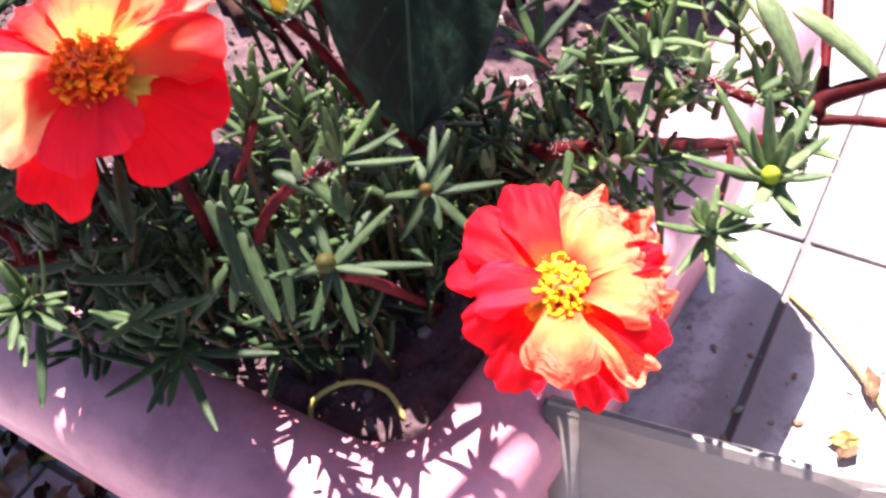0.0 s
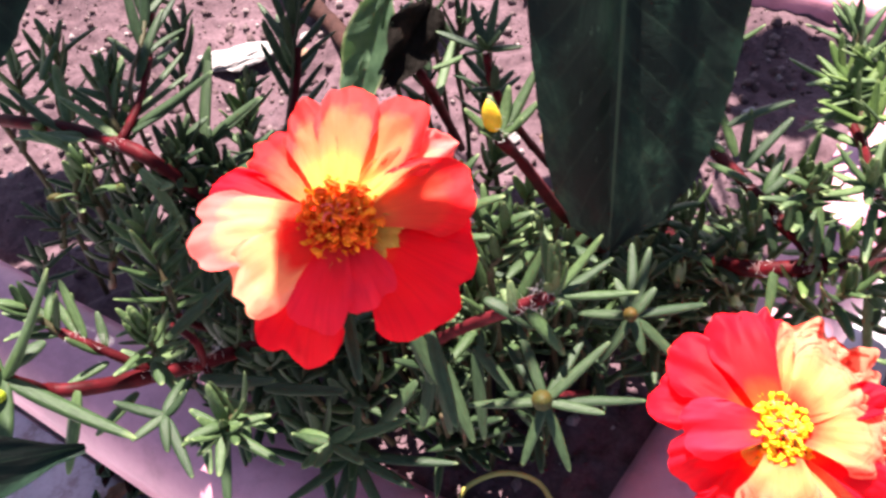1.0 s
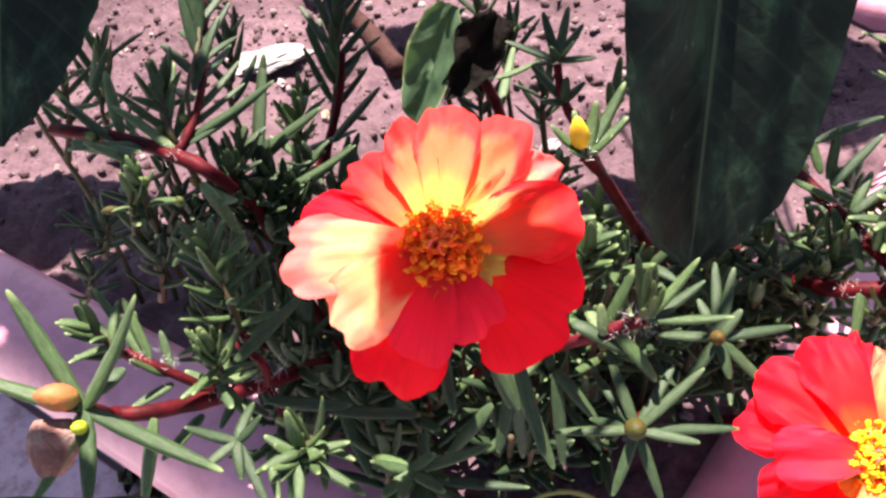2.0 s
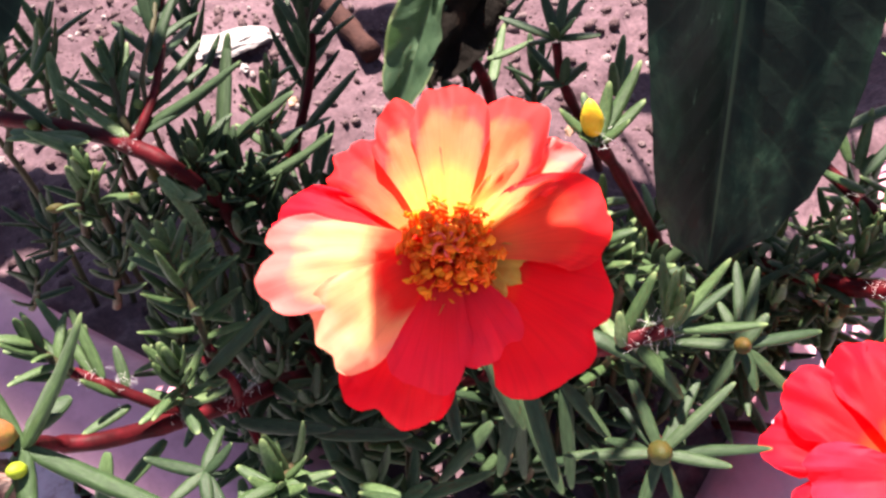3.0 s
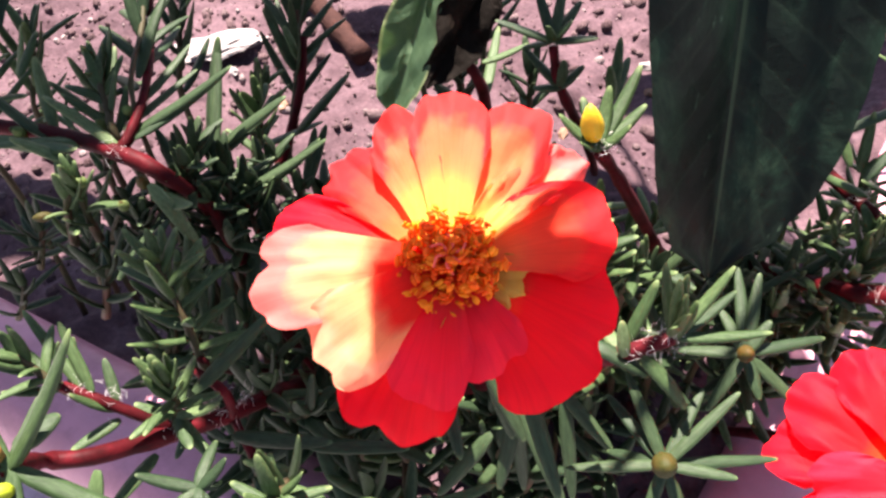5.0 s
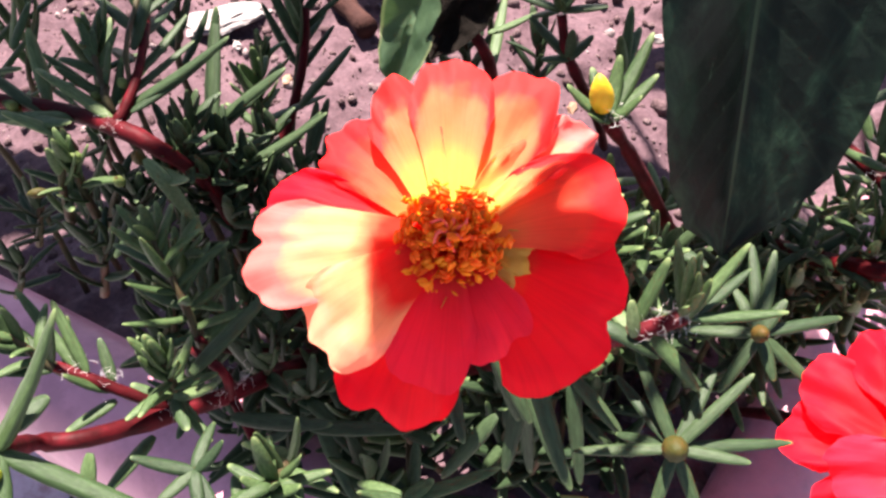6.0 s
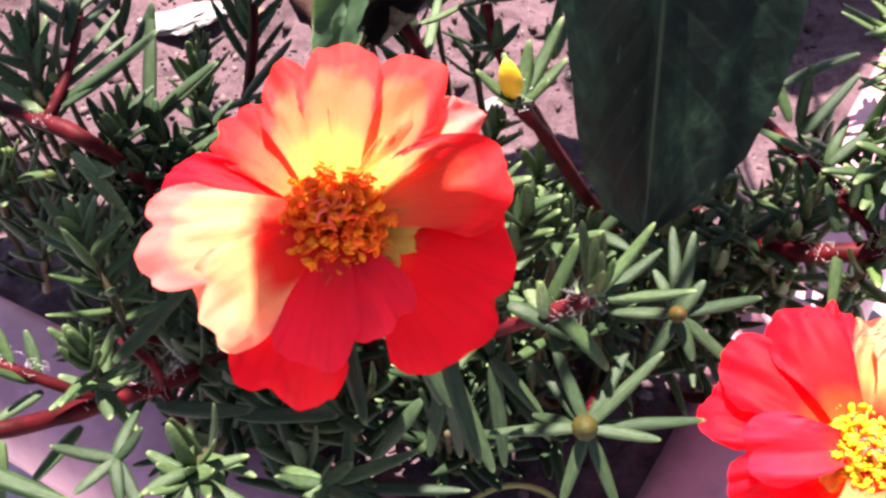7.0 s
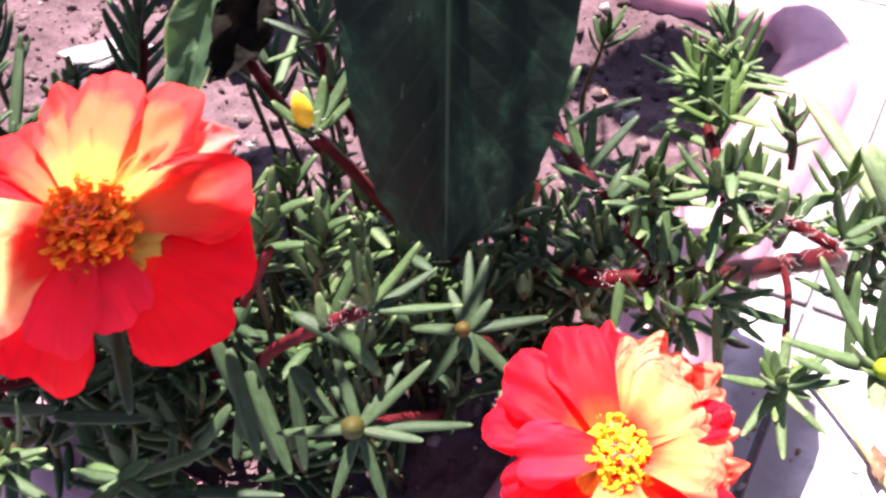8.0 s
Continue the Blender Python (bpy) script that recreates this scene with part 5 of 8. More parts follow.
needle("left", (-0.0445, 0.0133, 0.2234), (-0.0462, 0.0007, 0.2176), 0.0027, "dark", 1)
needle("left", (-0.0445, 0.0133, 0.2234), (-0.0364, -0.0058, 0.2142), 0.0027, "dark", 1)
needle("left", (-0.0445, 0.0133, 0.2234), (-0.0322, 0.0046, 0.2179), 0.0027, "dark", 1)
needle("left", (-0.0445, 0.0133, 0.2234), (-0.0237, 0.0175, 0.2211), 0.0027, "dark", 1)
needle("left", (-0.0445, 0.0133, 0.2234), (-0.0212, 0.0084, 0.2183), 0.0027, "dark", 1)
needle("left", (-0.0445, 0.0133, 0.2234), (-0.0519, 0.0102, 0.2262), 0.0027, "dark", 1)
needle("left", (-0.0445, 0.0133, 0.2234), (-0.0594, 0.0267, 0.2278), 0.0027, "dark", 1)
needle("left", (-0.0445, 0.0133, 0.2234), (-0.0368, 0.0264, 0.2241), 0.0027, "dark", 1)
needle("left", (-0.0445, 0.0133, 0.2234), (-0.0415, 0.0235, 0.2271), 0.0027, "dark", 1)
sprig("left", (-0.0442, 0.0338, 0.2135), (-0.0445, 0.0133, 0.2234), 7, 0.0130, 60, "green", 0.0024, 0.15, 0.0009)
needle("left", (-0.0705, 0.0173, 0.2398), (-0.0703, -0.0025, 0.2316), 0.0026, "dark", 0)
needle("left", (-0.0757, 0.0165, 0.2379), (-0.0734, 0.0058, 0.2364), 0.0024, "green", 0)
needle("left", (-0.0593, 0.0188, 0.2475), (-0.0411, 0.0166, 0.2449), 0.0030, "dark", 0)
needle("left", (-0.0202, 0.0132, 0.2681), (-0.0175, -0.0025, 0.2567), 0.0030, "dark", 0)
needle("left", (-0.0593, 0.0238, 0.2386), (-0.0547, 0.0114, 0.2300), 0.0030, "dark", 0)
needle("left", (-0.0332, 0.0100, 0.2857), (-0.0319, -0.0035, 0.2777), 0.0026, "dark", 0)
needle("left", (-0.0260, 0.0169, 0.2448), (-0.0378, 0.0117, 0.2338), 0.0032, "dark", 0)
needle("left", (-0.0209, 0.0229, 0.2499), (-0.0211, 0.0127, 0.2275), 0.0030, "dark", 0)
sprig("left", (-0.0440, 0.0367, 0.2094), (-0.0365, 0.0304, 0.2303), 10, 0.0120, 50, "green", 0.0022, 0.15, 0.0009)
sprig("left", (-0.0980, 0.0518, 0.2245), (-0.0890, 0.0499, 0.2426), 10, 0.0140, 50, "dark", 0.0022, 0.15, 0.0009)
sprig("left", (-0.0885, 0.0531, 0.2388), (-0.0806, 0.0534, 0.2589), 12, 0.0140, 45, "green", 0.0022, 0.15, 0.0009)
sprig("left", (-0.0750, 0.0416, 0.2215), (-0.0663, 0.0335, 0.2474), 11, 0.0150, 50, "dark", 0.0024, 0.15, 0.0009)
sprig("left", (-0.1108, 0.0712, 0.2288), (-0.1025, 0.0702, 0.2477), 10, 0.0140, 50, "dark", 0.0022, 0.15, 0.0009)
sprig("left", (-0.0585, 0.0389, 0.2252), (-0.0463, 0.0309, 0.2512), 11, 0.0160, 50, "dark", 0.0025, 0.15, 0.0009)
stem("right", [(0.0042, 0.0145, 0.2718), (-0.0036, 0.0156, 0.2675), (-0.0106, 0.0193, 0.2601), (-0.0193, 0.0295, 0.2424), (-0.0281, 0.0445, 0.2158), (-0.0311, 0.0619, 0.1846)], 0.0012, 0.0015)
needle("right", (0.0042, 0.0145, 0.2718), (0.0033, 0.0230, 0.2815), 0.0021, "green", 1)
needle("right", (0.0042, 0.0145, 0.2718), (0.0051, 0.0196, 0.2826), 0.0021, "green", 1)
needle("right", (0.0042, 0.0145, 0.2718), (0.0074, 0.0201, 0.2817), 0.0021, "green", 1)
needle("right", (0.0042, 0.0145, 0.2718), (0.0077, 0.0163, 0.2812), 0.0021, "green", 1)
needle("right", (0.0042, 0.0145, 0.2718), (0.0158, 0.0210, 0.2774), 0.0021, "green", 1)
needle("right", (0.0042, 0.0145, 0.2718), (0.0023, 0.0143, 0.2795), 0.0021, "green", 1)
needle("right", (0.0042, 0.0145, 0.2718), (0.0047, 0.0145, 0.2823), 0.0021, "green", 1)
needle("right", (0.0042, 0.0145, 0.2718), (0.0095, 0.0156, 0.2781), 0.0021, "green", 1)
needle("right", (0.0045, 0.0144, 0.2718), (0.0195, 0.0141, 0.2665), 0.0022, "green", 1)
needle("right", (0.0044, 0.0143, 0.2717), (0.0165, 0.0218, 0.2677), 0.0022, "dark", 1)
needle("right", (-0.0028, 0.0173, 0.2663), (0.0042, 0.0241, 0.2746), 0.0024, "green", 0)
needle("right", (-0.0036, 0.0141, 0.2689), (-0.0035, 0.0175, 0.2743), 0.0022, "pale", 0)
needle("right", (-0.0034, 0.0179, 0.2655), (-0.0051, 0.0247, 0.2646), 0.0026, "pale", 0)
needle("right", (-0.0088, 0.0177, 0.2691), (-0.0001, 0.0119, 0.2696), 0.0030, "dark", 2)
needle("right", (-0.0013, 0.0127, 0.2703), (0.0057, 0.0054, 0.2669), 0.0028, "green", 2)
needle("right", (-0.0001, -0.0002, 0.2583), (-0.0030, 0.0139, 0.2647), 0.0022, "dark", 0)
needle("right", (-0.0001, -0.0002, 0.2583), (0.0090, 0.0102, 0.2618), 0.0022, "dark", 0)
needle("right", (-0.0001, -0.0002, 0.2583), (0.0136, 0.0071, 0.2646), 0.0022, "dark", 0)
needle("right", (-0.0001, -0.0002, 0.2583), (0.0193, -0.0001, 0.2535), 0.0022, "dark", 0)
needle("right", (-0.0001, -0.0002, 0.2583), (0.0105, -0.0041, 0.2578), 0.0022, "dark", 0)
needle("right", (-0.0001, -0.0002, 0.2583), (-0.0153, 0.0040, 0.2538), 0.0022, "dark", 0)
needle("right", (-0.0001, -0.0002, 0.2583), (-0.0058, 0.0144, 0.2574), 0.0022, "dark", 0)
needle("right", (-0.0001, -0.0002, 0.2583), (-0.0062, -0.0090, 0.2509), 0.0022, "dark", 0)
needle("right", (-0.0001, -0.0002, 0.2583), (0.0026, -0.0108, 0.2495), 0.0022, "dark", 0)
needle("right", (-0.0001, -0.0002, 0.2583), (-0.0076, 0.0062, 0.2531), 0.0022, "dark", 0)
bud("right", (-0.0008, -0.0015, 0.2611), (0.0, -0.55, 0.8), 0.0060, 0.0052, MAT_BUD, "round olive bud with an ochre flush", 1.00)
stem("right", [(0.0004, 0.0003, 0.2549), (0.0036, 0.0108, 0.2402), (0.0100, 0.0315, 0.2055), (0.0170, 0.0522, 0.1708)], 0.0012, 0.0014)
needle("right", (0.0214, 0.0208, 0.2526), (0.0103, 0.0260, 0.2490), 0.0025, "dark", 0)
needle("right", (0.0214, 0.0208, 0.2526), (0.0127, 0.0138, 0.2467), 0.0025, "dark", 0)
needle("right", (0.0214, 0.0208, 0.2526), (0.0316, 0.0102, 0.2439), 0.0025, "dark", 0)
needle("right", (0.0214, 0.0208, 0.2526), (0.0376, 0.0232, 0.2496), 0.0025, "dark", 0)
needle("right", (0.0214, 0.0208, 0.2526), (0.0276, 0.0338, 0.2583), 0.0025, "dark", 0)
needle("right", (0.0214, 0.0208, 0.2526), (0.0243, 0.0363, 0.2578), 0.0025, "dark", 0)
needle("right", (0.0214, 0.0208, 0.2526), (0.0268, 0.0247, 0.2559), 0.0025, "dark", 0)
needle("right", (0.0214, 0.0208, 0.2526), (0.0193, 0.0296, 0.2547), 0.0025, "dark", 0)
needle("right", (0.0214, 0.0208, 0.2526), (0.0219, 0.0132, 0.2489), 0.0025, "dark", 0)
bud("right", (0.0204, 0.0192, 0.2552), (0, -0.5, 0.85), 0.0046, 0.0040, MAT_BUD, "small green bud", 1.00)
stem("right", [(0.0221, 0.0213, 0.2492), (0.0299, 0.0357, 0.2222), (0.0405, 0.0563, 0.1809)], 0.0011, 0.0013)
sprig("right", (-0.0187, 0.0384, 0.2551), (-0.0098, 0.0317, 0.2801), 14, 0.0130, 34, "green", 0.0021, 0.15, 0.0009)
stem("right", [(-0.0222, 0.0354, 0.2523), (-0.0176, 0.0359, 0.2596), (-0.0126, 0.0328, 0.2704)], 0.0010, 0.0009)
sprig("right", (-0.0071, 0.0360, 0.2534), (-0.0022, 0.0338, 0.2717), 13, 0.0120, 40, "green", 0.0021, 0.15, 0.0009)
sprig("right", (0.0021, 0.0357, 0.2535), (0.0041, 0.0328, 0.2684), 10, 0.0110, 45, "green", 0.0020, 0.15, 0.0009)
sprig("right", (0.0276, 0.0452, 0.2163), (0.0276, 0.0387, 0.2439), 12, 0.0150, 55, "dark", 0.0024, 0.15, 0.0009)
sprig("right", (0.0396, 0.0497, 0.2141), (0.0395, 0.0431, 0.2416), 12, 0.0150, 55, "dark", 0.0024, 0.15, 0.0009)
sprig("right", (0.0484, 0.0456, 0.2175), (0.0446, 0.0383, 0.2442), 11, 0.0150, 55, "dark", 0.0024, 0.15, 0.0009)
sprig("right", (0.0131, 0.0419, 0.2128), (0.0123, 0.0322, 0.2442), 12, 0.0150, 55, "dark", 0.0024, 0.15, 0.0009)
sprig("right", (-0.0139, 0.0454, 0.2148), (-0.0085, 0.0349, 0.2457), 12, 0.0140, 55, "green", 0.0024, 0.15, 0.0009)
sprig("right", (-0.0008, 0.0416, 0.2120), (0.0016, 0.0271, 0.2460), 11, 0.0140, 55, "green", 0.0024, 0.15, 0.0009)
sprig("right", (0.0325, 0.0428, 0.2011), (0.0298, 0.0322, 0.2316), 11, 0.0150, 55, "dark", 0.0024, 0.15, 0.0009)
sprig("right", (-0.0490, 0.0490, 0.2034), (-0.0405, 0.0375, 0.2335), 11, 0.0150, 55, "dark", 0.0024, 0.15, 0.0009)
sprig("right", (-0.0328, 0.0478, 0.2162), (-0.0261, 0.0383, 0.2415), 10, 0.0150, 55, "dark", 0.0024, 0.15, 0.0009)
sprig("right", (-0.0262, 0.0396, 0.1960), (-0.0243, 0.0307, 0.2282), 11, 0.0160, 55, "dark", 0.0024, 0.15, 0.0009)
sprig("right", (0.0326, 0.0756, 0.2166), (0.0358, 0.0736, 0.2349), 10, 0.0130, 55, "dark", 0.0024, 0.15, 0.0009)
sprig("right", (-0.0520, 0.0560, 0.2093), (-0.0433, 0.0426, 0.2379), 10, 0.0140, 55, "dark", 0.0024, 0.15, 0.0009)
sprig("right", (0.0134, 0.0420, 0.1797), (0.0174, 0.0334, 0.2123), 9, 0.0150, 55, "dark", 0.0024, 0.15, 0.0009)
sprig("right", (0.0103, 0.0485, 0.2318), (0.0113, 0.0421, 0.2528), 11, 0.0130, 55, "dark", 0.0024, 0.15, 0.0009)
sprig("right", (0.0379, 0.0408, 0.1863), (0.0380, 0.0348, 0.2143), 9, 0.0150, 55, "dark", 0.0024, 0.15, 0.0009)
stem("back", [(-0.0013, 0.0442, 0.2861), (0.0032, 0.0462, 0.2761), (0.0103, 0.0481, 0.2583), (0.0167, 0.0567, 0.2395), (0.0260, 0.0745, 0.2089)], 0.0011, 0.0014)
needle("back", (-0.0012, 0.0446, 0.2864), (-0.0085, 0.0478, 0.2890), 0.0026, "green", 1)
needle("back", (-0.0012, 0.0446, 0.2864), (-0.0053, 0.0420, 0.2868), 0.0026, "green", 1)
needle("back", (-0.0012, 0.0446, 0.2864), (0.0044, 0.0431, 0.2878), 0.0026, "green", 1)
needle("back", (-0.0012, 0.0446, 0.2864), (0.0078, 0.0485, 0.2871), 0.0026, "green", 1)
needle("back", (-0.0012, 0.0446, 0.2864), (0.0089, 0.0556, 0.2904), 0.0026, "green", 1)
needle("back", (-0.0012, 0.0446, 0.2864), (0.0026, 0.0529, 0.2895), 0.0026, "green", 1)
needle("back", (-0.0012, 0.0446, 0.2864), (-0.0020, 0.0536, 0.2860), 0.0026, "green", 1)
bud("back", (-0.0024, 0.0453, 0.2912), (-0.10, 0.10, 1), 0.0082, 0.0062, MAT_BUD_YELLOW, "bright yellow pointed bud", 1.80)
needle("back", (-0.0005, 0.0855, 0.2775), (-0.0117, 0.0904, 0.2814), 0.0024, "dark", 0)
needle("back", (-0.0005, 0.0855, 0.2775), (-0.0022, 0.0946, 0.2850), 0.0024, "dark", 0)
needle("back", (-0.0005, 0.0855, 0.2775), (0.0041, 0.0965, 0.2841), 0.0024, "dark", 0)
needle("back", (-0.0005, 0.0855, 0.2775), (0.0069, 0.0929, 0.2811), 0.0024, "dark", 0)
needle("back", (-0.0005, 0.0855, 0.2775), (0.0081, 0.0825, 0.2790), 0.0024, "dark", 0)
needle("back", (-0.0005, 0.0855, 0.2775), (-0.0021, 0.0832, 0.2833), 0.0024, "dark", 0)
needle("back", (-0.0005, 0.0855, 0.2775), (-0.0060, 0.0903, 0.2736), 0.0024, "dark", 0)
needle("back", (-0.0005, 0.0855, 0.2775), (0.0034, 0.0851, 0.2824), 0.0024, "dark", 0)
stem("back", [(-0.0005, 0.0857, 0.2763), (0.0001, 0.0829, 0.2688), (0.0035, 0.0809, 0.2594), (0.0092, 0.0896, 0.2407), (0.0173, 0.1127, 0.2080)], 0.0010, 0.0012)
needle("back", (0.0003, 0.0819, 0.2680), (-0.0062, 0.0895, 0.2742), 0.0024, "dark", 0)
needle("back", (0.0003, 0.0819, 0.2680), (0.0013, 0.0832, 0.2743), 0.0024, "dark", 0)
needle("back", (0.0003, 0.0819, 0.2680), (0.0056, 0.0833, 0.2719), 0.0024, "dark", 0)
needle("back", (0.0003, 0.0819, 0.2680), (-0.0054, 0.0826, 0.2685), 0.0024, "dark", 0)
needle("back", (0.0121, 0.0832, 0.2614), (0.0161, 0.0933, 0.2699), 0.0026, "green", 0)
needle("back", (0.0121, 0.0832, 0.2614), (0.0118, 0.0858, 0.2688), 0.0026, "green", 0)
needle("back", (0.0121, 0.0832, 0.2614), (0.0182, 0.0929, 0.2644), 0.0026, "green", 0)
needle("back", (-0.0143, 0.0969, 0.2660), (-0.0034, 0.0970, 0.2662), 0.0022, "green", 1)
stem("back", [(-0.0192, 0.0954, 0.2711), (-0.0164, 0.0907, 0.2673), (-0.0146, 0.0944, 0.2574), (-0.0106, 0.1214, 0.2148)], 0.0012, 0.0014)
needle("back", (-0.0146, 0.0944, 0.2574), (-0.0077, 0.1151, 0.2617), 0.0026, "pale", 0)
needle("back", (-0.0153, 0.1006, 0.2625), (-0.0181, 0.1060, 0.2670), 0.0024, "dark", 0)
sprig("back", (-0.0717, 0.1425, 0.2056), (-0.0597, 0.1789, 0.2463), 26, 0.0210, 30, "dark", 0.0026, 0.30, 0.0012)
stem("back", [(-0.0764, 0.1389, 0.2026), (-0.0706, 0.1449, 0.2102), (-0.0642, 0.1532, 0.2223), (-0.0607, 0.1631, 0.2332)], 0.0015, 0.0012)
needle("back", (-0.0648, 0.1556, 0.2270), (-0.0705, 0.1650, 0.2438), 0.0028, "green", 0)
needle("back", (-0.0632, 0.1565, 0.2303), (-0.0651, 0.1604, 0.2400), 0.0026, "pale", 0)
sprig("back", (-0.0737, 0.1089, 0.2361), (-0.0670, 0.1160, 0.2552), 16, 0.0120, 34, "green", 0.0020, 0.15, 0.0009)
stem("back", [(-0.0783, 0.1107, 0.2246), (-0.0737, 0.1089, 0.2361)], 0.0010, 0.0010)
needle("back", (-0.0709, 0.0902, 0.2402), (-0.0683, 0.0979, 0.2531), 0.0022, "green", 0)
needle("back", (-0.0611, 0.0981, 0.2338), (-0.0565, 0.1097, 0.2436), 0.0030, "dark", 0)
needle("back", (-0.0732, 0.1111, 0.2380), (-0.0564, 0.1260, 0.2311), 0.0026, "dark", 0)
sprig("back", (-0.1544, 0.1793, 0.2091), (-0.1389, 0.1620, 0.2209), 8, 0.0120, 55, "green", 0.0020, 0.15, 0.0009)
sprig("back", (-0.1489, 0.1187, 0.1979), (-0.1458, 0.1209, 0.2127), 10, 0.0160, 55, "dark", 0.0022, 0.15, 0.0009)
sprig("back", (-0.1322, 0.1166, 0.1963), (-0.1286, 0.1162, 0.2090), 9, 0.0150, 55, "dark", 0.0022, 0.15, 0.0009)
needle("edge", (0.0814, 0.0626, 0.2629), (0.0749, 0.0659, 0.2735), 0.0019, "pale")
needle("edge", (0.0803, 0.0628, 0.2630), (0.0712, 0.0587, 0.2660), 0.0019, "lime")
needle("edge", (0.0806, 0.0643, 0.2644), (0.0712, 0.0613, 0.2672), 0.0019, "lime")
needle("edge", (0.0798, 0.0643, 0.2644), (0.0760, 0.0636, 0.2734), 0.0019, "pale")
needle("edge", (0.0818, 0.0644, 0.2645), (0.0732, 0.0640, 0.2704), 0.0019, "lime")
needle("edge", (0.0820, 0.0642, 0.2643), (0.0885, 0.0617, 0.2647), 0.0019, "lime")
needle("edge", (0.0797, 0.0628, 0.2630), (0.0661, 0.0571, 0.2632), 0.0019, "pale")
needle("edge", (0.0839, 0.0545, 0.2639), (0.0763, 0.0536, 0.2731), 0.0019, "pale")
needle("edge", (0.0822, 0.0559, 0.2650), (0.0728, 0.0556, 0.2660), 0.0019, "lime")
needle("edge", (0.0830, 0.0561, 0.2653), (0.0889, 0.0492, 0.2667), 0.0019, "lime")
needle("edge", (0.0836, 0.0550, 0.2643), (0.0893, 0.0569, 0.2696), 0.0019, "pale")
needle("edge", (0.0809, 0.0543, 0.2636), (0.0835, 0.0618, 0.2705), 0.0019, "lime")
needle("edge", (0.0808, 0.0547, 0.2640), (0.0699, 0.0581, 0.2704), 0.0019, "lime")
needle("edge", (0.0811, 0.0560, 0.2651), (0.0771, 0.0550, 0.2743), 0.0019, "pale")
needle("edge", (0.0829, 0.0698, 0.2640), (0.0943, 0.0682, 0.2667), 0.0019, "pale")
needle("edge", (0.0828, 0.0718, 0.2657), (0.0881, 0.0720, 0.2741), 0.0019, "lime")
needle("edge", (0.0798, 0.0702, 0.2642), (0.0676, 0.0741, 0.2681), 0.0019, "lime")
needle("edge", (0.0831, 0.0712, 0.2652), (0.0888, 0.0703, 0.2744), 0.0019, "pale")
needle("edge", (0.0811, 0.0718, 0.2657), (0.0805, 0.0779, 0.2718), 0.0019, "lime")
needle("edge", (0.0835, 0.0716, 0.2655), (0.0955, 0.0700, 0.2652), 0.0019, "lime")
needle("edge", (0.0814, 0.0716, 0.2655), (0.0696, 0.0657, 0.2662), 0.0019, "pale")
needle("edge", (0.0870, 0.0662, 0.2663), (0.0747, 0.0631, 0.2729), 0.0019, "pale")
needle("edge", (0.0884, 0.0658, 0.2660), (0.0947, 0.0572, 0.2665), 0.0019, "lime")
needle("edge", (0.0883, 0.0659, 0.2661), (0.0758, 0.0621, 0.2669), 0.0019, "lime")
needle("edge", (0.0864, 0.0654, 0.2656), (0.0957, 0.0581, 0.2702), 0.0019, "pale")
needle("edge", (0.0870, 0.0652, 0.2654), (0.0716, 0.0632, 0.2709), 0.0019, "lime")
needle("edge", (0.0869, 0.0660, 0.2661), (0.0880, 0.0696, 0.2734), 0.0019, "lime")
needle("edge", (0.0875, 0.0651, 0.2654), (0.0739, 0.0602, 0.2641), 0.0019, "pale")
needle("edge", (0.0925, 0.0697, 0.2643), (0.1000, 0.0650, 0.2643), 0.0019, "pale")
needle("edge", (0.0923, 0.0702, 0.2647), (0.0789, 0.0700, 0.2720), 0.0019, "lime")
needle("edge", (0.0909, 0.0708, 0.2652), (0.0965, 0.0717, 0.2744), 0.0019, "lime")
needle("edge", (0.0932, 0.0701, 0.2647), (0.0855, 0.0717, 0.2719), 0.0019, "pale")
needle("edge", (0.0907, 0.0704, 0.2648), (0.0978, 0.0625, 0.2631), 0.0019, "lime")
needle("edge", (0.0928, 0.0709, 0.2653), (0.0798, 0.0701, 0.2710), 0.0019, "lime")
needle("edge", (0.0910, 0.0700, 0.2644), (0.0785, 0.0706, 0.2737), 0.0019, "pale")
stem("edge", [(0.0492, 0.0878, 0.2478), (0.0511, 0.0687, 0.2511), (0.0544, 0.0506, 0.2540), (0.0578, 0.0405, 0.2533), (0.0606, 0.0335, 0.2526), (0.0616, 0.0301, 0.2510)], 0.0013, 0.0015)
stem("edge", [(0.0403, 0.0537, 0.2310), (0.0493, 0.0334, 0.2467), (0.0639, 0.0280, 0.2505), (0.0794, 0.0353, 0.2390), (0.0962, 0.0441, 0.2273), (0.1080, 0.0493, 0.2204), (0.1200, 0.0560, 0.2120), (0.1280, 0.0640, 0.1960)], 0.0018, 0.0030)
stem("edge", [(0.0717, 0.0311, 0.2682), (0.0769, 0.0285, 0.2675), (0.0829, 0.0240, 0.2664), (0.0895, 0.0182, 0.2643)], 0.0009, 0.0011)
stem("edge", [(0.0984, 0.0448, 0.2267), (0.0929, 0.0315, 0.2335), (0.0848, 0.0163, 0.2398), (0.0792, 0.0060, 0.2425)], 0.0009, 0.0008)
stem("edge", [(0.0410, 0.0569, 0.2271), (0.0434, 0.0765, 0.2177), (0.0485, 0.0910, 0.2173)], 0.0015, 0.0018)
stem("edge", [(0.0797, 0.0633, 0.2608), (0.0780, 0.0494, 0.2619), (0.0721, 0.0333, 0.2675)], 0.0010, 0.0011)
sprig("edge", (0.0792, 0.0472, 0.2573), (0.0823, 0.0711, 0.2651), 20, 0.0135, 42, "lime", 0.0022, 0.15, 0.0009)
needle("edge", (0.0702, 0.0311, 0.2708), (0.0622, 0.0367, 0.2767), 0.0022, "pale", 1)
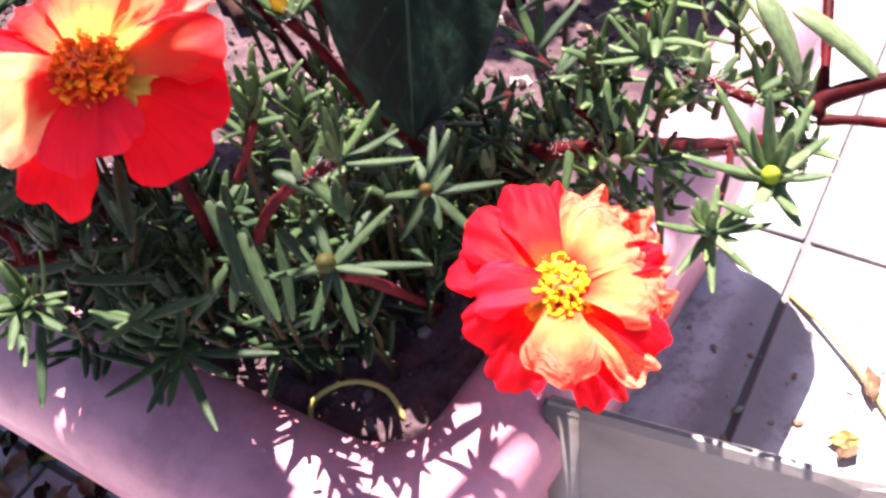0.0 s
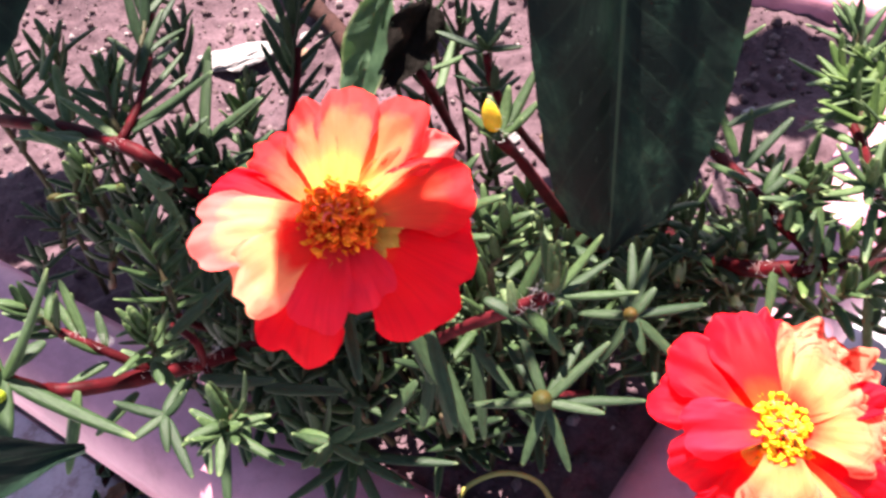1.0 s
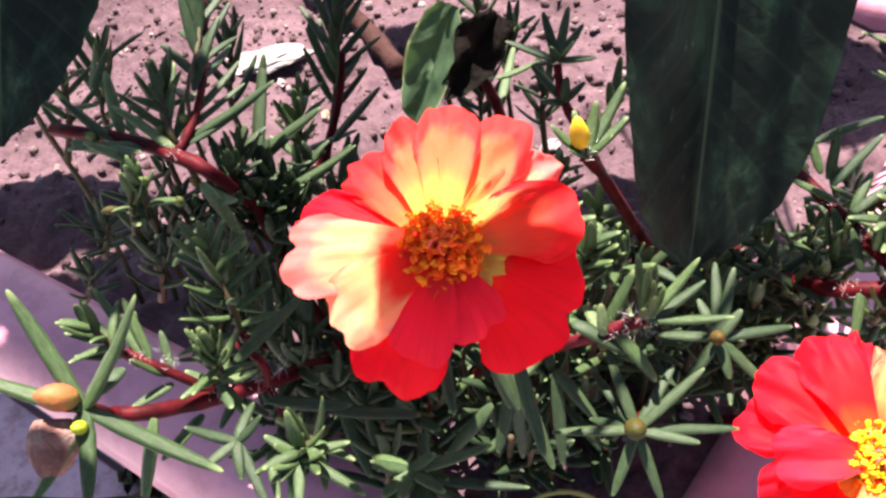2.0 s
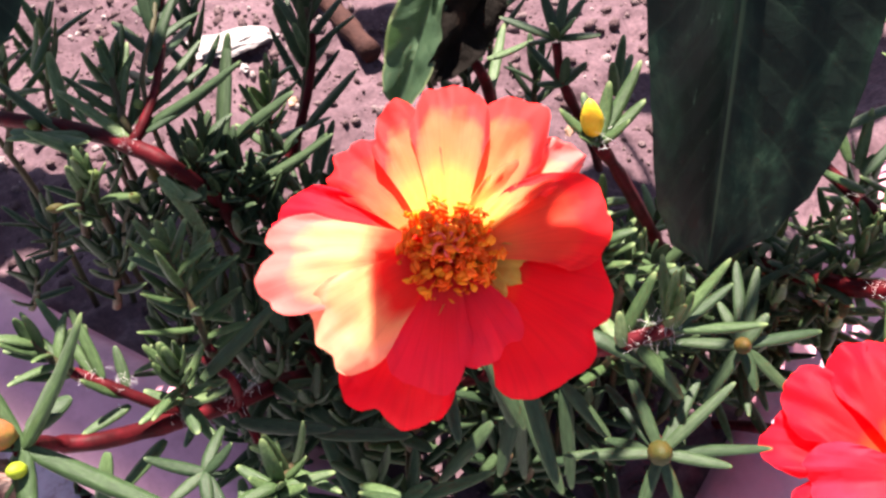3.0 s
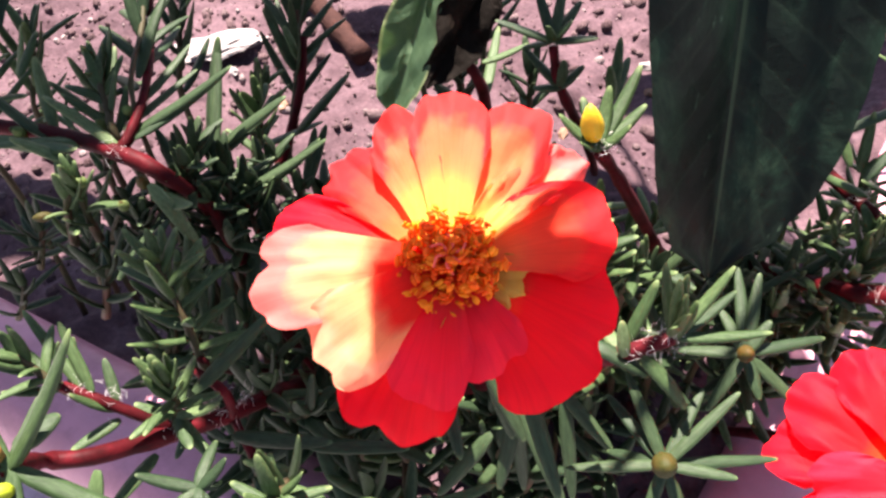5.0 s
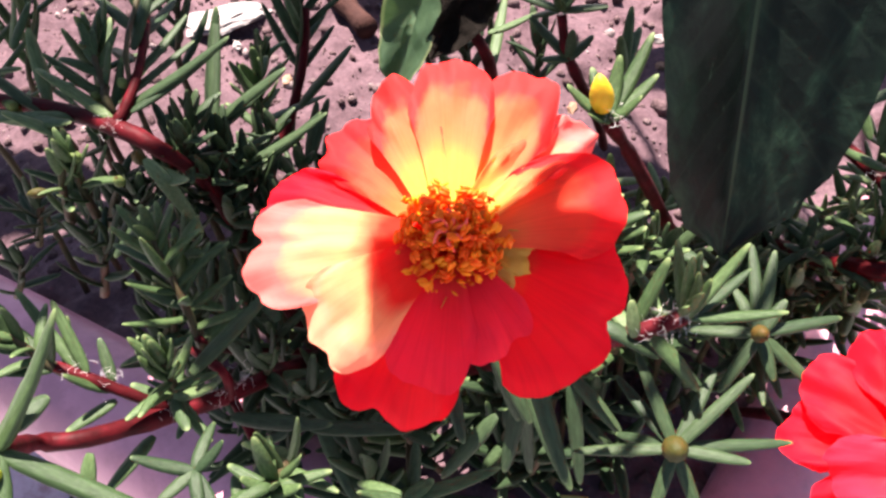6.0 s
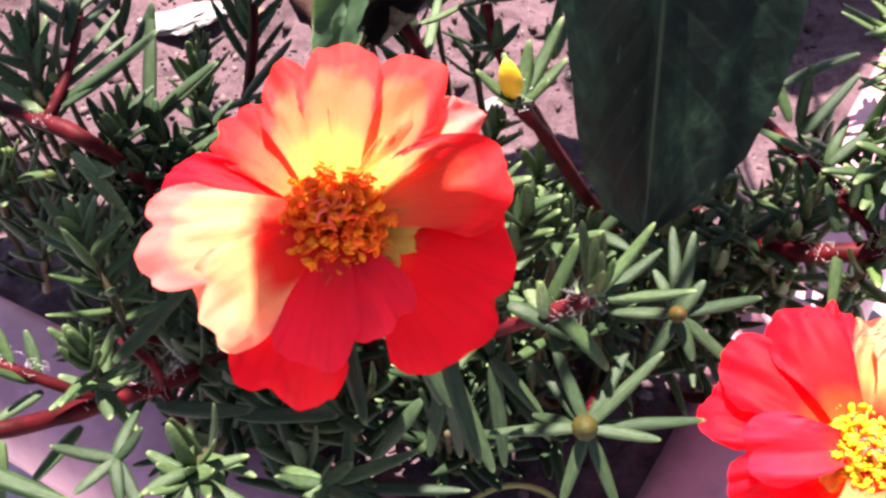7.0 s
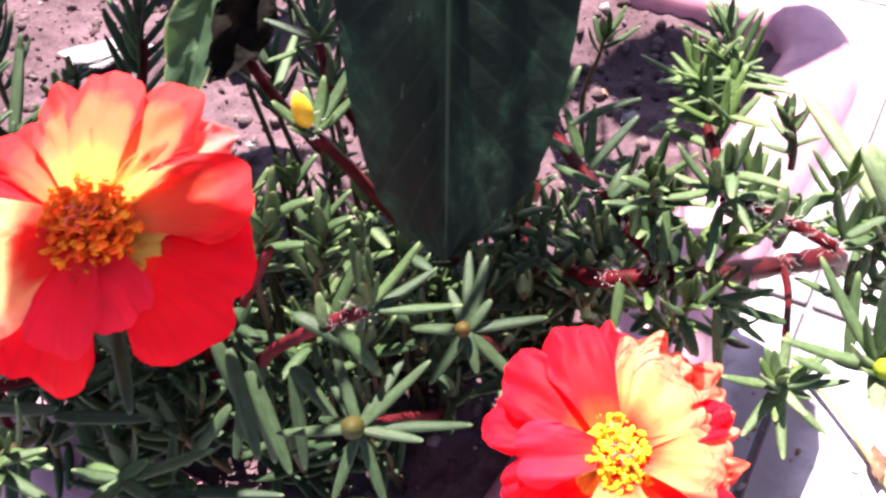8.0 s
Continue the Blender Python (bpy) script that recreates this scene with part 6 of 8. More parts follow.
needle("edge", (0.0702, 0.0311, 0.2708), (0.0588, 0.0275, 0.2712), 0.0022, "pale", 1)
needle("edge", (0.0702, 0.0311, 0.2708), (0.0643, 0.0351, 0.2688), 0.0022, "pale", 1)
needle("edge", (0.0702, 0.0311, 0.2708), (0.0785, 0.0300, 0.2702), 0.0022, "pale", 1)
needle("edge", (0.0702, 0.0311, 0.2708), (0.0744, 0.0319, 0.2757), 0.0022, "pale", 1)
needle("edge", (0.0702, 0.0311, 0.2708), (0.0754, 0.0394, 0.2729), 0.0022, "pale", 1)
needle("edge", (0.0702, 0.0311, 0.2708), (0.0662, 0.0300, 0.2777), 0.0022, "pale", 1)
needle("edge", (0.0702, 0.0311, 0.2708), (0.0673, 0.0276, 0.2783), 0.0022, "pale", 1)
needle("edge", (0.0702, 0.0311, 0.2708), (0.0665, 0.0244, 0.2701), 0.0022, "pale", 1)
needle("edge", (0.0719, 0.0306, 0.2664), (0.0663, 0.0193, 0.2603), 0.0024, "pale", 1)
needle("edge", (0.0719, 0.0306, 0.2664), (0.0852, 0.0346, 0.2651), 0.0024, "pale", 1)
needle("edge", (0.0719, 0.0306, 0.2664), (0.0751, 0.0294, 0.2615), 0.0024, "pale", 1)
needle("edge", (0.0780, 0.0041, 0.2435), (0.0664, 0.0056, 0.2443), 0.0023, "pale", 1)
needle("edge", (0.0780, 0.0041, 0.2435), (0.0698, -0.0024, 0.2375), 0.0023, "pale", 1)
needle("edge", (0.0780, 0.0041, 0.2435), (0.0751, -0.0070, 0.2363), 0.0023, "pale", 1)
needle("edge", (0.0780, 0.0041, 0.2435), (0.0838, -0.0028, 0.2350), 0.0023, "pale", 1)
needle("edge", (0.0780, 0.0041, 0.2435), (0.0900, 0.0019, 0.2420), 0.0023, "pale", 1)
needle("edge", (0.0780, 0.0041, 0.2435), (0.0889, 0.0083, 0.2423), 0.0023, "pale", 1)
needle("edge", (0.0780, 0.0041, 0.2435), (0.0820, 0.0126, 0.2457), 0.0023, "pale", 1)
needle("edge", (0.0780, 0.0041, 0.2435), (0.0763, 0.0106, 0.2452), 0.0023, "pale", 1)
needle("edge", (0.0780, 0.0041, 0.2435), (0.0763, 0.0043, 0.2516), 0.0023, "pale", 1)
needle("edge", (0.0715, 0.0222, 0.2484), (0.0640, 0.0219, 0.2479), 0.0023, "pale", 1)
needle("edge", (0.0715, 0.0222, 0.2484), (0.0702, 0.0120, 0.2315), 0.0023, "pale", 1)
needle("edge", (0.0715, 0.0222, 0.2484), (0.0765, 0.0190, 0.2458), 0.0023, "pale", 1)
needle("edge", (0.0715, 0.0222, 0.2484), (0.0783, 0.0168, 0.2387), 0.0023, "pale", 1)
needle("edge", (0.0715, 0.0222, 0.2484), (0.0822, 0.0221, 0.2461), 0.0023, "pale", 1)
needle("edge", (0.0715, 0.0222, 0.2484), (0.0689, 0.0240, 0.2539), 0.0023, "pale", 1)
needle("edge", (0.0715, 0.0222, 0.2484), (0.0738, 0.0249, 0.2535), 0.0023, "pale", 1)
needle("edge", (0.0502, 0.0507, 0.2645), (0.0481, 0.0581, 0.2723), 0.0023, "green")
needle("edge", (0.0507, 0.0481, 0.2652), (0.0538, 0.0556, 0.2733), 0.0023, "green")
needle("edge", (0.0510, 0.0469, 0.2647), (0.0536, 0.0488, 0.2679), 0.0023, "green")
needle("edge", (0.0537, 0.0409, 0.2621), (0.0583, 0.0464, 0.2684), 0.0023, "green")
needle("edge", (0.0535, 0.0401, 0.2629), (0.0607, 0.0427, 0.2668), 0.0023, "dark")
needle("edge", (0.0569, 0.0340, 0.2571), (0.0590, 0.0398, 0.2637), 0.0023, "green")
needle("edge", (0.0583, 0.0309, 0.2569), (0.0630, 0.0355, 0.2624), 0.0023, "green")
needle("edge", (0.0606, 0.0300, 0.2540), (0.0590, 0.0371, 0.2616), 0.0023, "green")
needle("edge", (0.0616, 0.0278, 0.2546), (0.0635, 0.0357, 0.2629), 0.0023, "green")
needle("edge", (0.0630, 0.0270, 0.2552), (0.0654, 0.0319, 0.2609), 0.0023, "dark")
needle("edge", (0.0484, 0.0530, 0.2644), (0.0430, 0.0556, 0.2678), 0.0023, "green")
needle("edge", (0.0530, 0.0466, 0.2598), (0.0437, 0.0506, 0.2643), 0.0023, "green")
needle("edge", (0.0499, 0.0451, 0.2666), (0.0612, 0.0510, 0.2735), 0.0023, "dark")
needle("edge", (0.0479, 0.0522, 0.2727), (0.0620, 0.0552, 0.2772), 0.0023, "dark")
needle("edge", (0.0470, 0.0584, 0.2722), (0.0515, 0.0640, 0.2786), 0.0023, "green")
needle("edge", (0.0638, 0.0258, 0.2547), (0.0645, 0.0217, 0.2525), 0.0023, "pale")
needle("edge", (0.0624, 0.0278, 0.2530), (0.0581, 0.0242, 0.2510), 0.0023, "pale")
needle("edge", (0.0539, 0.0295, 0.2507), (0.0504, 0.0208, 0.2442), 0.0023, "green")
needle("edge", (0.0707, 0.0217, 0.2645), (0.0879, 0.0196, 0.2646), 0.0023, "pale")
needle("edge", (0.0748, 0.0262, 0.2569), (0.0684, 0.0289, 0.2603), 0.0023, "pale")
needle("edge", (0.0830, 0.0180, 0.2644), (0.0904, 0.0098, 0.2588), 0.0023, "green")
needle("edge", (0.0814, 0.0161, 0.2589), (0.0862, 0.0204, 0.2642), 0.0023, "green")
needle("edge", (0.0864, 0.0184, 0.2600), (0.0849, 0.0235, 0.2658), 0.0023, "pale")
needle("edge", (0.0897, 0.0125, 0.2582), (0.0900, 0.0212, 0.2671), 0.0023, "green")
needle("edge", (0.0778, 0.0184, 0.2603), (0.0840, 0.0138, 0.2578), 0.0023, "pale")
needle("edge", (0.0816, 0.0139, 0.2495), (0.0721, 0.0166, 0.2528), 0.0023, "green")
needle("edge", (0.0924, 0.0197, 0.2636), (0.0892, 0.0265, 0.2707), 0.0023, "green")
needle("edge", (0.0912, 0.0188, 0.2664), (0.0947, 0.0230, 0.2716), 0.0023, "green")
needle("edge", (0.0902, 0.0176, 0.2680), (0.0982, 0.0189, 0.2708), 0.0023, "green")
needle("edge", (0.0789, 0.0268, 0.2650), (0.0833, 0.0344, 0.2731), 0.0023, "green")
needle("edge", (0.0777, 0.0297, 0.2653), (0.0803, 0.0384, 0.2744), 0.0023, "green")
needle("edge", (0.0828, 0.0236, 0.2661), (0.0884, 0.0269, 0.2705), 0.0023, "green")
needle("edge", (0.0747, 0.0294, 0.2693), (0.0860, 0.0289, 0.2705), 0.0023, "pale")
needle("edge", (0.0797, 0.0258, 0.2644), (0.0809, 0.0194, 0.2601), 0.0023, "green")
needle("edge", (0.0686, 0.0271, 0.2622), (0.0773, 0.0281, 0.2647), 0.0023, "dark")
needle("edge", (0.0669, 0.0279, 0.2532), (0.0594, 0.0308, 0.2568), 0.0023, "dark")
needle("edge", (0.0544, 0.0322, 0.2528), (0.0533, 0.0386, 0.2597), 0.0023, "dark")
needle("edge", (0.0870, 0.0036, 0.2461), (0.0797, 0.0064, 0.2495), 0.0023, "pale")
needle("edge", (0.0881, 0.0024, 0.2514), (0.0920, 0.0136, 0.2627), 0.0023, "green")
sprig("edge", (0.0515, 0.0400, 0.2367), (0.0532, 0.0411, 0.2536), 14, 0.0110, 45, "green", 0.0021, 0.15, 0.0009)
sprig("edge", (0.1062, 0.0651, 0.2368), (0.1053, 0.0717, 0.2492), 12, 0.0090, 50, "pale", 0.0019, 0.15, 0.0009)
sprig("edge", (0.1214, 0.1243, 0.2028), (0.1220, 0.1459, 0.2218), 18, 0.0170, 45, "green", 0.0022, 0.15, 0.0009)
sprig("edge", (0.0858, 0.1632, 0.2023), (0.0886, 0.1646, 0.2102), 8, 0.0130, 50, "green", 0.0022, 0.15, 0.0009)
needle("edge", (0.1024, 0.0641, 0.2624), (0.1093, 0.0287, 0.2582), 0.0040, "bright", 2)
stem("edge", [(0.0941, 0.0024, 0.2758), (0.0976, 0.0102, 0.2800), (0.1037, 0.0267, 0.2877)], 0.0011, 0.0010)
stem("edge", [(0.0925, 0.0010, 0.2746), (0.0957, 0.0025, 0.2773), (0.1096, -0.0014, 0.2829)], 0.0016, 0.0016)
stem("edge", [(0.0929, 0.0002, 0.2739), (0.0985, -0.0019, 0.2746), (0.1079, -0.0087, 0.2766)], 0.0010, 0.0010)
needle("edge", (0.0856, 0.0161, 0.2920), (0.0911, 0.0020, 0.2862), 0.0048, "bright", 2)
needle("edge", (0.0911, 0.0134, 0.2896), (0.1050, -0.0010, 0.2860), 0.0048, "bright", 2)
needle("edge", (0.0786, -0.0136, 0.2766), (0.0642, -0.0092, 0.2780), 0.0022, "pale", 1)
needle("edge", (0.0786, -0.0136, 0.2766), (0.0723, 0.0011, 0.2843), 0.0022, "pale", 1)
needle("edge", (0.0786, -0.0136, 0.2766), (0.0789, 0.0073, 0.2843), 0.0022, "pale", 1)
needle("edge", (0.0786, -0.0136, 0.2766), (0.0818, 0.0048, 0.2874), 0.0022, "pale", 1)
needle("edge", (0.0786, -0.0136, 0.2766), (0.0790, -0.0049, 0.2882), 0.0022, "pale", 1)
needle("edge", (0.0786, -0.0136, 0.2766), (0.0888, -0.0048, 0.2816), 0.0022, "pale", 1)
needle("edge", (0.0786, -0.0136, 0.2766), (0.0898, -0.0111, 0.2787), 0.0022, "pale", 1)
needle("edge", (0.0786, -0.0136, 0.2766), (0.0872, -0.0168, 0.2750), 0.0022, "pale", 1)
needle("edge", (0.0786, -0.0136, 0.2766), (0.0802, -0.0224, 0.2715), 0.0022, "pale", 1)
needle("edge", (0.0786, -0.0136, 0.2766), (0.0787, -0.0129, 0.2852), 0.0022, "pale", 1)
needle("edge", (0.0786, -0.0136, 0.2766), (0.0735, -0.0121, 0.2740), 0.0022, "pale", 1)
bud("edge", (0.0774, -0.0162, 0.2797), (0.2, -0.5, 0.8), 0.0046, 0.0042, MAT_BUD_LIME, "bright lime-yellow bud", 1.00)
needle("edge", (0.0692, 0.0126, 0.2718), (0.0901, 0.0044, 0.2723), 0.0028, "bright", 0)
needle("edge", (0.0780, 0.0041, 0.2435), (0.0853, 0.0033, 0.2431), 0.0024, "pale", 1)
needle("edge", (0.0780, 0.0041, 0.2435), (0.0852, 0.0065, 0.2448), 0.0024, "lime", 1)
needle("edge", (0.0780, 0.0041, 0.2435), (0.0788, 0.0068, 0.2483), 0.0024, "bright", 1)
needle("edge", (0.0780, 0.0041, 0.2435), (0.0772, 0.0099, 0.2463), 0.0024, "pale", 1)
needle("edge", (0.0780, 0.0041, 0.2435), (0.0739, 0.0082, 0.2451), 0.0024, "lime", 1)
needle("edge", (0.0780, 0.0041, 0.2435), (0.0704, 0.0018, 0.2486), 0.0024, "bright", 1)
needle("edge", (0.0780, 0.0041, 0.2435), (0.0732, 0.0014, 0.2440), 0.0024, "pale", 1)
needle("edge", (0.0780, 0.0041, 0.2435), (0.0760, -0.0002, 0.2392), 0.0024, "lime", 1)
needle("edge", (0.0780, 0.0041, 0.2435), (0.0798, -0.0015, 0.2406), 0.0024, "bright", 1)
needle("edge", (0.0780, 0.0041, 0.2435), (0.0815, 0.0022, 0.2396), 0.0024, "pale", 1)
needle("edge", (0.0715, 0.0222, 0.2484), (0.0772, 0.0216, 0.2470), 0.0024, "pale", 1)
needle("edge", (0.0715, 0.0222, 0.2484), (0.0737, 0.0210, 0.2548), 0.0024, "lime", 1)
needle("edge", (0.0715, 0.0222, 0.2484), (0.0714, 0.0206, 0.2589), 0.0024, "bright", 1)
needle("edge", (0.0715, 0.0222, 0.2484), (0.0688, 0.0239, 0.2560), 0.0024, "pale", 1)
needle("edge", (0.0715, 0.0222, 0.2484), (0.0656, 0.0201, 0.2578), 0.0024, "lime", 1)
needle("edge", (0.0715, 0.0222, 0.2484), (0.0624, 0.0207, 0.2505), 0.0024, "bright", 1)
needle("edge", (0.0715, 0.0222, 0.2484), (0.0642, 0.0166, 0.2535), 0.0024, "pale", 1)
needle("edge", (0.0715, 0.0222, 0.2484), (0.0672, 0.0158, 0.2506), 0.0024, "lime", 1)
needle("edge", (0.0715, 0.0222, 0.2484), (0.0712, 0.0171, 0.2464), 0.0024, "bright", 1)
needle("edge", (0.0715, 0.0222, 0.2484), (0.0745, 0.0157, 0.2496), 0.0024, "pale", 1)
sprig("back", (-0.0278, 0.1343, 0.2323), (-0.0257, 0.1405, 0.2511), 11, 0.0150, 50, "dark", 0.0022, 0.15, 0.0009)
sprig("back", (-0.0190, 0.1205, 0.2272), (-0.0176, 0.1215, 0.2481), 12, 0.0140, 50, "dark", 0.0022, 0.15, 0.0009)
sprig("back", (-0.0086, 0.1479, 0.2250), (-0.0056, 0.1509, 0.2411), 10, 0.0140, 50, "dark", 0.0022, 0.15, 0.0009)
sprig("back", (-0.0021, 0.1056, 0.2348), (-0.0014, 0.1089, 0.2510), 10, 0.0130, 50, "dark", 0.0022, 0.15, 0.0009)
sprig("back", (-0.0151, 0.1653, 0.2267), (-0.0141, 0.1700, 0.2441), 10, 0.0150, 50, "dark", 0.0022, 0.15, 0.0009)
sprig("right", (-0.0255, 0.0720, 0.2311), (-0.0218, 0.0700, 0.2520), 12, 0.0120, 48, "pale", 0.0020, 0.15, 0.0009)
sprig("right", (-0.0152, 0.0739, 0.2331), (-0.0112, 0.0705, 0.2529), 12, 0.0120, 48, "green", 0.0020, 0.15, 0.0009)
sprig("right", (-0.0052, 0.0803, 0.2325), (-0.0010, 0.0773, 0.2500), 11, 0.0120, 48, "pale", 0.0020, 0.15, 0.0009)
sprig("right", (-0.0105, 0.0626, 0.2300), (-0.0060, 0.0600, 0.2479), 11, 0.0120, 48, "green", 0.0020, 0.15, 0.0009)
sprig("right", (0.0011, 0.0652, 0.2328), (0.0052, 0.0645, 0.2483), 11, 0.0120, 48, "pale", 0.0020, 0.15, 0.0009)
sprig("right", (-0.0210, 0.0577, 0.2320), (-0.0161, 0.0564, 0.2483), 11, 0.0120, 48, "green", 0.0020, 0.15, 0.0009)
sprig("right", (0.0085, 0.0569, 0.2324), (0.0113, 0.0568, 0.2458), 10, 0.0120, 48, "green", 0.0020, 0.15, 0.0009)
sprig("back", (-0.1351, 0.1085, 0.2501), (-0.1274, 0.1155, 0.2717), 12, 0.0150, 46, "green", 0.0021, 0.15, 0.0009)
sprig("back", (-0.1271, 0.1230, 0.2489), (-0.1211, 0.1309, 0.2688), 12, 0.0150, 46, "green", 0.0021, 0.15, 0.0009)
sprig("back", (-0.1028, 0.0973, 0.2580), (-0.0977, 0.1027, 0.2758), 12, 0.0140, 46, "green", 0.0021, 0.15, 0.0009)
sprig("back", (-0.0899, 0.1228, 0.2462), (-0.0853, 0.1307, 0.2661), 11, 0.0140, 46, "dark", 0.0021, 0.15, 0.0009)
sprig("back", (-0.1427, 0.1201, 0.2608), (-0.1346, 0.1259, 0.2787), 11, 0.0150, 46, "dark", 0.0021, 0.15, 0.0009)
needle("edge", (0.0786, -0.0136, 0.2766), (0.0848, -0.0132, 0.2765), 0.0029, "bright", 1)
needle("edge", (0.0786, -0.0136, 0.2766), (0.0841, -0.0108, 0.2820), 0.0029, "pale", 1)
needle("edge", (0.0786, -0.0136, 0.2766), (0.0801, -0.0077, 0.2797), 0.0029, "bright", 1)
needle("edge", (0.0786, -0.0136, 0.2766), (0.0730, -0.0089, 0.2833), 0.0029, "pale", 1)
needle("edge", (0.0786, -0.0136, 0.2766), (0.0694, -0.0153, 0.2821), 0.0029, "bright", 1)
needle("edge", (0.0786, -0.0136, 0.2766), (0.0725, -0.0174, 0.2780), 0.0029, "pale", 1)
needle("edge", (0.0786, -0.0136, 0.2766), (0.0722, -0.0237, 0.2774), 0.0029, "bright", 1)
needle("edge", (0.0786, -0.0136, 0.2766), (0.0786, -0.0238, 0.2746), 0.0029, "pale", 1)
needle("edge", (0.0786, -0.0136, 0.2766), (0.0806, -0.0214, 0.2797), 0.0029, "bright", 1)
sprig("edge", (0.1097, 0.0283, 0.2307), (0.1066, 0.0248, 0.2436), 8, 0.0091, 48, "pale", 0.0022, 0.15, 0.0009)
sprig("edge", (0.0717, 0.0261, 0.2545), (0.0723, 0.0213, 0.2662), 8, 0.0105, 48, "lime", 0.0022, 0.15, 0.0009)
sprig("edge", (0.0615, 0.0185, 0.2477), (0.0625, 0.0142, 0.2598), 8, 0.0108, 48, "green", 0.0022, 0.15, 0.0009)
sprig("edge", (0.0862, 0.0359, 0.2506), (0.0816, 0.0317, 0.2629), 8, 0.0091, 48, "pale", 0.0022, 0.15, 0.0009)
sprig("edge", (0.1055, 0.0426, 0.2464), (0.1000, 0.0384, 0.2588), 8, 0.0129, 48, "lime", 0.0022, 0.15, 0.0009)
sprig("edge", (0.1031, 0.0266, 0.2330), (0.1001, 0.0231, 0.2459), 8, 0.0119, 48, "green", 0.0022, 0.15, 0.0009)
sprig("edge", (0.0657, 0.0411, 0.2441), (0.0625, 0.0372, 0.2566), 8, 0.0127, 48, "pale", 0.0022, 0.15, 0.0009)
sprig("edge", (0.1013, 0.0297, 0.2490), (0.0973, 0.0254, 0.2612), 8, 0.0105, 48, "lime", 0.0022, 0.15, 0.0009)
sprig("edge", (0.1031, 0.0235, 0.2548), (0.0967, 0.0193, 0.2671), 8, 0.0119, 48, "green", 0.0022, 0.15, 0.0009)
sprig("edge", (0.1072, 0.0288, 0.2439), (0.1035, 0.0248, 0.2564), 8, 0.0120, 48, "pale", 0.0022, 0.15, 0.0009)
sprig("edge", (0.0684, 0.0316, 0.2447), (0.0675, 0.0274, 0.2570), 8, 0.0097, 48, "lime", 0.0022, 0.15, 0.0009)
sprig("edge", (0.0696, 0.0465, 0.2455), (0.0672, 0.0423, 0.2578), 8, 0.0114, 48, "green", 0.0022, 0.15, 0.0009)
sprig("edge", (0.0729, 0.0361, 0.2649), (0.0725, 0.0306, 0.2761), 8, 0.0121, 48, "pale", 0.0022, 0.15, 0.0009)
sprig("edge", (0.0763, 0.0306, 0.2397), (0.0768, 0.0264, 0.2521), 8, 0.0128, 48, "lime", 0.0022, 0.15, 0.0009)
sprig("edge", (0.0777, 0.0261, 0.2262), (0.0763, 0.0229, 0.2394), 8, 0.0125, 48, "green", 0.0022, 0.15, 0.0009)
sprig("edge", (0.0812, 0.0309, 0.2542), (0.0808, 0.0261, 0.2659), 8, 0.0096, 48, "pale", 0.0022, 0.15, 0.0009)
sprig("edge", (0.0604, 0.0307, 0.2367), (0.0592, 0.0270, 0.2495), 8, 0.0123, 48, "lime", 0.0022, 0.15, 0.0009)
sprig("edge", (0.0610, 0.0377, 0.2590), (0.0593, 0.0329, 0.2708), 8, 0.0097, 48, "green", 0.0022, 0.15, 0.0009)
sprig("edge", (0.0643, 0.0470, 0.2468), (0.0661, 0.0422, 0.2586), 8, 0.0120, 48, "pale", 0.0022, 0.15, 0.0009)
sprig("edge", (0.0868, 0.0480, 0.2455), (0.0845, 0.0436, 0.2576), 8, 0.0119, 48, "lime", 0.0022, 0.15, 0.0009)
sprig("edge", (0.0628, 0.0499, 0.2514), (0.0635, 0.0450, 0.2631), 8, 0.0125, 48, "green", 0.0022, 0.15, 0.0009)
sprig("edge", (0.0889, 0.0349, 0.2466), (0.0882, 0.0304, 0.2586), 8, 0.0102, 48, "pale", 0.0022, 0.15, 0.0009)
needle("left", (-0.0907, 0.0844, 0.2715), (-0.0652, 0.0882, 0.2776), 0.0032, "dark", 1)
needle("left", (-0.0796, 0.0988, 0.2537), (-0.0730, 0.1132, 0.2722), 0.0035, "dark", 0)
needle("left", (-0.0743, 0.0861, 0.2627), (-0.0575, 0.0887, 0.2716), 0.0033, "dark", 0)
needle("left", (-0.0684, 0.0859, 0.2496), (-0.0506, 0.0857, 0.2562), 0.0036, "dark", 1)
needle("left", (-0.0616, 0.1132, 0.2399), (-0.0459, 0.1190, 0.2514), 0.0034, "dark", 0)
needle("left", (-0.0866, 0.0721, 0.2665), (-0.0772, 0.0611, 0.2627), 0.0038, "pale", 3)
needle("left", (-0.1137, 0.1025, 0.2628), (-0.1149, 0.1132, 0.2743), 0.0034, "pale", 0)
needle("left", (-0.1181, 0.1077, 0.2736), (-0.1118, 0.1133, 0.2809), 0.0024, "pale", 1)
needle("left", (-0.1198, 0.0896, 0.2716), (-0.1011, 0.0804, 0.2681), 0.0038, "pale", 1)
needle("left", (-0.0882, 0.0714, 0.2568), (-0.0978, 0.0614, 0.2523), 0.0032, "dark", 0)
needle("left", (-0.0983, 0.0747, 0.2400), (-0.0781, 0.0833, 0.2473), 0.0030, "dark", 1)
needle("left", (-0.0611, 0.0981, 0.2338), (-0.0536, 0.1099, 0.2438), 0.0030, "dark", 0)
needle("left", (-0.0868, 0.0601, 0.2280), (-0.0814, 0.0675, 0.2407), 0.0028, "dark", 0)
needle("left", (-0.0821, 0.0575, 0.2259), (-0.0781, 0.0699, 0.2388), 0.0030, "dark", 0)
needle("left", (-0.0716, 0.0764, 0.2417), (-0.0742, 0.0616, 0.2359), 0.0032, "dark", 0)
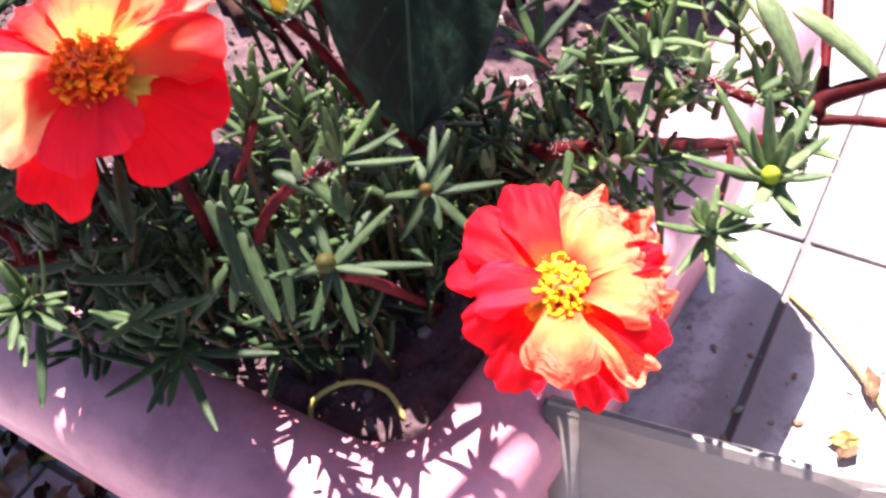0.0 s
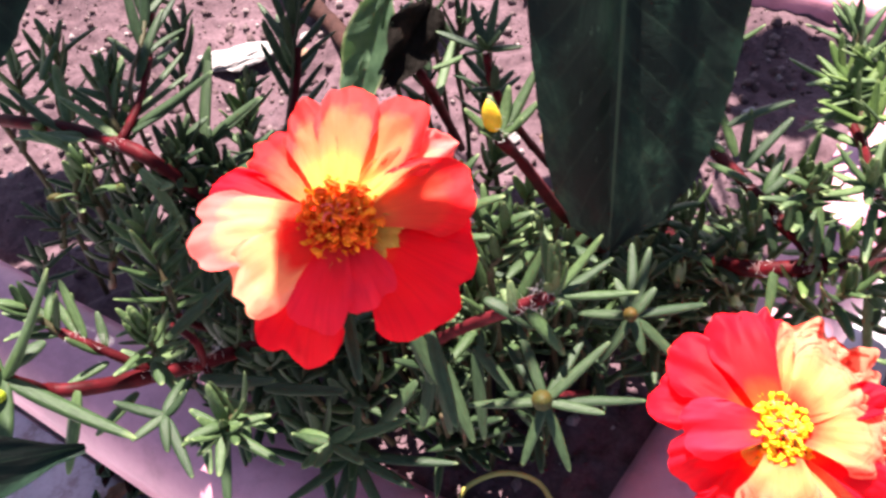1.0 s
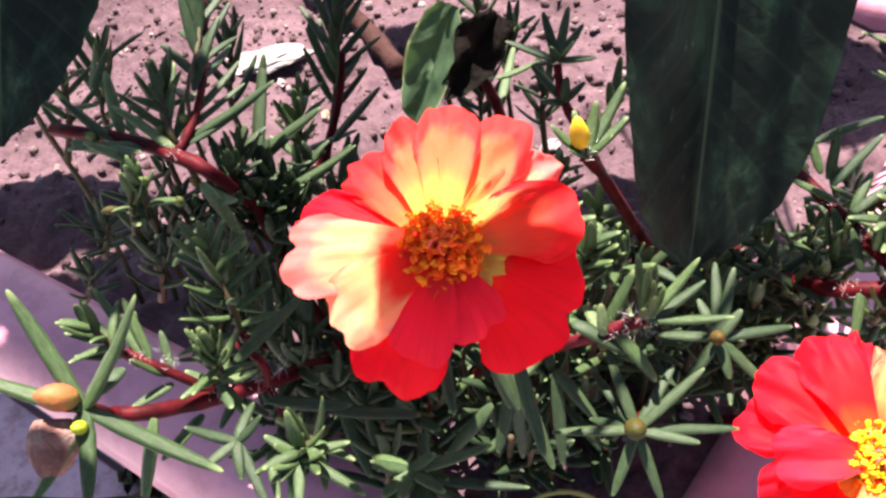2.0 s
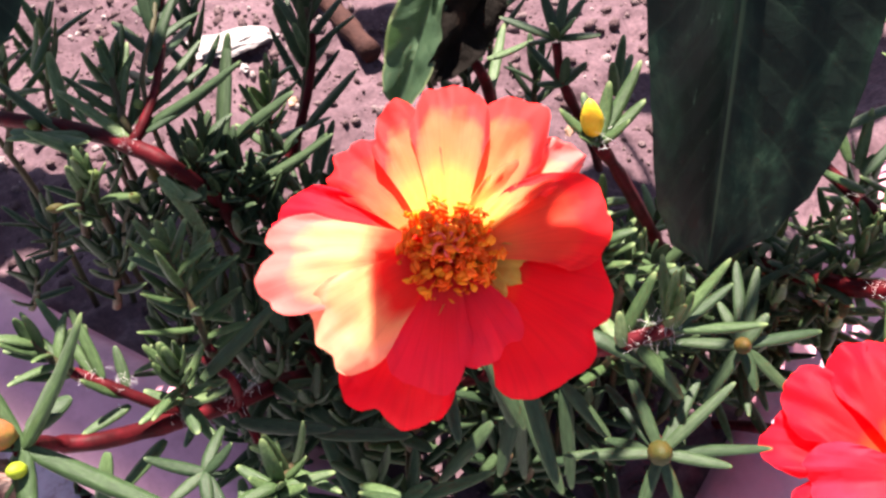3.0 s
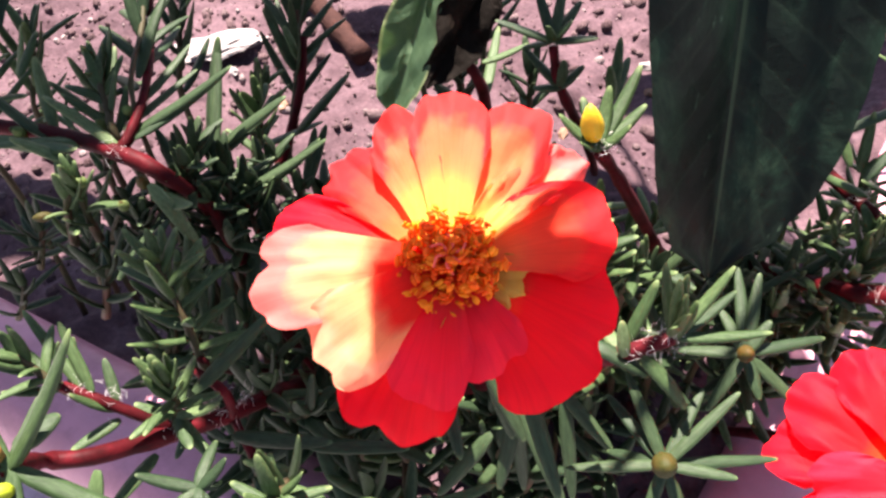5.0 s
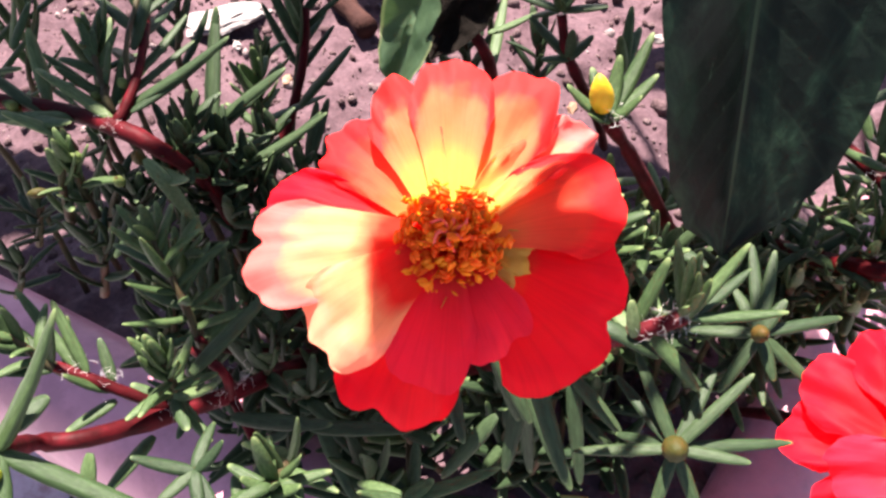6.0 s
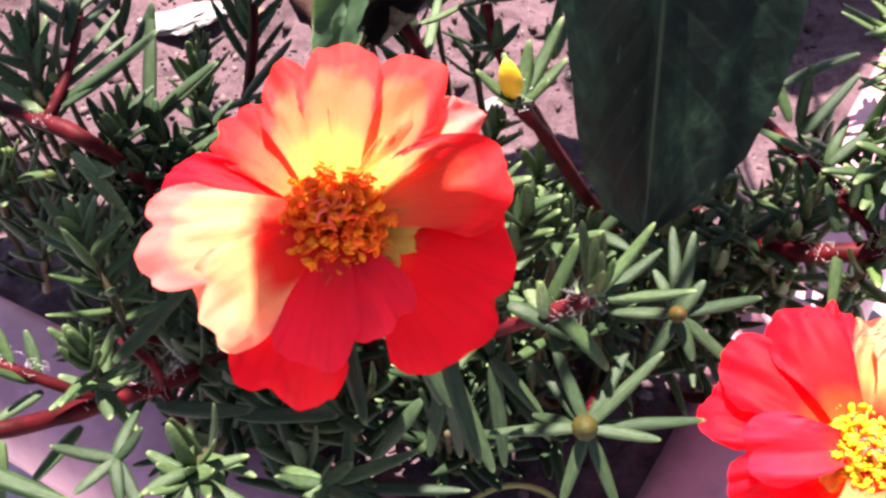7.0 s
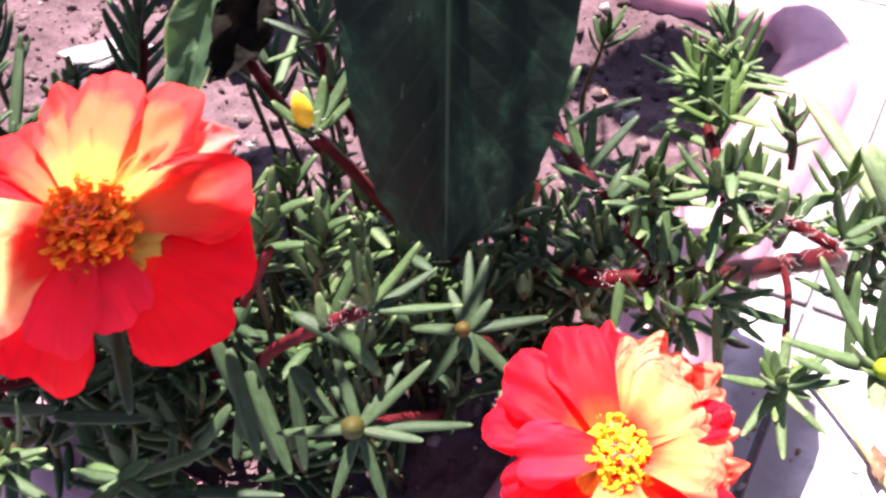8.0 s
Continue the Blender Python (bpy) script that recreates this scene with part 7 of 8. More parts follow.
sprig("left", (-0.1088, 0.0737, 0.2519), (-0.1037, 0.0743, 0.2681), 9, 0.0090, 50, "pale", 0.0020, 0.15, 0.0009)
sprig("left", (-0.1019, 0.0894, 0.2521), (-0.1002, 0.0909, 0.2663), 9, 0.0090, 50, "green", 0.0020, 0.15, 0.0009)
sprig("left", (-0.0885, 0.0818, 0.2395), (-0.0841, 0.0885, 0.2581), 13, 0.0120, 50, "dark", 0.0020, 0.15, 0.0009)
sprig("left", (-0.0787, 0.0859, 0.2365), (-0.0750, 0.0890, 0.2521), 12, 0.0120, 50, "dark", 0.0020, 0.15, 0.0009)
sprig("left", (-0.0722, 0.0993, 0.2412), (-0.0668, 0.1050, 0.2590), 14, 0.0100, 50, "green", 0.0020, 0.15, 0.0009)
sprig("left", (-0.0941, 0.0464, 0.2230), (-0.0849, 0.0565, 0.2575), 15, 0.0120, 50, "green", 0.0020, 0.15, 0.0009)
sprig("left", (-0.1352, 0.0982, 0.2200), (-0.1290, 0.0990, 0.2337), 11, 0.0140, 50, "dark", 0.0020, 0.15, 0.0009)
sprig("left", (-0.1196, 0.0927, 0.2156), (-0.1172, 0.0930, 0.2289), 11, 0.0140, 50, "dark", 0.0020, 0.15, 0.0009)
sprig("left", (-0.1040, 0.0869, 0.2240), (-0.1009, 0.0856, 0.2359), 10, 0.0140, 50, "dark", 0.0020, 0.15, 0.0009)
sprig("left", (-0.1382, 0.0823, 0.2198), (-0.1307, 0.0819, 0.2325), 9, 0.0120, 50, "dark", 0.0020, 0.15, 0.0009)
sprig("left", (-0.0892, 0.0618, 0.2163), (-0.0844, 0.0581, 0.2393), 11, 0.0140, 50, "dark", 0.0020, 0.15, 0.0009)
sprig("left", (-0.0784, 0.0604, 0.2153), (-0.0759, 0.0599, 0.2344), 11, 0.0150, 50, "dark", 0.0020, 0.15, 0.0009)
sprig("left", (-0.0696, 0.0478, 0.2180), (-0.0687, 0.0475, 0.2373), 11, 0.0150, 50, "dark", 0.0020, 0.15, 0.0009)
sprig("left", (-0.1097, 0.0888, 0.2320), (-0.0997, 0.0871, 0.2502), 11, 0.0120, 50, "dark", 0.0020, 0.15, 0.0009)
bud("left", (-0.1141, 0.0884, 0.2732), (-0.3, -0.3, 0.9), 0.0034, 0.0029, MAT_BUD_GREEN, "small pale green bud", 1.00)
bud("left", (-0.0966, 0.0875, 0.2727), (-0.3, -0.3, 0.9), 0.0034, 0.0029, MAT_BUD_GREEN, "small pale green bud", 1.00)
bud("left", (-0.0921, 0.0687, 0.2663), (-0.3, -0.3, 0.9), 0.0034, 0.0029, MAT_BUD_GREEN, "small pale green bud", 1.00)
bud("left", (-0.0903, 0.0882, 0.2747), (-0.3, -0.3, 0.9), 0.0034, 0.0029, MAT_BUD_GREEN, "small pale green bud", 1.00)
bud("left", (-0.1006, 0.0750, 0.2687), (-0.3, -0.3, 0.9), 0.0034, 0.0029, MAT_BUD_GREEN, "small pale green bud", 1.00)
sprig("right", (-0.0086, 0.0647, 0.1646), (-0.0053, 0.0622, 0.1871), 11, 0.0126, 59, "pale", 0.0021, 0.10, 0.0007)
sprig("edge", (0.0581, 0.1041, 0.1649), (0.0627, 0.1067, 0.1911), 10, 0.0128, 59, "green", 0.0021, 0.10, 0.0007)
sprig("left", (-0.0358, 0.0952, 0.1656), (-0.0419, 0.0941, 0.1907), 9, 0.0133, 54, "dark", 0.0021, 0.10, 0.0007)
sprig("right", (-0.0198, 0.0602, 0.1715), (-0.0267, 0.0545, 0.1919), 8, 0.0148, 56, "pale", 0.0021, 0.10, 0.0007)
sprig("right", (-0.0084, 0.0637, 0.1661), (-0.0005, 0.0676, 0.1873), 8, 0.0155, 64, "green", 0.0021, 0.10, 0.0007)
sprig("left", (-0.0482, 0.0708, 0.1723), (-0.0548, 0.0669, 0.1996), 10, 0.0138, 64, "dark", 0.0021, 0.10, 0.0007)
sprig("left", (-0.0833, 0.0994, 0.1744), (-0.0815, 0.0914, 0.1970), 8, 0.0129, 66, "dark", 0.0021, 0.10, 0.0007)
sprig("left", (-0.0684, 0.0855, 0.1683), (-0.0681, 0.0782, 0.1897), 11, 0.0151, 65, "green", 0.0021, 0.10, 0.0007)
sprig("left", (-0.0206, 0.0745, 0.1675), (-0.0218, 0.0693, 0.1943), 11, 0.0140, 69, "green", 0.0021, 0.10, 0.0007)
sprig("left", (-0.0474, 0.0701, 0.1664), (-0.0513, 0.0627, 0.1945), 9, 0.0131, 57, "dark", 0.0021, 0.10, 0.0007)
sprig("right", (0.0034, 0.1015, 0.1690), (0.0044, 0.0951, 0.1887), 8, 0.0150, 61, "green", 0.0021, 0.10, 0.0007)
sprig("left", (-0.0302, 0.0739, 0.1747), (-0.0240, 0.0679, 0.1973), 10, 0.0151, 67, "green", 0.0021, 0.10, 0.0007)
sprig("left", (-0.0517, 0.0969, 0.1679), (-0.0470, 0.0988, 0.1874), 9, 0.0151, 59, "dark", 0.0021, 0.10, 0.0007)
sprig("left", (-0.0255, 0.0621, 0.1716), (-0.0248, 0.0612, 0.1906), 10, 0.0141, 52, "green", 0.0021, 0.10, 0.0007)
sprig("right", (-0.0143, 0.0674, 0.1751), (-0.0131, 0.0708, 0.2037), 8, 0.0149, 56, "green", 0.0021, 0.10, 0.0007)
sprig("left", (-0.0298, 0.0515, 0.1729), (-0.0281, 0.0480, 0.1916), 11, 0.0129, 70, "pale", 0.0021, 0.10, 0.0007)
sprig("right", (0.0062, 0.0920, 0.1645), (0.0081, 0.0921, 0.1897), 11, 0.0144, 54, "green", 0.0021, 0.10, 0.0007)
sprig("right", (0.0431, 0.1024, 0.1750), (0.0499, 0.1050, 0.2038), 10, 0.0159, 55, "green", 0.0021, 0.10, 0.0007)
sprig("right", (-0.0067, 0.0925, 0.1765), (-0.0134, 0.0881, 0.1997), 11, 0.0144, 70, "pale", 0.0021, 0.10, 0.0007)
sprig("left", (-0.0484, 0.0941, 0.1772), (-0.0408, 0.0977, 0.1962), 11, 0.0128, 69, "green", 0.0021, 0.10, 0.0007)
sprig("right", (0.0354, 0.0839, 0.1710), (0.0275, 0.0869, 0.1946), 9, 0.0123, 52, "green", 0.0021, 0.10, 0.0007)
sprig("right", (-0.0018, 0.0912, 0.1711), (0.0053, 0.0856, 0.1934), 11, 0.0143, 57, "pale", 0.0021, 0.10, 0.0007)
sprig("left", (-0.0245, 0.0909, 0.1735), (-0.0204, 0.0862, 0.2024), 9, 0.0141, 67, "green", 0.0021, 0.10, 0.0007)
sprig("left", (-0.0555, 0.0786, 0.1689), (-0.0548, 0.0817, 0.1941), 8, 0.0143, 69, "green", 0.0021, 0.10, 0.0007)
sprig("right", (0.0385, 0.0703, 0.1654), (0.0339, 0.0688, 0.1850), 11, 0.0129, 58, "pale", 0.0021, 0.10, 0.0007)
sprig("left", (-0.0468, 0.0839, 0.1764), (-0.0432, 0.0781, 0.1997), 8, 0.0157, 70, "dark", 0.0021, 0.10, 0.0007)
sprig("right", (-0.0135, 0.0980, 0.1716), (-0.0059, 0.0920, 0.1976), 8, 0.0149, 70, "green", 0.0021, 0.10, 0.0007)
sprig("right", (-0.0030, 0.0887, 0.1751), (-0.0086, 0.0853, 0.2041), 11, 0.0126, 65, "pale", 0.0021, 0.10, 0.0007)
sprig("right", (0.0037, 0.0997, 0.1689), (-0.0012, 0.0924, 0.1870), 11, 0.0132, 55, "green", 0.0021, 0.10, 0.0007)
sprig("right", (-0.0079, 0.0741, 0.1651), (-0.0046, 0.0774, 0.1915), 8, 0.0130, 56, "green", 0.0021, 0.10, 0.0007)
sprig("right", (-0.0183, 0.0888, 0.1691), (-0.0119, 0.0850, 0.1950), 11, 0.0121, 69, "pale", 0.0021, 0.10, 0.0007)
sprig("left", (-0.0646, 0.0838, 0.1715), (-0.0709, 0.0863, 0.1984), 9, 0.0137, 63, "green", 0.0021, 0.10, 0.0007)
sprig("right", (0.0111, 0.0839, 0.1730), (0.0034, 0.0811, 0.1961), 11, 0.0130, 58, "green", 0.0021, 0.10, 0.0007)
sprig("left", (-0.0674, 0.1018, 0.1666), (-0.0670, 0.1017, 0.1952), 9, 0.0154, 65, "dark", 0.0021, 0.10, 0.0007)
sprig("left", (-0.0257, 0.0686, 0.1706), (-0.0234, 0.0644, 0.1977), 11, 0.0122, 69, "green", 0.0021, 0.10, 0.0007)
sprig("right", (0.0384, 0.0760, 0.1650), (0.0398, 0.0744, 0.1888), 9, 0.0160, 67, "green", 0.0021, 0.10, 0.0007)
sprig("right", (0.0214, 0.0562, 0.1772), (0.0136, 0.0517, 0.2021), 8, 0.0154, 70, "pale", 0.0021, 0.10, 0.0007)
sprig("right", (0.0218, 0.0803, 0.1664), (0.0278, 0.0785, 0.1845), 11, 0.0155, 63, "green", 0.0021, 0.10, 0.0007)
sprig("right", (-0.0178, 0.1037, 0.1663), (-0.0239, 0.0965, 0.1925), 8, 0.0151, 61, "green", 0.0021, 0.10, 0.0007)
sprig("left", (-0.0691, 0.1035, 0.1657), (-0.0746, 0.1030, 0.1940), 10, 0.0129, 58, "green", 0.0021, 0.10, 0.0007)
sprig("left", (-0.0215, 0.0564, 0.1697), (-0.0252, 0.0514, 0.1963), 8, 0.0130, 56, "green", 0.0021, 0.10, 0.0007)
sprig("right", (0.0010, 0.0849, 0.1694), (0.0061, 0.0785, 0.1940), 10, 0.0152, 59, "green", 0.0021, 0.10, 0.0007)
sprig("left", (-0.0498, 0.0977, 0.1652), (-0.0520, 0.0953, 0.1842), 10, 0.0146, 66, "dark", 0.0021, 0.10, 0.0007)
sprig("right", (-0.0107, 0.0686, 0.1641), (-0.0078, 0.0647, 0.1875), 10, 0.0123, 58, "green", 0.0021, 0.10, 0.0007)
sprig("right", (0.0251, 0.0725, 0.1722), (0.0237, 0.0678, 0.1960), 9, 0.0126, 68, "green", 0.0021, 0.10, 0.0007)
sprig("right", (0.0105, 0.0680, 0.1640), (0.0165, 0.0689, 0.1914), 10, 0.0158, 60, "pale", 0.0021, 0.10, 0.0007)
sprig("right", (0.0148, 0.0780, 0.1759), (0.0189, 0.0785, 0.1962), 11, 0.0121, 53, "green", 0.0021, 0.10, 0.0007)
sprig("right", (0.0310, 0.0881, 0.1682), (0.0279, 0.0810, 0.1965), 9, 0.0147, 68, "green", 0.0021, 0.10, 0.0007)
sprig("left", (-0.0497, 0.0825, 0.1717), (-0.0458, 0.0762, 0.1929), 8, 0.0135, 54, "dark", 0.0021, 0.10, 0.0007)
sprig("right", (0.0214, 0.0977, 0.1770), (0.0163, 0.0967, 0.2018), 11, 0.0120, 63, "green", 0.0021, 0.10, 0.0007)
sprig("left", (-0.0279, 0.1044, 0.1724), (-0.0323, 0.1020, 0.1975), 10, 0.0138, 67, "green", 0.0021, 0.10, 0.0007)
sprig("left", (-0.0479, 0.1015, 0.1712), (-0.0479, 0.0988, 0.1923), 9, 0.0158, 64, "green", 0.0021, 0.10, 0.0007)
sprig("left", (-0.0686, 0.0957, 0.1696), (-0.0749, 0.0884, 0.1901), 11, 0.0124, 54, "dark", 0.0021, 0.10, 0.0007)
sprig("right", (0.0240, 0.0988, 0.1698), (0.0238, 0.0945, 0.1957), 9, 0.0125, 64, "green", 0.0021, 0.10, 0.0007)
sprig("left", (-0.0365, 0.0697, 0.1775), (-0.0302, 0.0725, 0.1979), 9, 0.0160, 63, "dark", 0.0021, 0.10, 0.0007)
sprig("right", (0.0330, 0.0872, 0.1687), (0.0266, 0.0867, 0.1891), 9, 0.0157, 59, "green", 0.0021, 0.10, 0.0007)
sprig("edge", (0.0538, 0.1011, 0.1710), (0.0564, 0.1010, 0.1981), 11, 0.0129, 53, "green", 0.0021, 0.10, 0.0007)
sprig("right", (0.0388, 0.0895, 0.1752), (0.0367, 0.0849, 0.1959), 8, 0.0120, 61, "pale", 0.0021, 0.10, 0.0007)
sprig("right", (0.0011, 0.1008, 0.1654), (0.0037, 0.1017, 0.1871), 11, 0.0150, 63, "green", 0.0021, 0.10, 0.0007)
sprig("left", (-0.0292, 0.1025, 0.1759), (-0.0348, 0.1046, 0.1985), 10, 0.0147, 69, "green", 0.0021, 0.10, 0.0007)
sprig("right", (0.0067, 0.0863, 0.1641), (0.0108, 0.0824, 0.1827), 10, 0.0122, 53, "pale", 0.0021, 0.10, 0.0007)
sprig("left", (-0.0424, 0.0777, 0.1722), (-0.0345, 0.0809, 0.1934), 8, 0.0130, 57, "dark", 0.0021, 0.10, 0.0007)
sprig("left", (-0.0587, 0.0752, 0.1674), (-0.0526, 0.0674, 0.1943), 8, 0.0156, 57, "dark", 0.0021, 0.10, 0.0007)
sprig("right", (0.0132, 0.0655, 0.1668), (0.0189, 0.0584, 0.1946), 11, 0.0158, 52, "pale", 0.0021, 0.10, 0.0007)
sprig("left", (-0.0614, 0.0739, 0.1699), (-0.0636, 0.0743, 0.1967), 10, 0.0160, 62, "dark", 0.0021, 0.10, 0.0007)
sprig("right", (0.0188, 0.0888, 0.1682), (0.0129, 0.0826, 0.1944), 11, 0.0141, 70, "green", 0.0021, 0.10, 0.0007)
sprig("left", (-0.0798, 0.0958, 0.1651), (-0.0852, 0.0943, 0.1890), 11, 0.0151, 65, "dark", 0.0021, 0.10, 0.0007)
sprig("left", (-0.0211, 0.0662, 0.1709), (-0.0232, 0.0690, 0.1954), 11, 0.0141, 63, "green", 0.0021, 0.10, 0.0007)
sprig("right", (0.0090, 0.0815, 0.1718), (0.0134, 0.0795, 0.1989), 11, 0.0155, 56, "green", 0.0021, 0.10, 0.0007)
sprig("right", (0.0121, 0.0763, 0.1698), (0.0153, 0.0761, 0.1885), 9, 0.0121, 66, "pale", 0.0021, 0.10, 0.0007)
sprig("right", (-0.0043, 0.0684, 0.1668), (-0.0010, 0.0709, 0.1854), 8, 0.0128, 70, "green", 0.0021, 0.10, 0.0007)
sprig("right", (0.0119, 0.0917, 0.1641), (0.0197, 0.0848, 0.1830), 11, 0.0128, 64, "green", 0.0021, 0.10, 0.0007)
sprig("right", (0.0295, 0.1023, 0.1741), (0.0339, 0.1026, 0.1970), 9, 0.0144, 62, "pale", 0.0021, 0.10, 0.0007)
sprig("left", (-0.0680, 0.0977, 0.1699), (-0.0668, 0.1007, 0.1999), 11, 0.0131, 53, "dark", 0.0021, 0.10, 0.0007)
sprig("right", (-0.0039, 0.0922, 0.1642), (-0.0095, 0.0921, 0.1891), 8, 0.0137, 53, "green", 0.0021, 0.10, 0.0007)
sprig("left", (-0.0334, 0.0791, 0.1746), (-0.0340, 0.0739, 0.1986), 9, 0.0155, 70, "green", 0.0021, 0.10, 0.0007)
sprig("right", (0.0166, 0.0745, 0.1759), (0.0227, 0.0708, 0.2004), 10, 0.0128, 64, "green", 0.0021, 0.10, 0.0007)
sprig("left", (-0.0280, 0.0717, 0.1767), (-0.0234, 0.0679, 0.2023), 10, 0.0146, 69, "green", 0.0021, 0.10, 0.0007)
sprig("left", (-0.1027, 0.1048, 0.1714), (-0.1075, 0.0998, 0.1955), 11, 0.0148, 62, "dark", 0.0021, 0.10, 0.0007)
sprig("right", (0.0027, 0.1049, 0.1717), (0.0052, 0.0980, 0.1937), 11, 0.0153, 56, "green", 0.0021, 0.10, 0.0007)
sprig("right", (0.0034, 0.0790, 0.1656), (0.0021, 0.0733, 0.1925), 11, 0.0137, 54, "green", 0.0021, 0.10, 0.0007)
sprig("right", (0.0477, 0.0889, 0.1751), (0.0498, 0.0856, 0.2011), 9, 0.0135, 68, "pale", 0.0021, 0.10, 0.0007)
sprig("left", (-0.0433, 0.0951, 0.1648), (-0.0475, 0.0907, 0.1931), 11, 0.0149, 67, "dark", 0.0021, 0.10, 0.0007)
sprig("right", (-0.0175, 0.0765, 0.1645), (-0.0189, 0.0713, 0.1828), 8, 0.0153, 60, "green", 0.0021, 0.10, 0.0007)
sprig("right", (-0.0107, 0.0735, 0.1729), (-0.0127, 0.0706, 0.2026), 9, 0.0147, 60, "pale", 0.0021, 0.10, 0.0007)
hairs("right", [(0.0019, 0.0146, 0.2706), (-0.0007, 0.0147, 0.2693), (0.0036, 0.0145, 0.2719)], 5)
hairs("left", [(-0.0925, 0.0793, 0.2712), (-0.0755, 0.0291, 0.2466), (-0.0838, 0.0243, 0.2516), (-0.0968, 0.0290, 0.2618), (-0.0724, 0.0329, 0.2445), (-0.0930, 0.0280, 0.2584)], 6)
hairs("edge", [(0.0976, 0.0436, 0.2283), (0.0719, 0.0304, 0.2689), (0.0765, 0.0281, 0.2684), (0.0607, 0.0279, 0.2530), (0.0520, 0.0307, 0.2498), (0.0790, 0.0258, 0.2679), (0.0820, 0.0237, 0.2674), (0.0852, 0.0217, 0.2658), (0.0881, 0.0191, 0.2649), (0.0575, 0.0397, 0.2539), (0.0543, 0.0497, 0.2545), (0.0714, 0.0310, 0.2455), (0.0513, 0.0665, 0.2519)], 7)
hairs("back", [(-0.0014, 0.0437, 0.2870)], 8)


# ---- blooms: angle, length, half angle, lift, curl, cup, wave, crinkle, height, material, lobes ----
# the camera's right direction, used as sideways axis of both blooms
CAM_RIGHT = (0.988, -0.126, -0.092)
flower("left", (-0.0294, 0.0113, 0.3023), (0.03, -0.42, 0.90), CAM_RIGHT, [
    (90, 0.0230, 20, 9, -12, 0.06, 0.02, 0.05, 0.0026, MAT_PETAL_SUNLIT, ((0.75, 0.06, 0.22), (-0.9, 0.05, 0.25))),
    (66, 0.0236, 22, 6, -8, 0.04, 0.04, 0.05, 0.0016, MAT_PETAL_SUNLIT, ((0.62, 0.10, 0.16), (-0.75, 0.06, 0.2))),
    (46, 0.0202, 18, 14, -30, 0.10, 0.08, 0.20, 0.0020, MAT_PETAL_SUNLIT, ((0.3, 0.08, 0.2), (-0.4, 0.05, 0.2))),
    (45, 0.0228, 17, 2, -6, 0.06, 0.05, 0.10, 0.0004, MAT_PETAL_SUNLIT_PALE, ((0.2, 0.06, 0.2),)),
    (20, 0.0218, 30, 7, -12, 0.03, 0.03, 0.05, 0.0024, MAT_PETAL_SUNLIT_ORANGE, ((0.9, 0.20, 0.40), (-0.15, 0.03, 0.25))),
    (-2, 0.0208, 26, 0, -10, 0.05, 0.05, 0.05, 0.0008, MAT_PETAL, ((0.2, 0.03, 0.2),)),
    (-31, 0.0230, 40, 3, -14, 0.03, 0.04, 0.04, 0.0014, MAT_PETAL, ((0.10, 0.10, 0.12), (-0.45, 0.04, 0.2), (-0.95, -0.10, 0.25))),
    (-99, 0.0180, 26, 9, -12, 0.03, 0.02, 0.04, 0.0030, MAT_PETAL_ROSE, ((-0.1, 0.05, 0.2), (0.8, 0.08, 0.3))),
    (-66, 0.0150, 27, 10, -12, 0.03, 0.02, 0.04, 0.0024, MAT_PETAL_ROSE, ((0.3, 0.06, 0.2),)),
    (-113, 0.0242, 28, -3, -16, 0.05, 0.07, 0.08, 0.0006, MAT_PETAL, ((-0.10, 0.09, 0.16), (0.5, 0.03, 0.2))),
    (-142, 0.0206, 25, 11, -20, 0.05, 0.04, 0.05, 0.0034, MAT_PETAL_SUNLIT_TIP, ((0.2, 0.05, 0.2),)),
    (-175, 0.0252, 22, 5, -12, 0.04, 0.04, 0.05, 0.0022, MAT_PETAL_SUNLIT_PALE, ((-0.25, 0.08, 0.13), (0.5, 0.03, 0.2))),
    (164, 0.0240, 15, 4, -10, 0.06, 0.04, 0.05, 0.0010, MAT_PETAL, ((-0.6, 0.05, 0.2), (0.7, 0.05, 0.2))),
    (134, 0.0212, 20, 6, -12, 0.05, 0.03, 0.05, 0.0012, MAT_PETAL_SUNLIT_ORANGE, ((0.5, 0.08, 0.2), (-0.6, 0.05, 0.2))),
    (112, 0.0216, 18, 8, -10, 0.06, 0.05, 0.06, 0.0020, MAT_PETAL_SUNLIT, ((0.6, 0.08, 0.25),)),
], ((-12, 0.0088, 26), (-48, 0.0078, 30), (-80, 0.0080, 28), (-114, 0.0084, 26), (-148, 0.0082, 22), (56, 0.0100, 10)), 0.0066, [(-0.0300, 0.0120, 0.2960), (-0.030, 0.022, 0.280), (-0.036, 0.042, 0.230), (-0.048, 0.058, 0.168)], 3, "open red-orange bloom with a mound of stamens coloured orange as in shade")
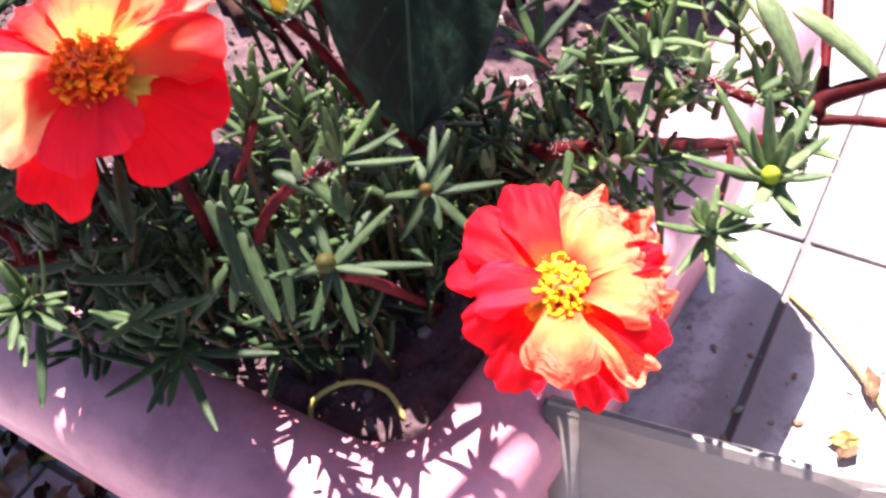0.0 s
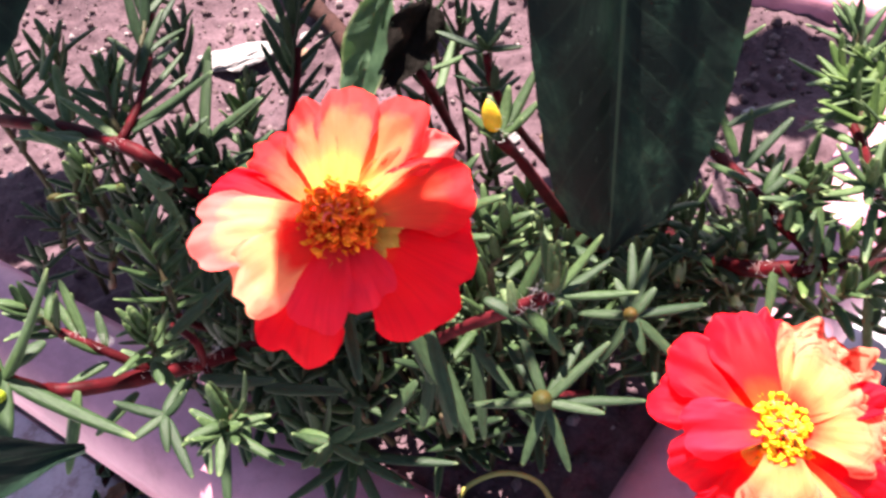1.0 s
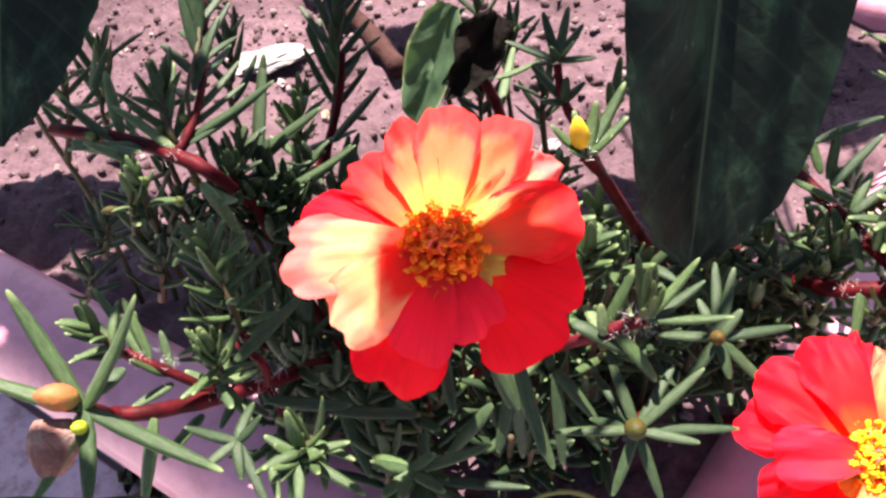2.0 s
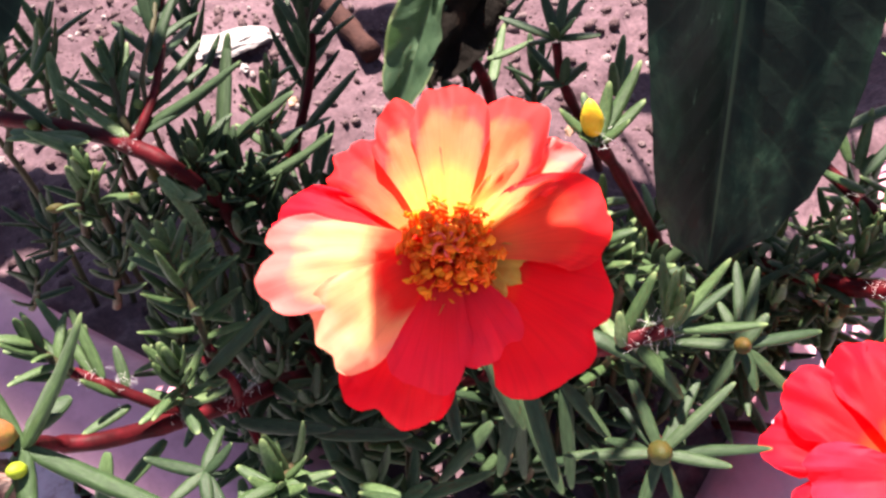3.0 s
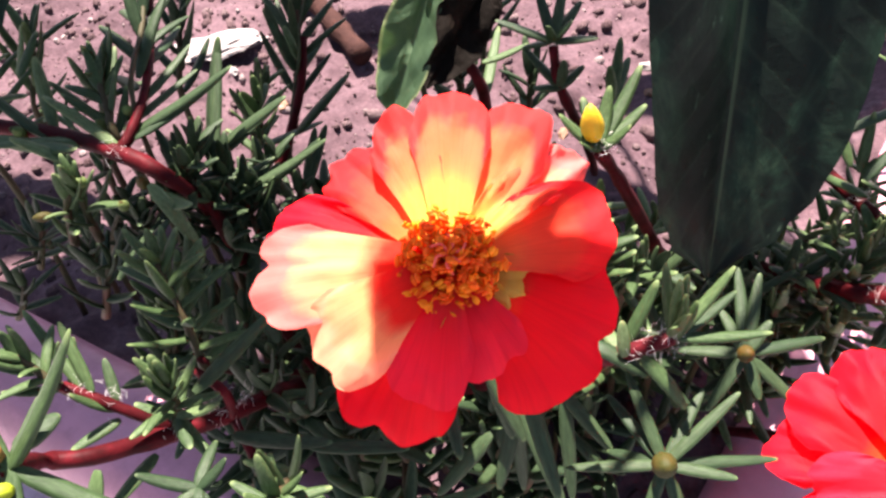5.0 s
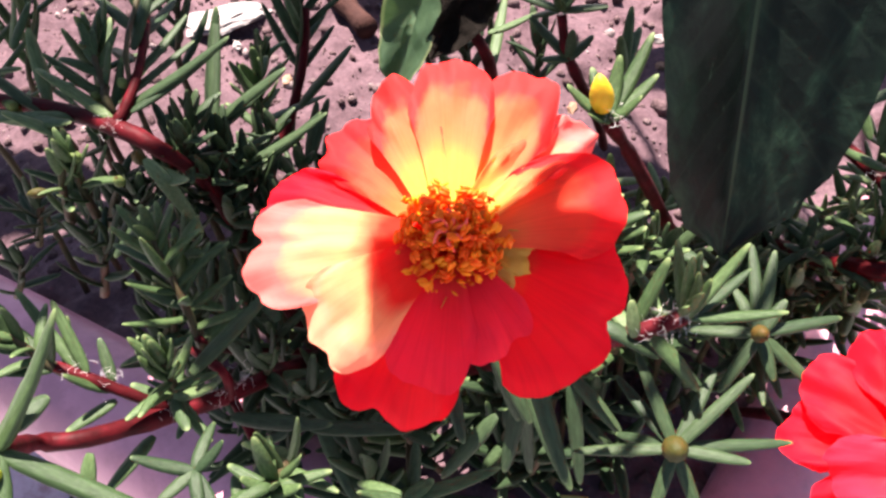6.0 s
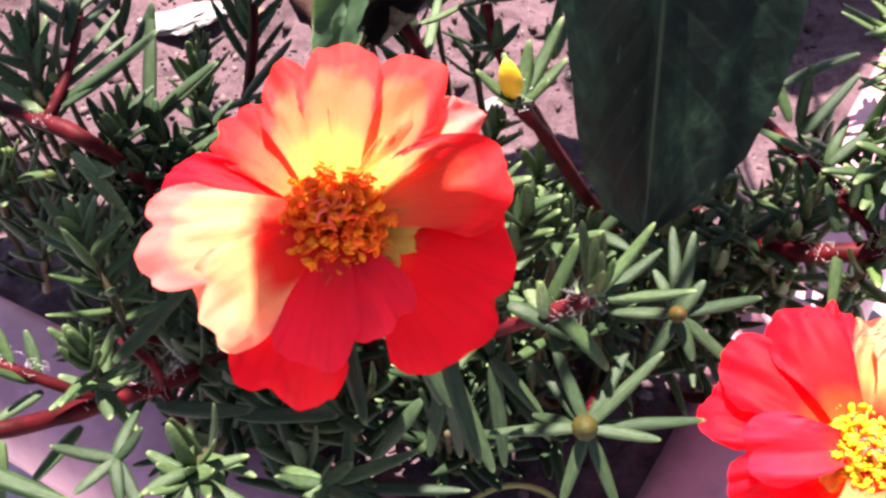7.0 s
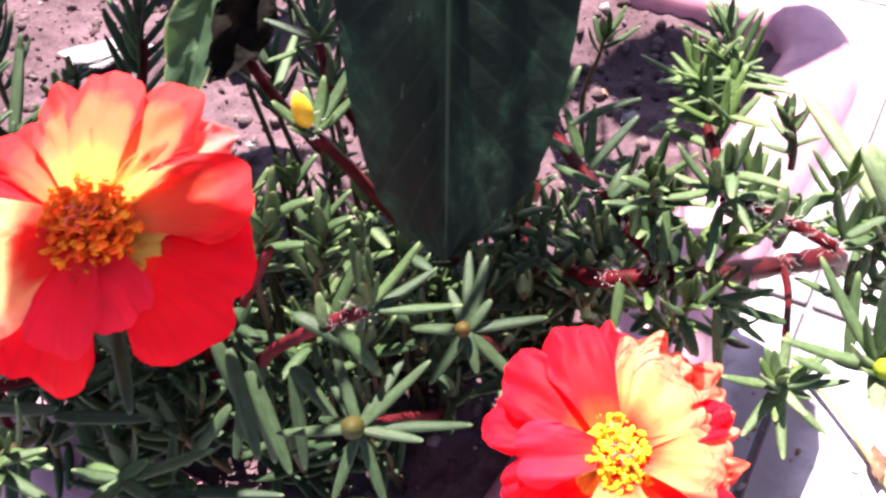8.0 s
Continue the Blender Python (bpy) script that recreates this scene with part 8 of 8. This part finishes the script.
flower("right", (0.0440, -0.0052, 0.2440), (0.02, -0.38, 0.92), CAM_RIGHT, [
    (90, 0.0256, 18, -2, -8, 0.06, 0.06, 0.08, 0.0004, MAT_PETAL, ((0.2, 0.08, 0.15), (-0.4, 0.05, 0.2))),
    (110, 0.0248, 22, 8, -16, 0.08, 0.05, 0.06, 0.0022, MAT_PETAL, ((-0.3, 0.04, 0.2), (0.8, 0.06, 0.2))),
    (138, 0.0256, 22, 3, -16, 0.08, 0.05, 0.06, 0.0012, MAT_PETAL, ((0.6, 0.08, 0.25), (-0.8, 0.08, 0.25))),
    (160, 0.0256, 20, -4, -14, 0.08, 0.06, 0.08, 0.0002, MAT_PETAL, ((-0.4, 0.08, 0.3), (0.7, 0.05, 0.2))),
    (180, 0.0182, 28, 24, -38, 0.16, 0.08, 0.10, 0.0030, MAT_PETAL_ROSE, ((0.1, 0.05, 0.2),)),
    (202, 0.0214, 24, -2, -16, 0.10, 0.08, 0.10, 0.0008, MAT_PETAL, ((0.4, 0.06, 0.2),)),
    (238, 0.0238, 22, 0, -20, 0.10, 0.10, 0.14, 0.0010, MAT_PETAL, ((0.5, 0.10, 0.2), (-0.3, 0.05, 0.15))),
    (266, 0.0194, 34, 16, -28, 0.08, 0.10, 0.10, 0.0028, MAT_PETAL_SUNLIT_CREAM, ((-0.4, 0.10, 0.22), (0.45, 0.06, 0.2))),
    (292, 0.0256, 22, -4, -12, 0.06, 0.12, 0.16, 0.0002, MAT_PETAL, ((0.0, 0.12, 0.18), (-0.5, 0.08, 0.15))),
    (313, 0.0244, 17, 3, -16, 0.08, 0.10, 0.14, 0.0012, MAT_PETAL_SUNLIT_CREAM, ((0.1, 0.08, 0.2),)),
    (330, 0.0230, 16, 6, -16, 0.12, 0.06, 0.06, 0.0020, MAT_PETAL, ()),
    (353, 0.0212, 29, 18, -32, 0.14, 0.06, 0.08, 0.0034, MAT_PETAL_SUNLIT_CREAM, ((0.2, 0.04, 0.2), (-0.5, 0.04, 0.15))),
    (344, 0.0228, 20, -2, -10, 0.10, 0.12, 0.18, 0.0004, MAT_PETAL_SUNLIT_CREAM, ((0.0, 0.10, 0.2),)),
    (4, 0.0228, 20, -3, -8, 0.10, 0.12, 0.18, 0.0006, MAT_PETAL_SUNLIT_CREAM, ((0.0, 0.08, 0.2),)),
    (21, 0.0232, 20, -2, -8, 0.10, 0.10, 0.16, 0.0004, MAT_PETAL_SUNLIT_CREAM, ((0.2, 0.06, 0.2),)),
    (20, 0.0216, 13, 8, -10, 0.14, 0.03, 0.08, 0.0016, MAT_PETAL, ()),
    (46, 0.0216, 33, 18, -32, 0.12, 0.06, 0.08, 0.0036, MAT_PETAL_SUNLIT_CREAM, ((-0.6, 0.08, 0.2), (0.3, 0.05, 0.2))),
    (48, 0.0236, 22, 2, -8, 0.08, 0.12, 0.20, 0.0008, MAT_PETAL_SUNLIT_CREAM, ((0.0, 0.10, 0.15), (0.6, 0.08, 0.15))),
    (70, 0.0236, 20, 6, -10, 0.08, 0.08, 0.10, 0.0014, MAT_PETAL_SUNLIT_CREAM, ((0.2, 0.06, 0.2), (-0.6, 0.06, 0.2))),
], ((-140, 0.0075, 24), (-95, 0.0075, 24), (-30, 0.0080, 18), (20, 0.0080, 14)), 0.0066, [(0.0445, -0.0032, 0.2385), (0.046, 0.008, 0.222), (0.042, 0.030, 0.196), (0.036, 0.048, 0.168)], 5, "ruffled red bloom, its sunlit petals coloured cream-orange, with yellow stamens", MAT_STAMEN_YELLOW, MAT_FILAMENT_PALE)


# ---- broad-leaved plants ----
def build_broad_plants():
    base = Vector((0.070, 0.215, 0.165))
    ob = thing("broad_leaf_plant", base, "taller plant with large dark green hanging leaves", "plant", "broad-leaved plants")
    bm = bmesh.new()
    tube(bm, [(0, 0, -0.006), (0.004, -0.012, 0.10), (0.006, -0.035, 0.21), (0.0, -0.075, 0.30)], [0.0042, 0.0026], 9)
    part("stem", bm, MAT_TWIG, ob)
    bm = bmesh.new()
    tube(bm, [(0.004, -0.060, 0.27), (-0.010, -0.095, 0.262), (-0.027, -0.120, 0.228), (-0.0355, -0.1305, 0.194)], [0.0018, 0.0014], 7)
    part("leaf_stalk", bm, MAT_BROAD, ob)
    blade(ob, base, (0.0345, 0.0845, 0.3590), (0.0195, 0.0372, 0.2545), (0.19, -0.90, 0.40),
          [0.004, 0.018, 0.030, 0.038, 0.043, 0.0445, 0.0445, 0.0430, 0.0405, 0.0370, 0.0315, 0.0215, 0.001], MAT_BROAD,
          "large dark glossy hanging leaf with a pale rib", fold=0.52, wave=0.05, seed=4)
    # upper leaves of the crown: unseen, added to cast shade on the planting
    wide = [0.004, 0.020, 0.034, 0.041, 0.043, 0.042, 0.038, 0.030, 0.018, 0.001]
    top = Vector((0.070, 0.140, 0.465))
    rows = []
    for k, y in enumerate((0.128, 0.167, 0.210, 0.252)):
        if k:
            rows.append(((0.055 - 0.02 * (k == 1), y + 0.006, 0.462 + 0.004 * k), (-0.010, y - 0.003, 0.452), 0.55 if k == 1 else 0.92))
        y += (0.012, 0.037, 0.008, 0.004)[k]
        rows.append(((-0.004 - 0.024 * (k == 0), y + 0.002, 0.472 + 0.003 * k), (-0.082 - 0.012 * (k == 0), y + 0.004, 0.462), 1.05 if k else 0.9))
    rows.append(((0.128, 0.296, 0.470), (0.206, 0.318, 0.462), 0.85))
    rows.append(((0.040, 0.308, 0.472), (0.104, 0.326, 0.468), 0.6))
    rows.append(((-0.052, 0.388, 0.472), (0.008, 0.362, 0.468), 0.75))
    rows.append(((0.092, 0.330, 0.474), (0.168, 0.312, 0.468), 1.0))
    rows.append(((0.094, 0.296, 0.468), (0.150, 0.288, 0.464), 0.8))
    rows.append(((0.066, 0.206, 0.470), (0.125, 0.200, 0.462), 0.85))
    rows.append(((-0.018, 0.300, 0.466), (-0.058, 0.286, 0.460), 0.62))
    rows.append(((0.056, 0.150, 0.468), (0.006, 0.143, 0.458), 0.92))
    for k, (b0, t0, size) in enumerate(rows):
        blade(ob, base, b0, t0, (0.1, 0.1, 1), [w * size for w in wide], MAT_BROAD, "dark green glossy leaf", fold=0.15, wave=0.08, seed=k * 7)
        bm = bmesh.new()
        p0, p1 = top - base, Vector(b0) - base
        tube(bm, [p0, p0.lerp(p1, 0.5) + Vector((0, 0, 0.012)), p1], [0.0017, 0.0011], 7)
        part("leaf_stalk", bm, MAT_BROAD, ob)
    # unseen blunt leaf, added to shade the stamens and lower petals
    blunt = [0.042, 0.046, 0.047, 0.047, 0.045, 0.038, 0.028, 0.015, 0.001]
    blade(ob, base, (-0.0165, 0.0690, 0.443), (-0.0155, -0.0360, 0.440), (0.0, 0.1, 1), blunt, MAT_BROAD, "dark green glossy leaf", fold=0.1, wave=0.05, seed=3)
    bm = bmesh.new()
    tube(bm, [top - base, Vector((-0.035, -0.095, 0.300)), Vector((-0.0165, 0.0690, 0.443)) - base], [0.0017, 0.0012], 7)
    part("leaf_stalk", bm, MAT_BROAD, ob)
    # small curled leaf with a withered dark margin
    bm = bmesh.new()
    tube(bm, [(0.006, -0.035, 0.21), (-0.04, -0.07, 0.165), (-0.0945, -0.1110, 0.123)], [0.0016, 0.0011], 7)
    part("leaf_stalk", bm, MAT_BROAD, ob)
    blade(ob, base, (-0.0230, 0.1047, 0.284), (-0.0362, 0.0907, 0.2600), (-0.35, -0.75, 0.62),
          [0.0055, 0.0100, 0.0118, 0.0124, 0.0126, 0.0124, 0.0112, 0.0080, 0.001], MAT_BROAD_YOUNG, "small curled green leaf", fold=0.62, wave=0.20, seed=9)
    blade(ob, base, (-0.012, 0.1015, 0.2815), (-0.0275, 0.0886, 0.268), (0.35, -0.75, 0.55),
          [0.006, 0.0115, 0.0145, 0.0125, 0.0085, 0.0055, 0.001], MAT_BLACKENED, "blackened withered half of a leaf", name="withered_leaf", fold=0.5, wave=0.55, seed=2)
    base2 = Vector((-0.240, 0.190, 0.165))
    ob2 = thing("broad_leaf_plant", base2, "taller plant with dark green leaves at the planter's edge", "plant", "broad-leaved plants")
    bm = bmesh.new()
    tube(bm, [(0, 0, -0.006), (0.01, -0.02, 0.10), (0.04, -0.08, 0.20), (0.1412, -0.0905, 0.1893)], [0.004, 0.0022], 9)
    part("stem", bm, MAT_TWIG, ob2)
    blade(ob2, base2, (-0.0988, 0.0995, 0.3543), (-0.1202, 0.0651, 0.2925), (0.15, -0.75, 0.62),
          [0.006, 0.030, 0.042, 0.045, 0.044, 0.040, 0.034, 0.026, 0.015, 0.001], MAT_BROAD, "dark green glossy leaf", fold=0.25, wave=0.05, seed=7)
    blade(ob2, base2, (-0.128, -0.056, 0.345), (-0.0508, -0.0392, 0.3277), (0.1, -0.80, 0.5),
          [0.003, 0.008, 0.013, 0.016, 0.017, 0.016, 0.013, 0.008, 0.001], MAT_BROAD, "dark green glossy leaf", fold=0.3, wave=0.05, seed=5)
    # more unseen leaves, added to keep the planter's left part in shade
    for b0, t0 in [((-0.172, 0.060, 0.456), (-0.060, 0.040, 0.452))] + [((-0.078, 0.114, 0.452), (-0.024, 0.108, 0.452))] + [((-0.205, y, 0.441), (-0.112, y, 0.443)) for y in (0.150, 0.192, 0.234)] + [((-0.178, y + 0.004, 0.444), (-0.076, y - 0.004, 0.450)) for y in (0.128, 0.170, 0.212, 0.254)] + [((-0.248, y + 0.004, 0.434), (-0.142, y, 0.436)) for y in (0.150, 0.194, 0.238, 0.282)]:
        blade(ob2, base2, b0, t0, (0.05, 0.1, 1), [w * 0.95 for w in wide], MAT_BROAD, "dark green glossy leaf", fold=0.2, wave=0.08, seed=b0[1] * 30)
        bm = bmesh.new()
        p0, p1 = Vector((0.04, -0.08, 0.20)), Vector(b0) - base2
        tube(bm, [p0, p0.lerp(p1, 0.5) + Vector((0, 0, 0.015)), p1], [0.0017, 0.0011], 7)
        part("leaf_stalk", bm, MAT_BROAD, ob2)
    bm = bmesh.new()
    tube(bm, [(0.04, -0.08, 0.20), (0.08, -0.14, 0.20), (0.112, -0.246, 0.180)], [0.0018, 0.0013], 7)
    part("leaf_stalk", bm, MAT_BROAD, ob2)


build_broad_plants()


def build_debris():
    """Dry leaf bits and grit on the paving."""
    r = random.Random(8)
    spots = ((0.180, 0.055), (0.194, 0.062), (0.205, 0.044), (0.170, 0.050), (-0.205, 0.128), (-0.185, 0.112), (-0.222, 0.122), (-0.195, 0.135), (-0.170, 0.100), (0.215, 0.100), (0.245, 0.060))
    for k, (x, y) in enumerate(spots):
        ob = new("dead_leaf", blade_mesh("dead_leaf", r.uniform(0.012, 0.024), [0.001, 0.006, 0.009, 0.006, 0.001], MAT_STRAW if k % 3 == 1 else MAT_DEBRIS, fold=0.5, wave=0.4, seed=r.random() * 9))
        ob.matrix_basis = Matrix.Translation((x, y, 0.004)) @ pose(0, 0, 0, r.uniform(-12, 12), r.uniform(-8, 8), r.uniform(0, 360))
        tagged(ob, "dry straw-coloured leaf scrap on the paving" if k % 3 == 1 else "dry brown leaf scrap lying on the paving", "dead leaf", "dry leaf scraps")
    for k in range(20):
        ob = new("dead_leaf", blade_mesh("dead_leaf", r.uniform(0.008, 0.022), [0.001, 0.006, 0.009, 0.006, 0.001], (MAT_DEBRIS, MAT_TWIG, MAT_BROAD_YOUNG, MAT_BROAD, MAT_TWIG)[k % 5], fold=0.5, wave=0.4, seed=r.random() * 9))
        w = r.uniform(-0.03, 0.09)
        ob.matrix_basis = Matrix.Translation((-0.20 + w, 0.125 - w * 0.75 + r.gauss(0, 0.018), 0.0045)) @ pose(0, 0, 0, r.uniform(-14, 14), r.uniform(-10, 10), r.uniform(0, 360))
        tagged(ob, "dry curled leaf scrap in the litter beside the planter", "dead leaf", "leaf litter")
    for k in range(46):
        x, y = (r.gauss(0.185, 0.03), r.gauss(0.085, 0.03)) if k % 3 else (r.gauss(-0.20, 0.025), r.gauss(0.12, 0.012))
        s = 0.0015 + 0.0035 * r.random() ** 3
        rock("pebble", (x, y, s * 0.3), (s * 1.4, s, s * 0.8), MAT_PEBBLE if k % 4 else MAT_DEBRIS, "small pale grit stone on the paving", "pebble", r.uniform(0, 360), k, 1)["group"] = "grit on the paving"


build_debris()


def build_soil_stones():
    r = random.Random(12)
    for k, (u, v) in enumerate(((0.196, 0.118), (0.223, 0.160), (0.206, 0.166), (0.215, 0.150), (0.100, 0.140), (0.104, 0.136), (0.070, 0.185), (0.148, 0.118), (0.232, 0.128), (0.090, 0.150), (0.078, 0.200), (0.060, 0.195), (0.040, 0.205), (0.022, 0.190), (0.050, 0.165), (0.160, 0.190), (0.180, 0.175))):
        p = pot_place(u, v)
        s = r.uniform(0.0035, 0.0065)
        rock("pebble", (p.x, p.y, soil_height(p) + s * 0.12), (s * 1.5, s, s * 0.7), MAT_STONE if k % 3 else MAT_DEBRIS, "small pale pebble lying on the soil" if k % 3 else "small brown pebble lying on the soil", "pebble", r.uniform(0, 360), k + 50, 2)["group"] = "pebbles on the soil"


build_soil_stones()
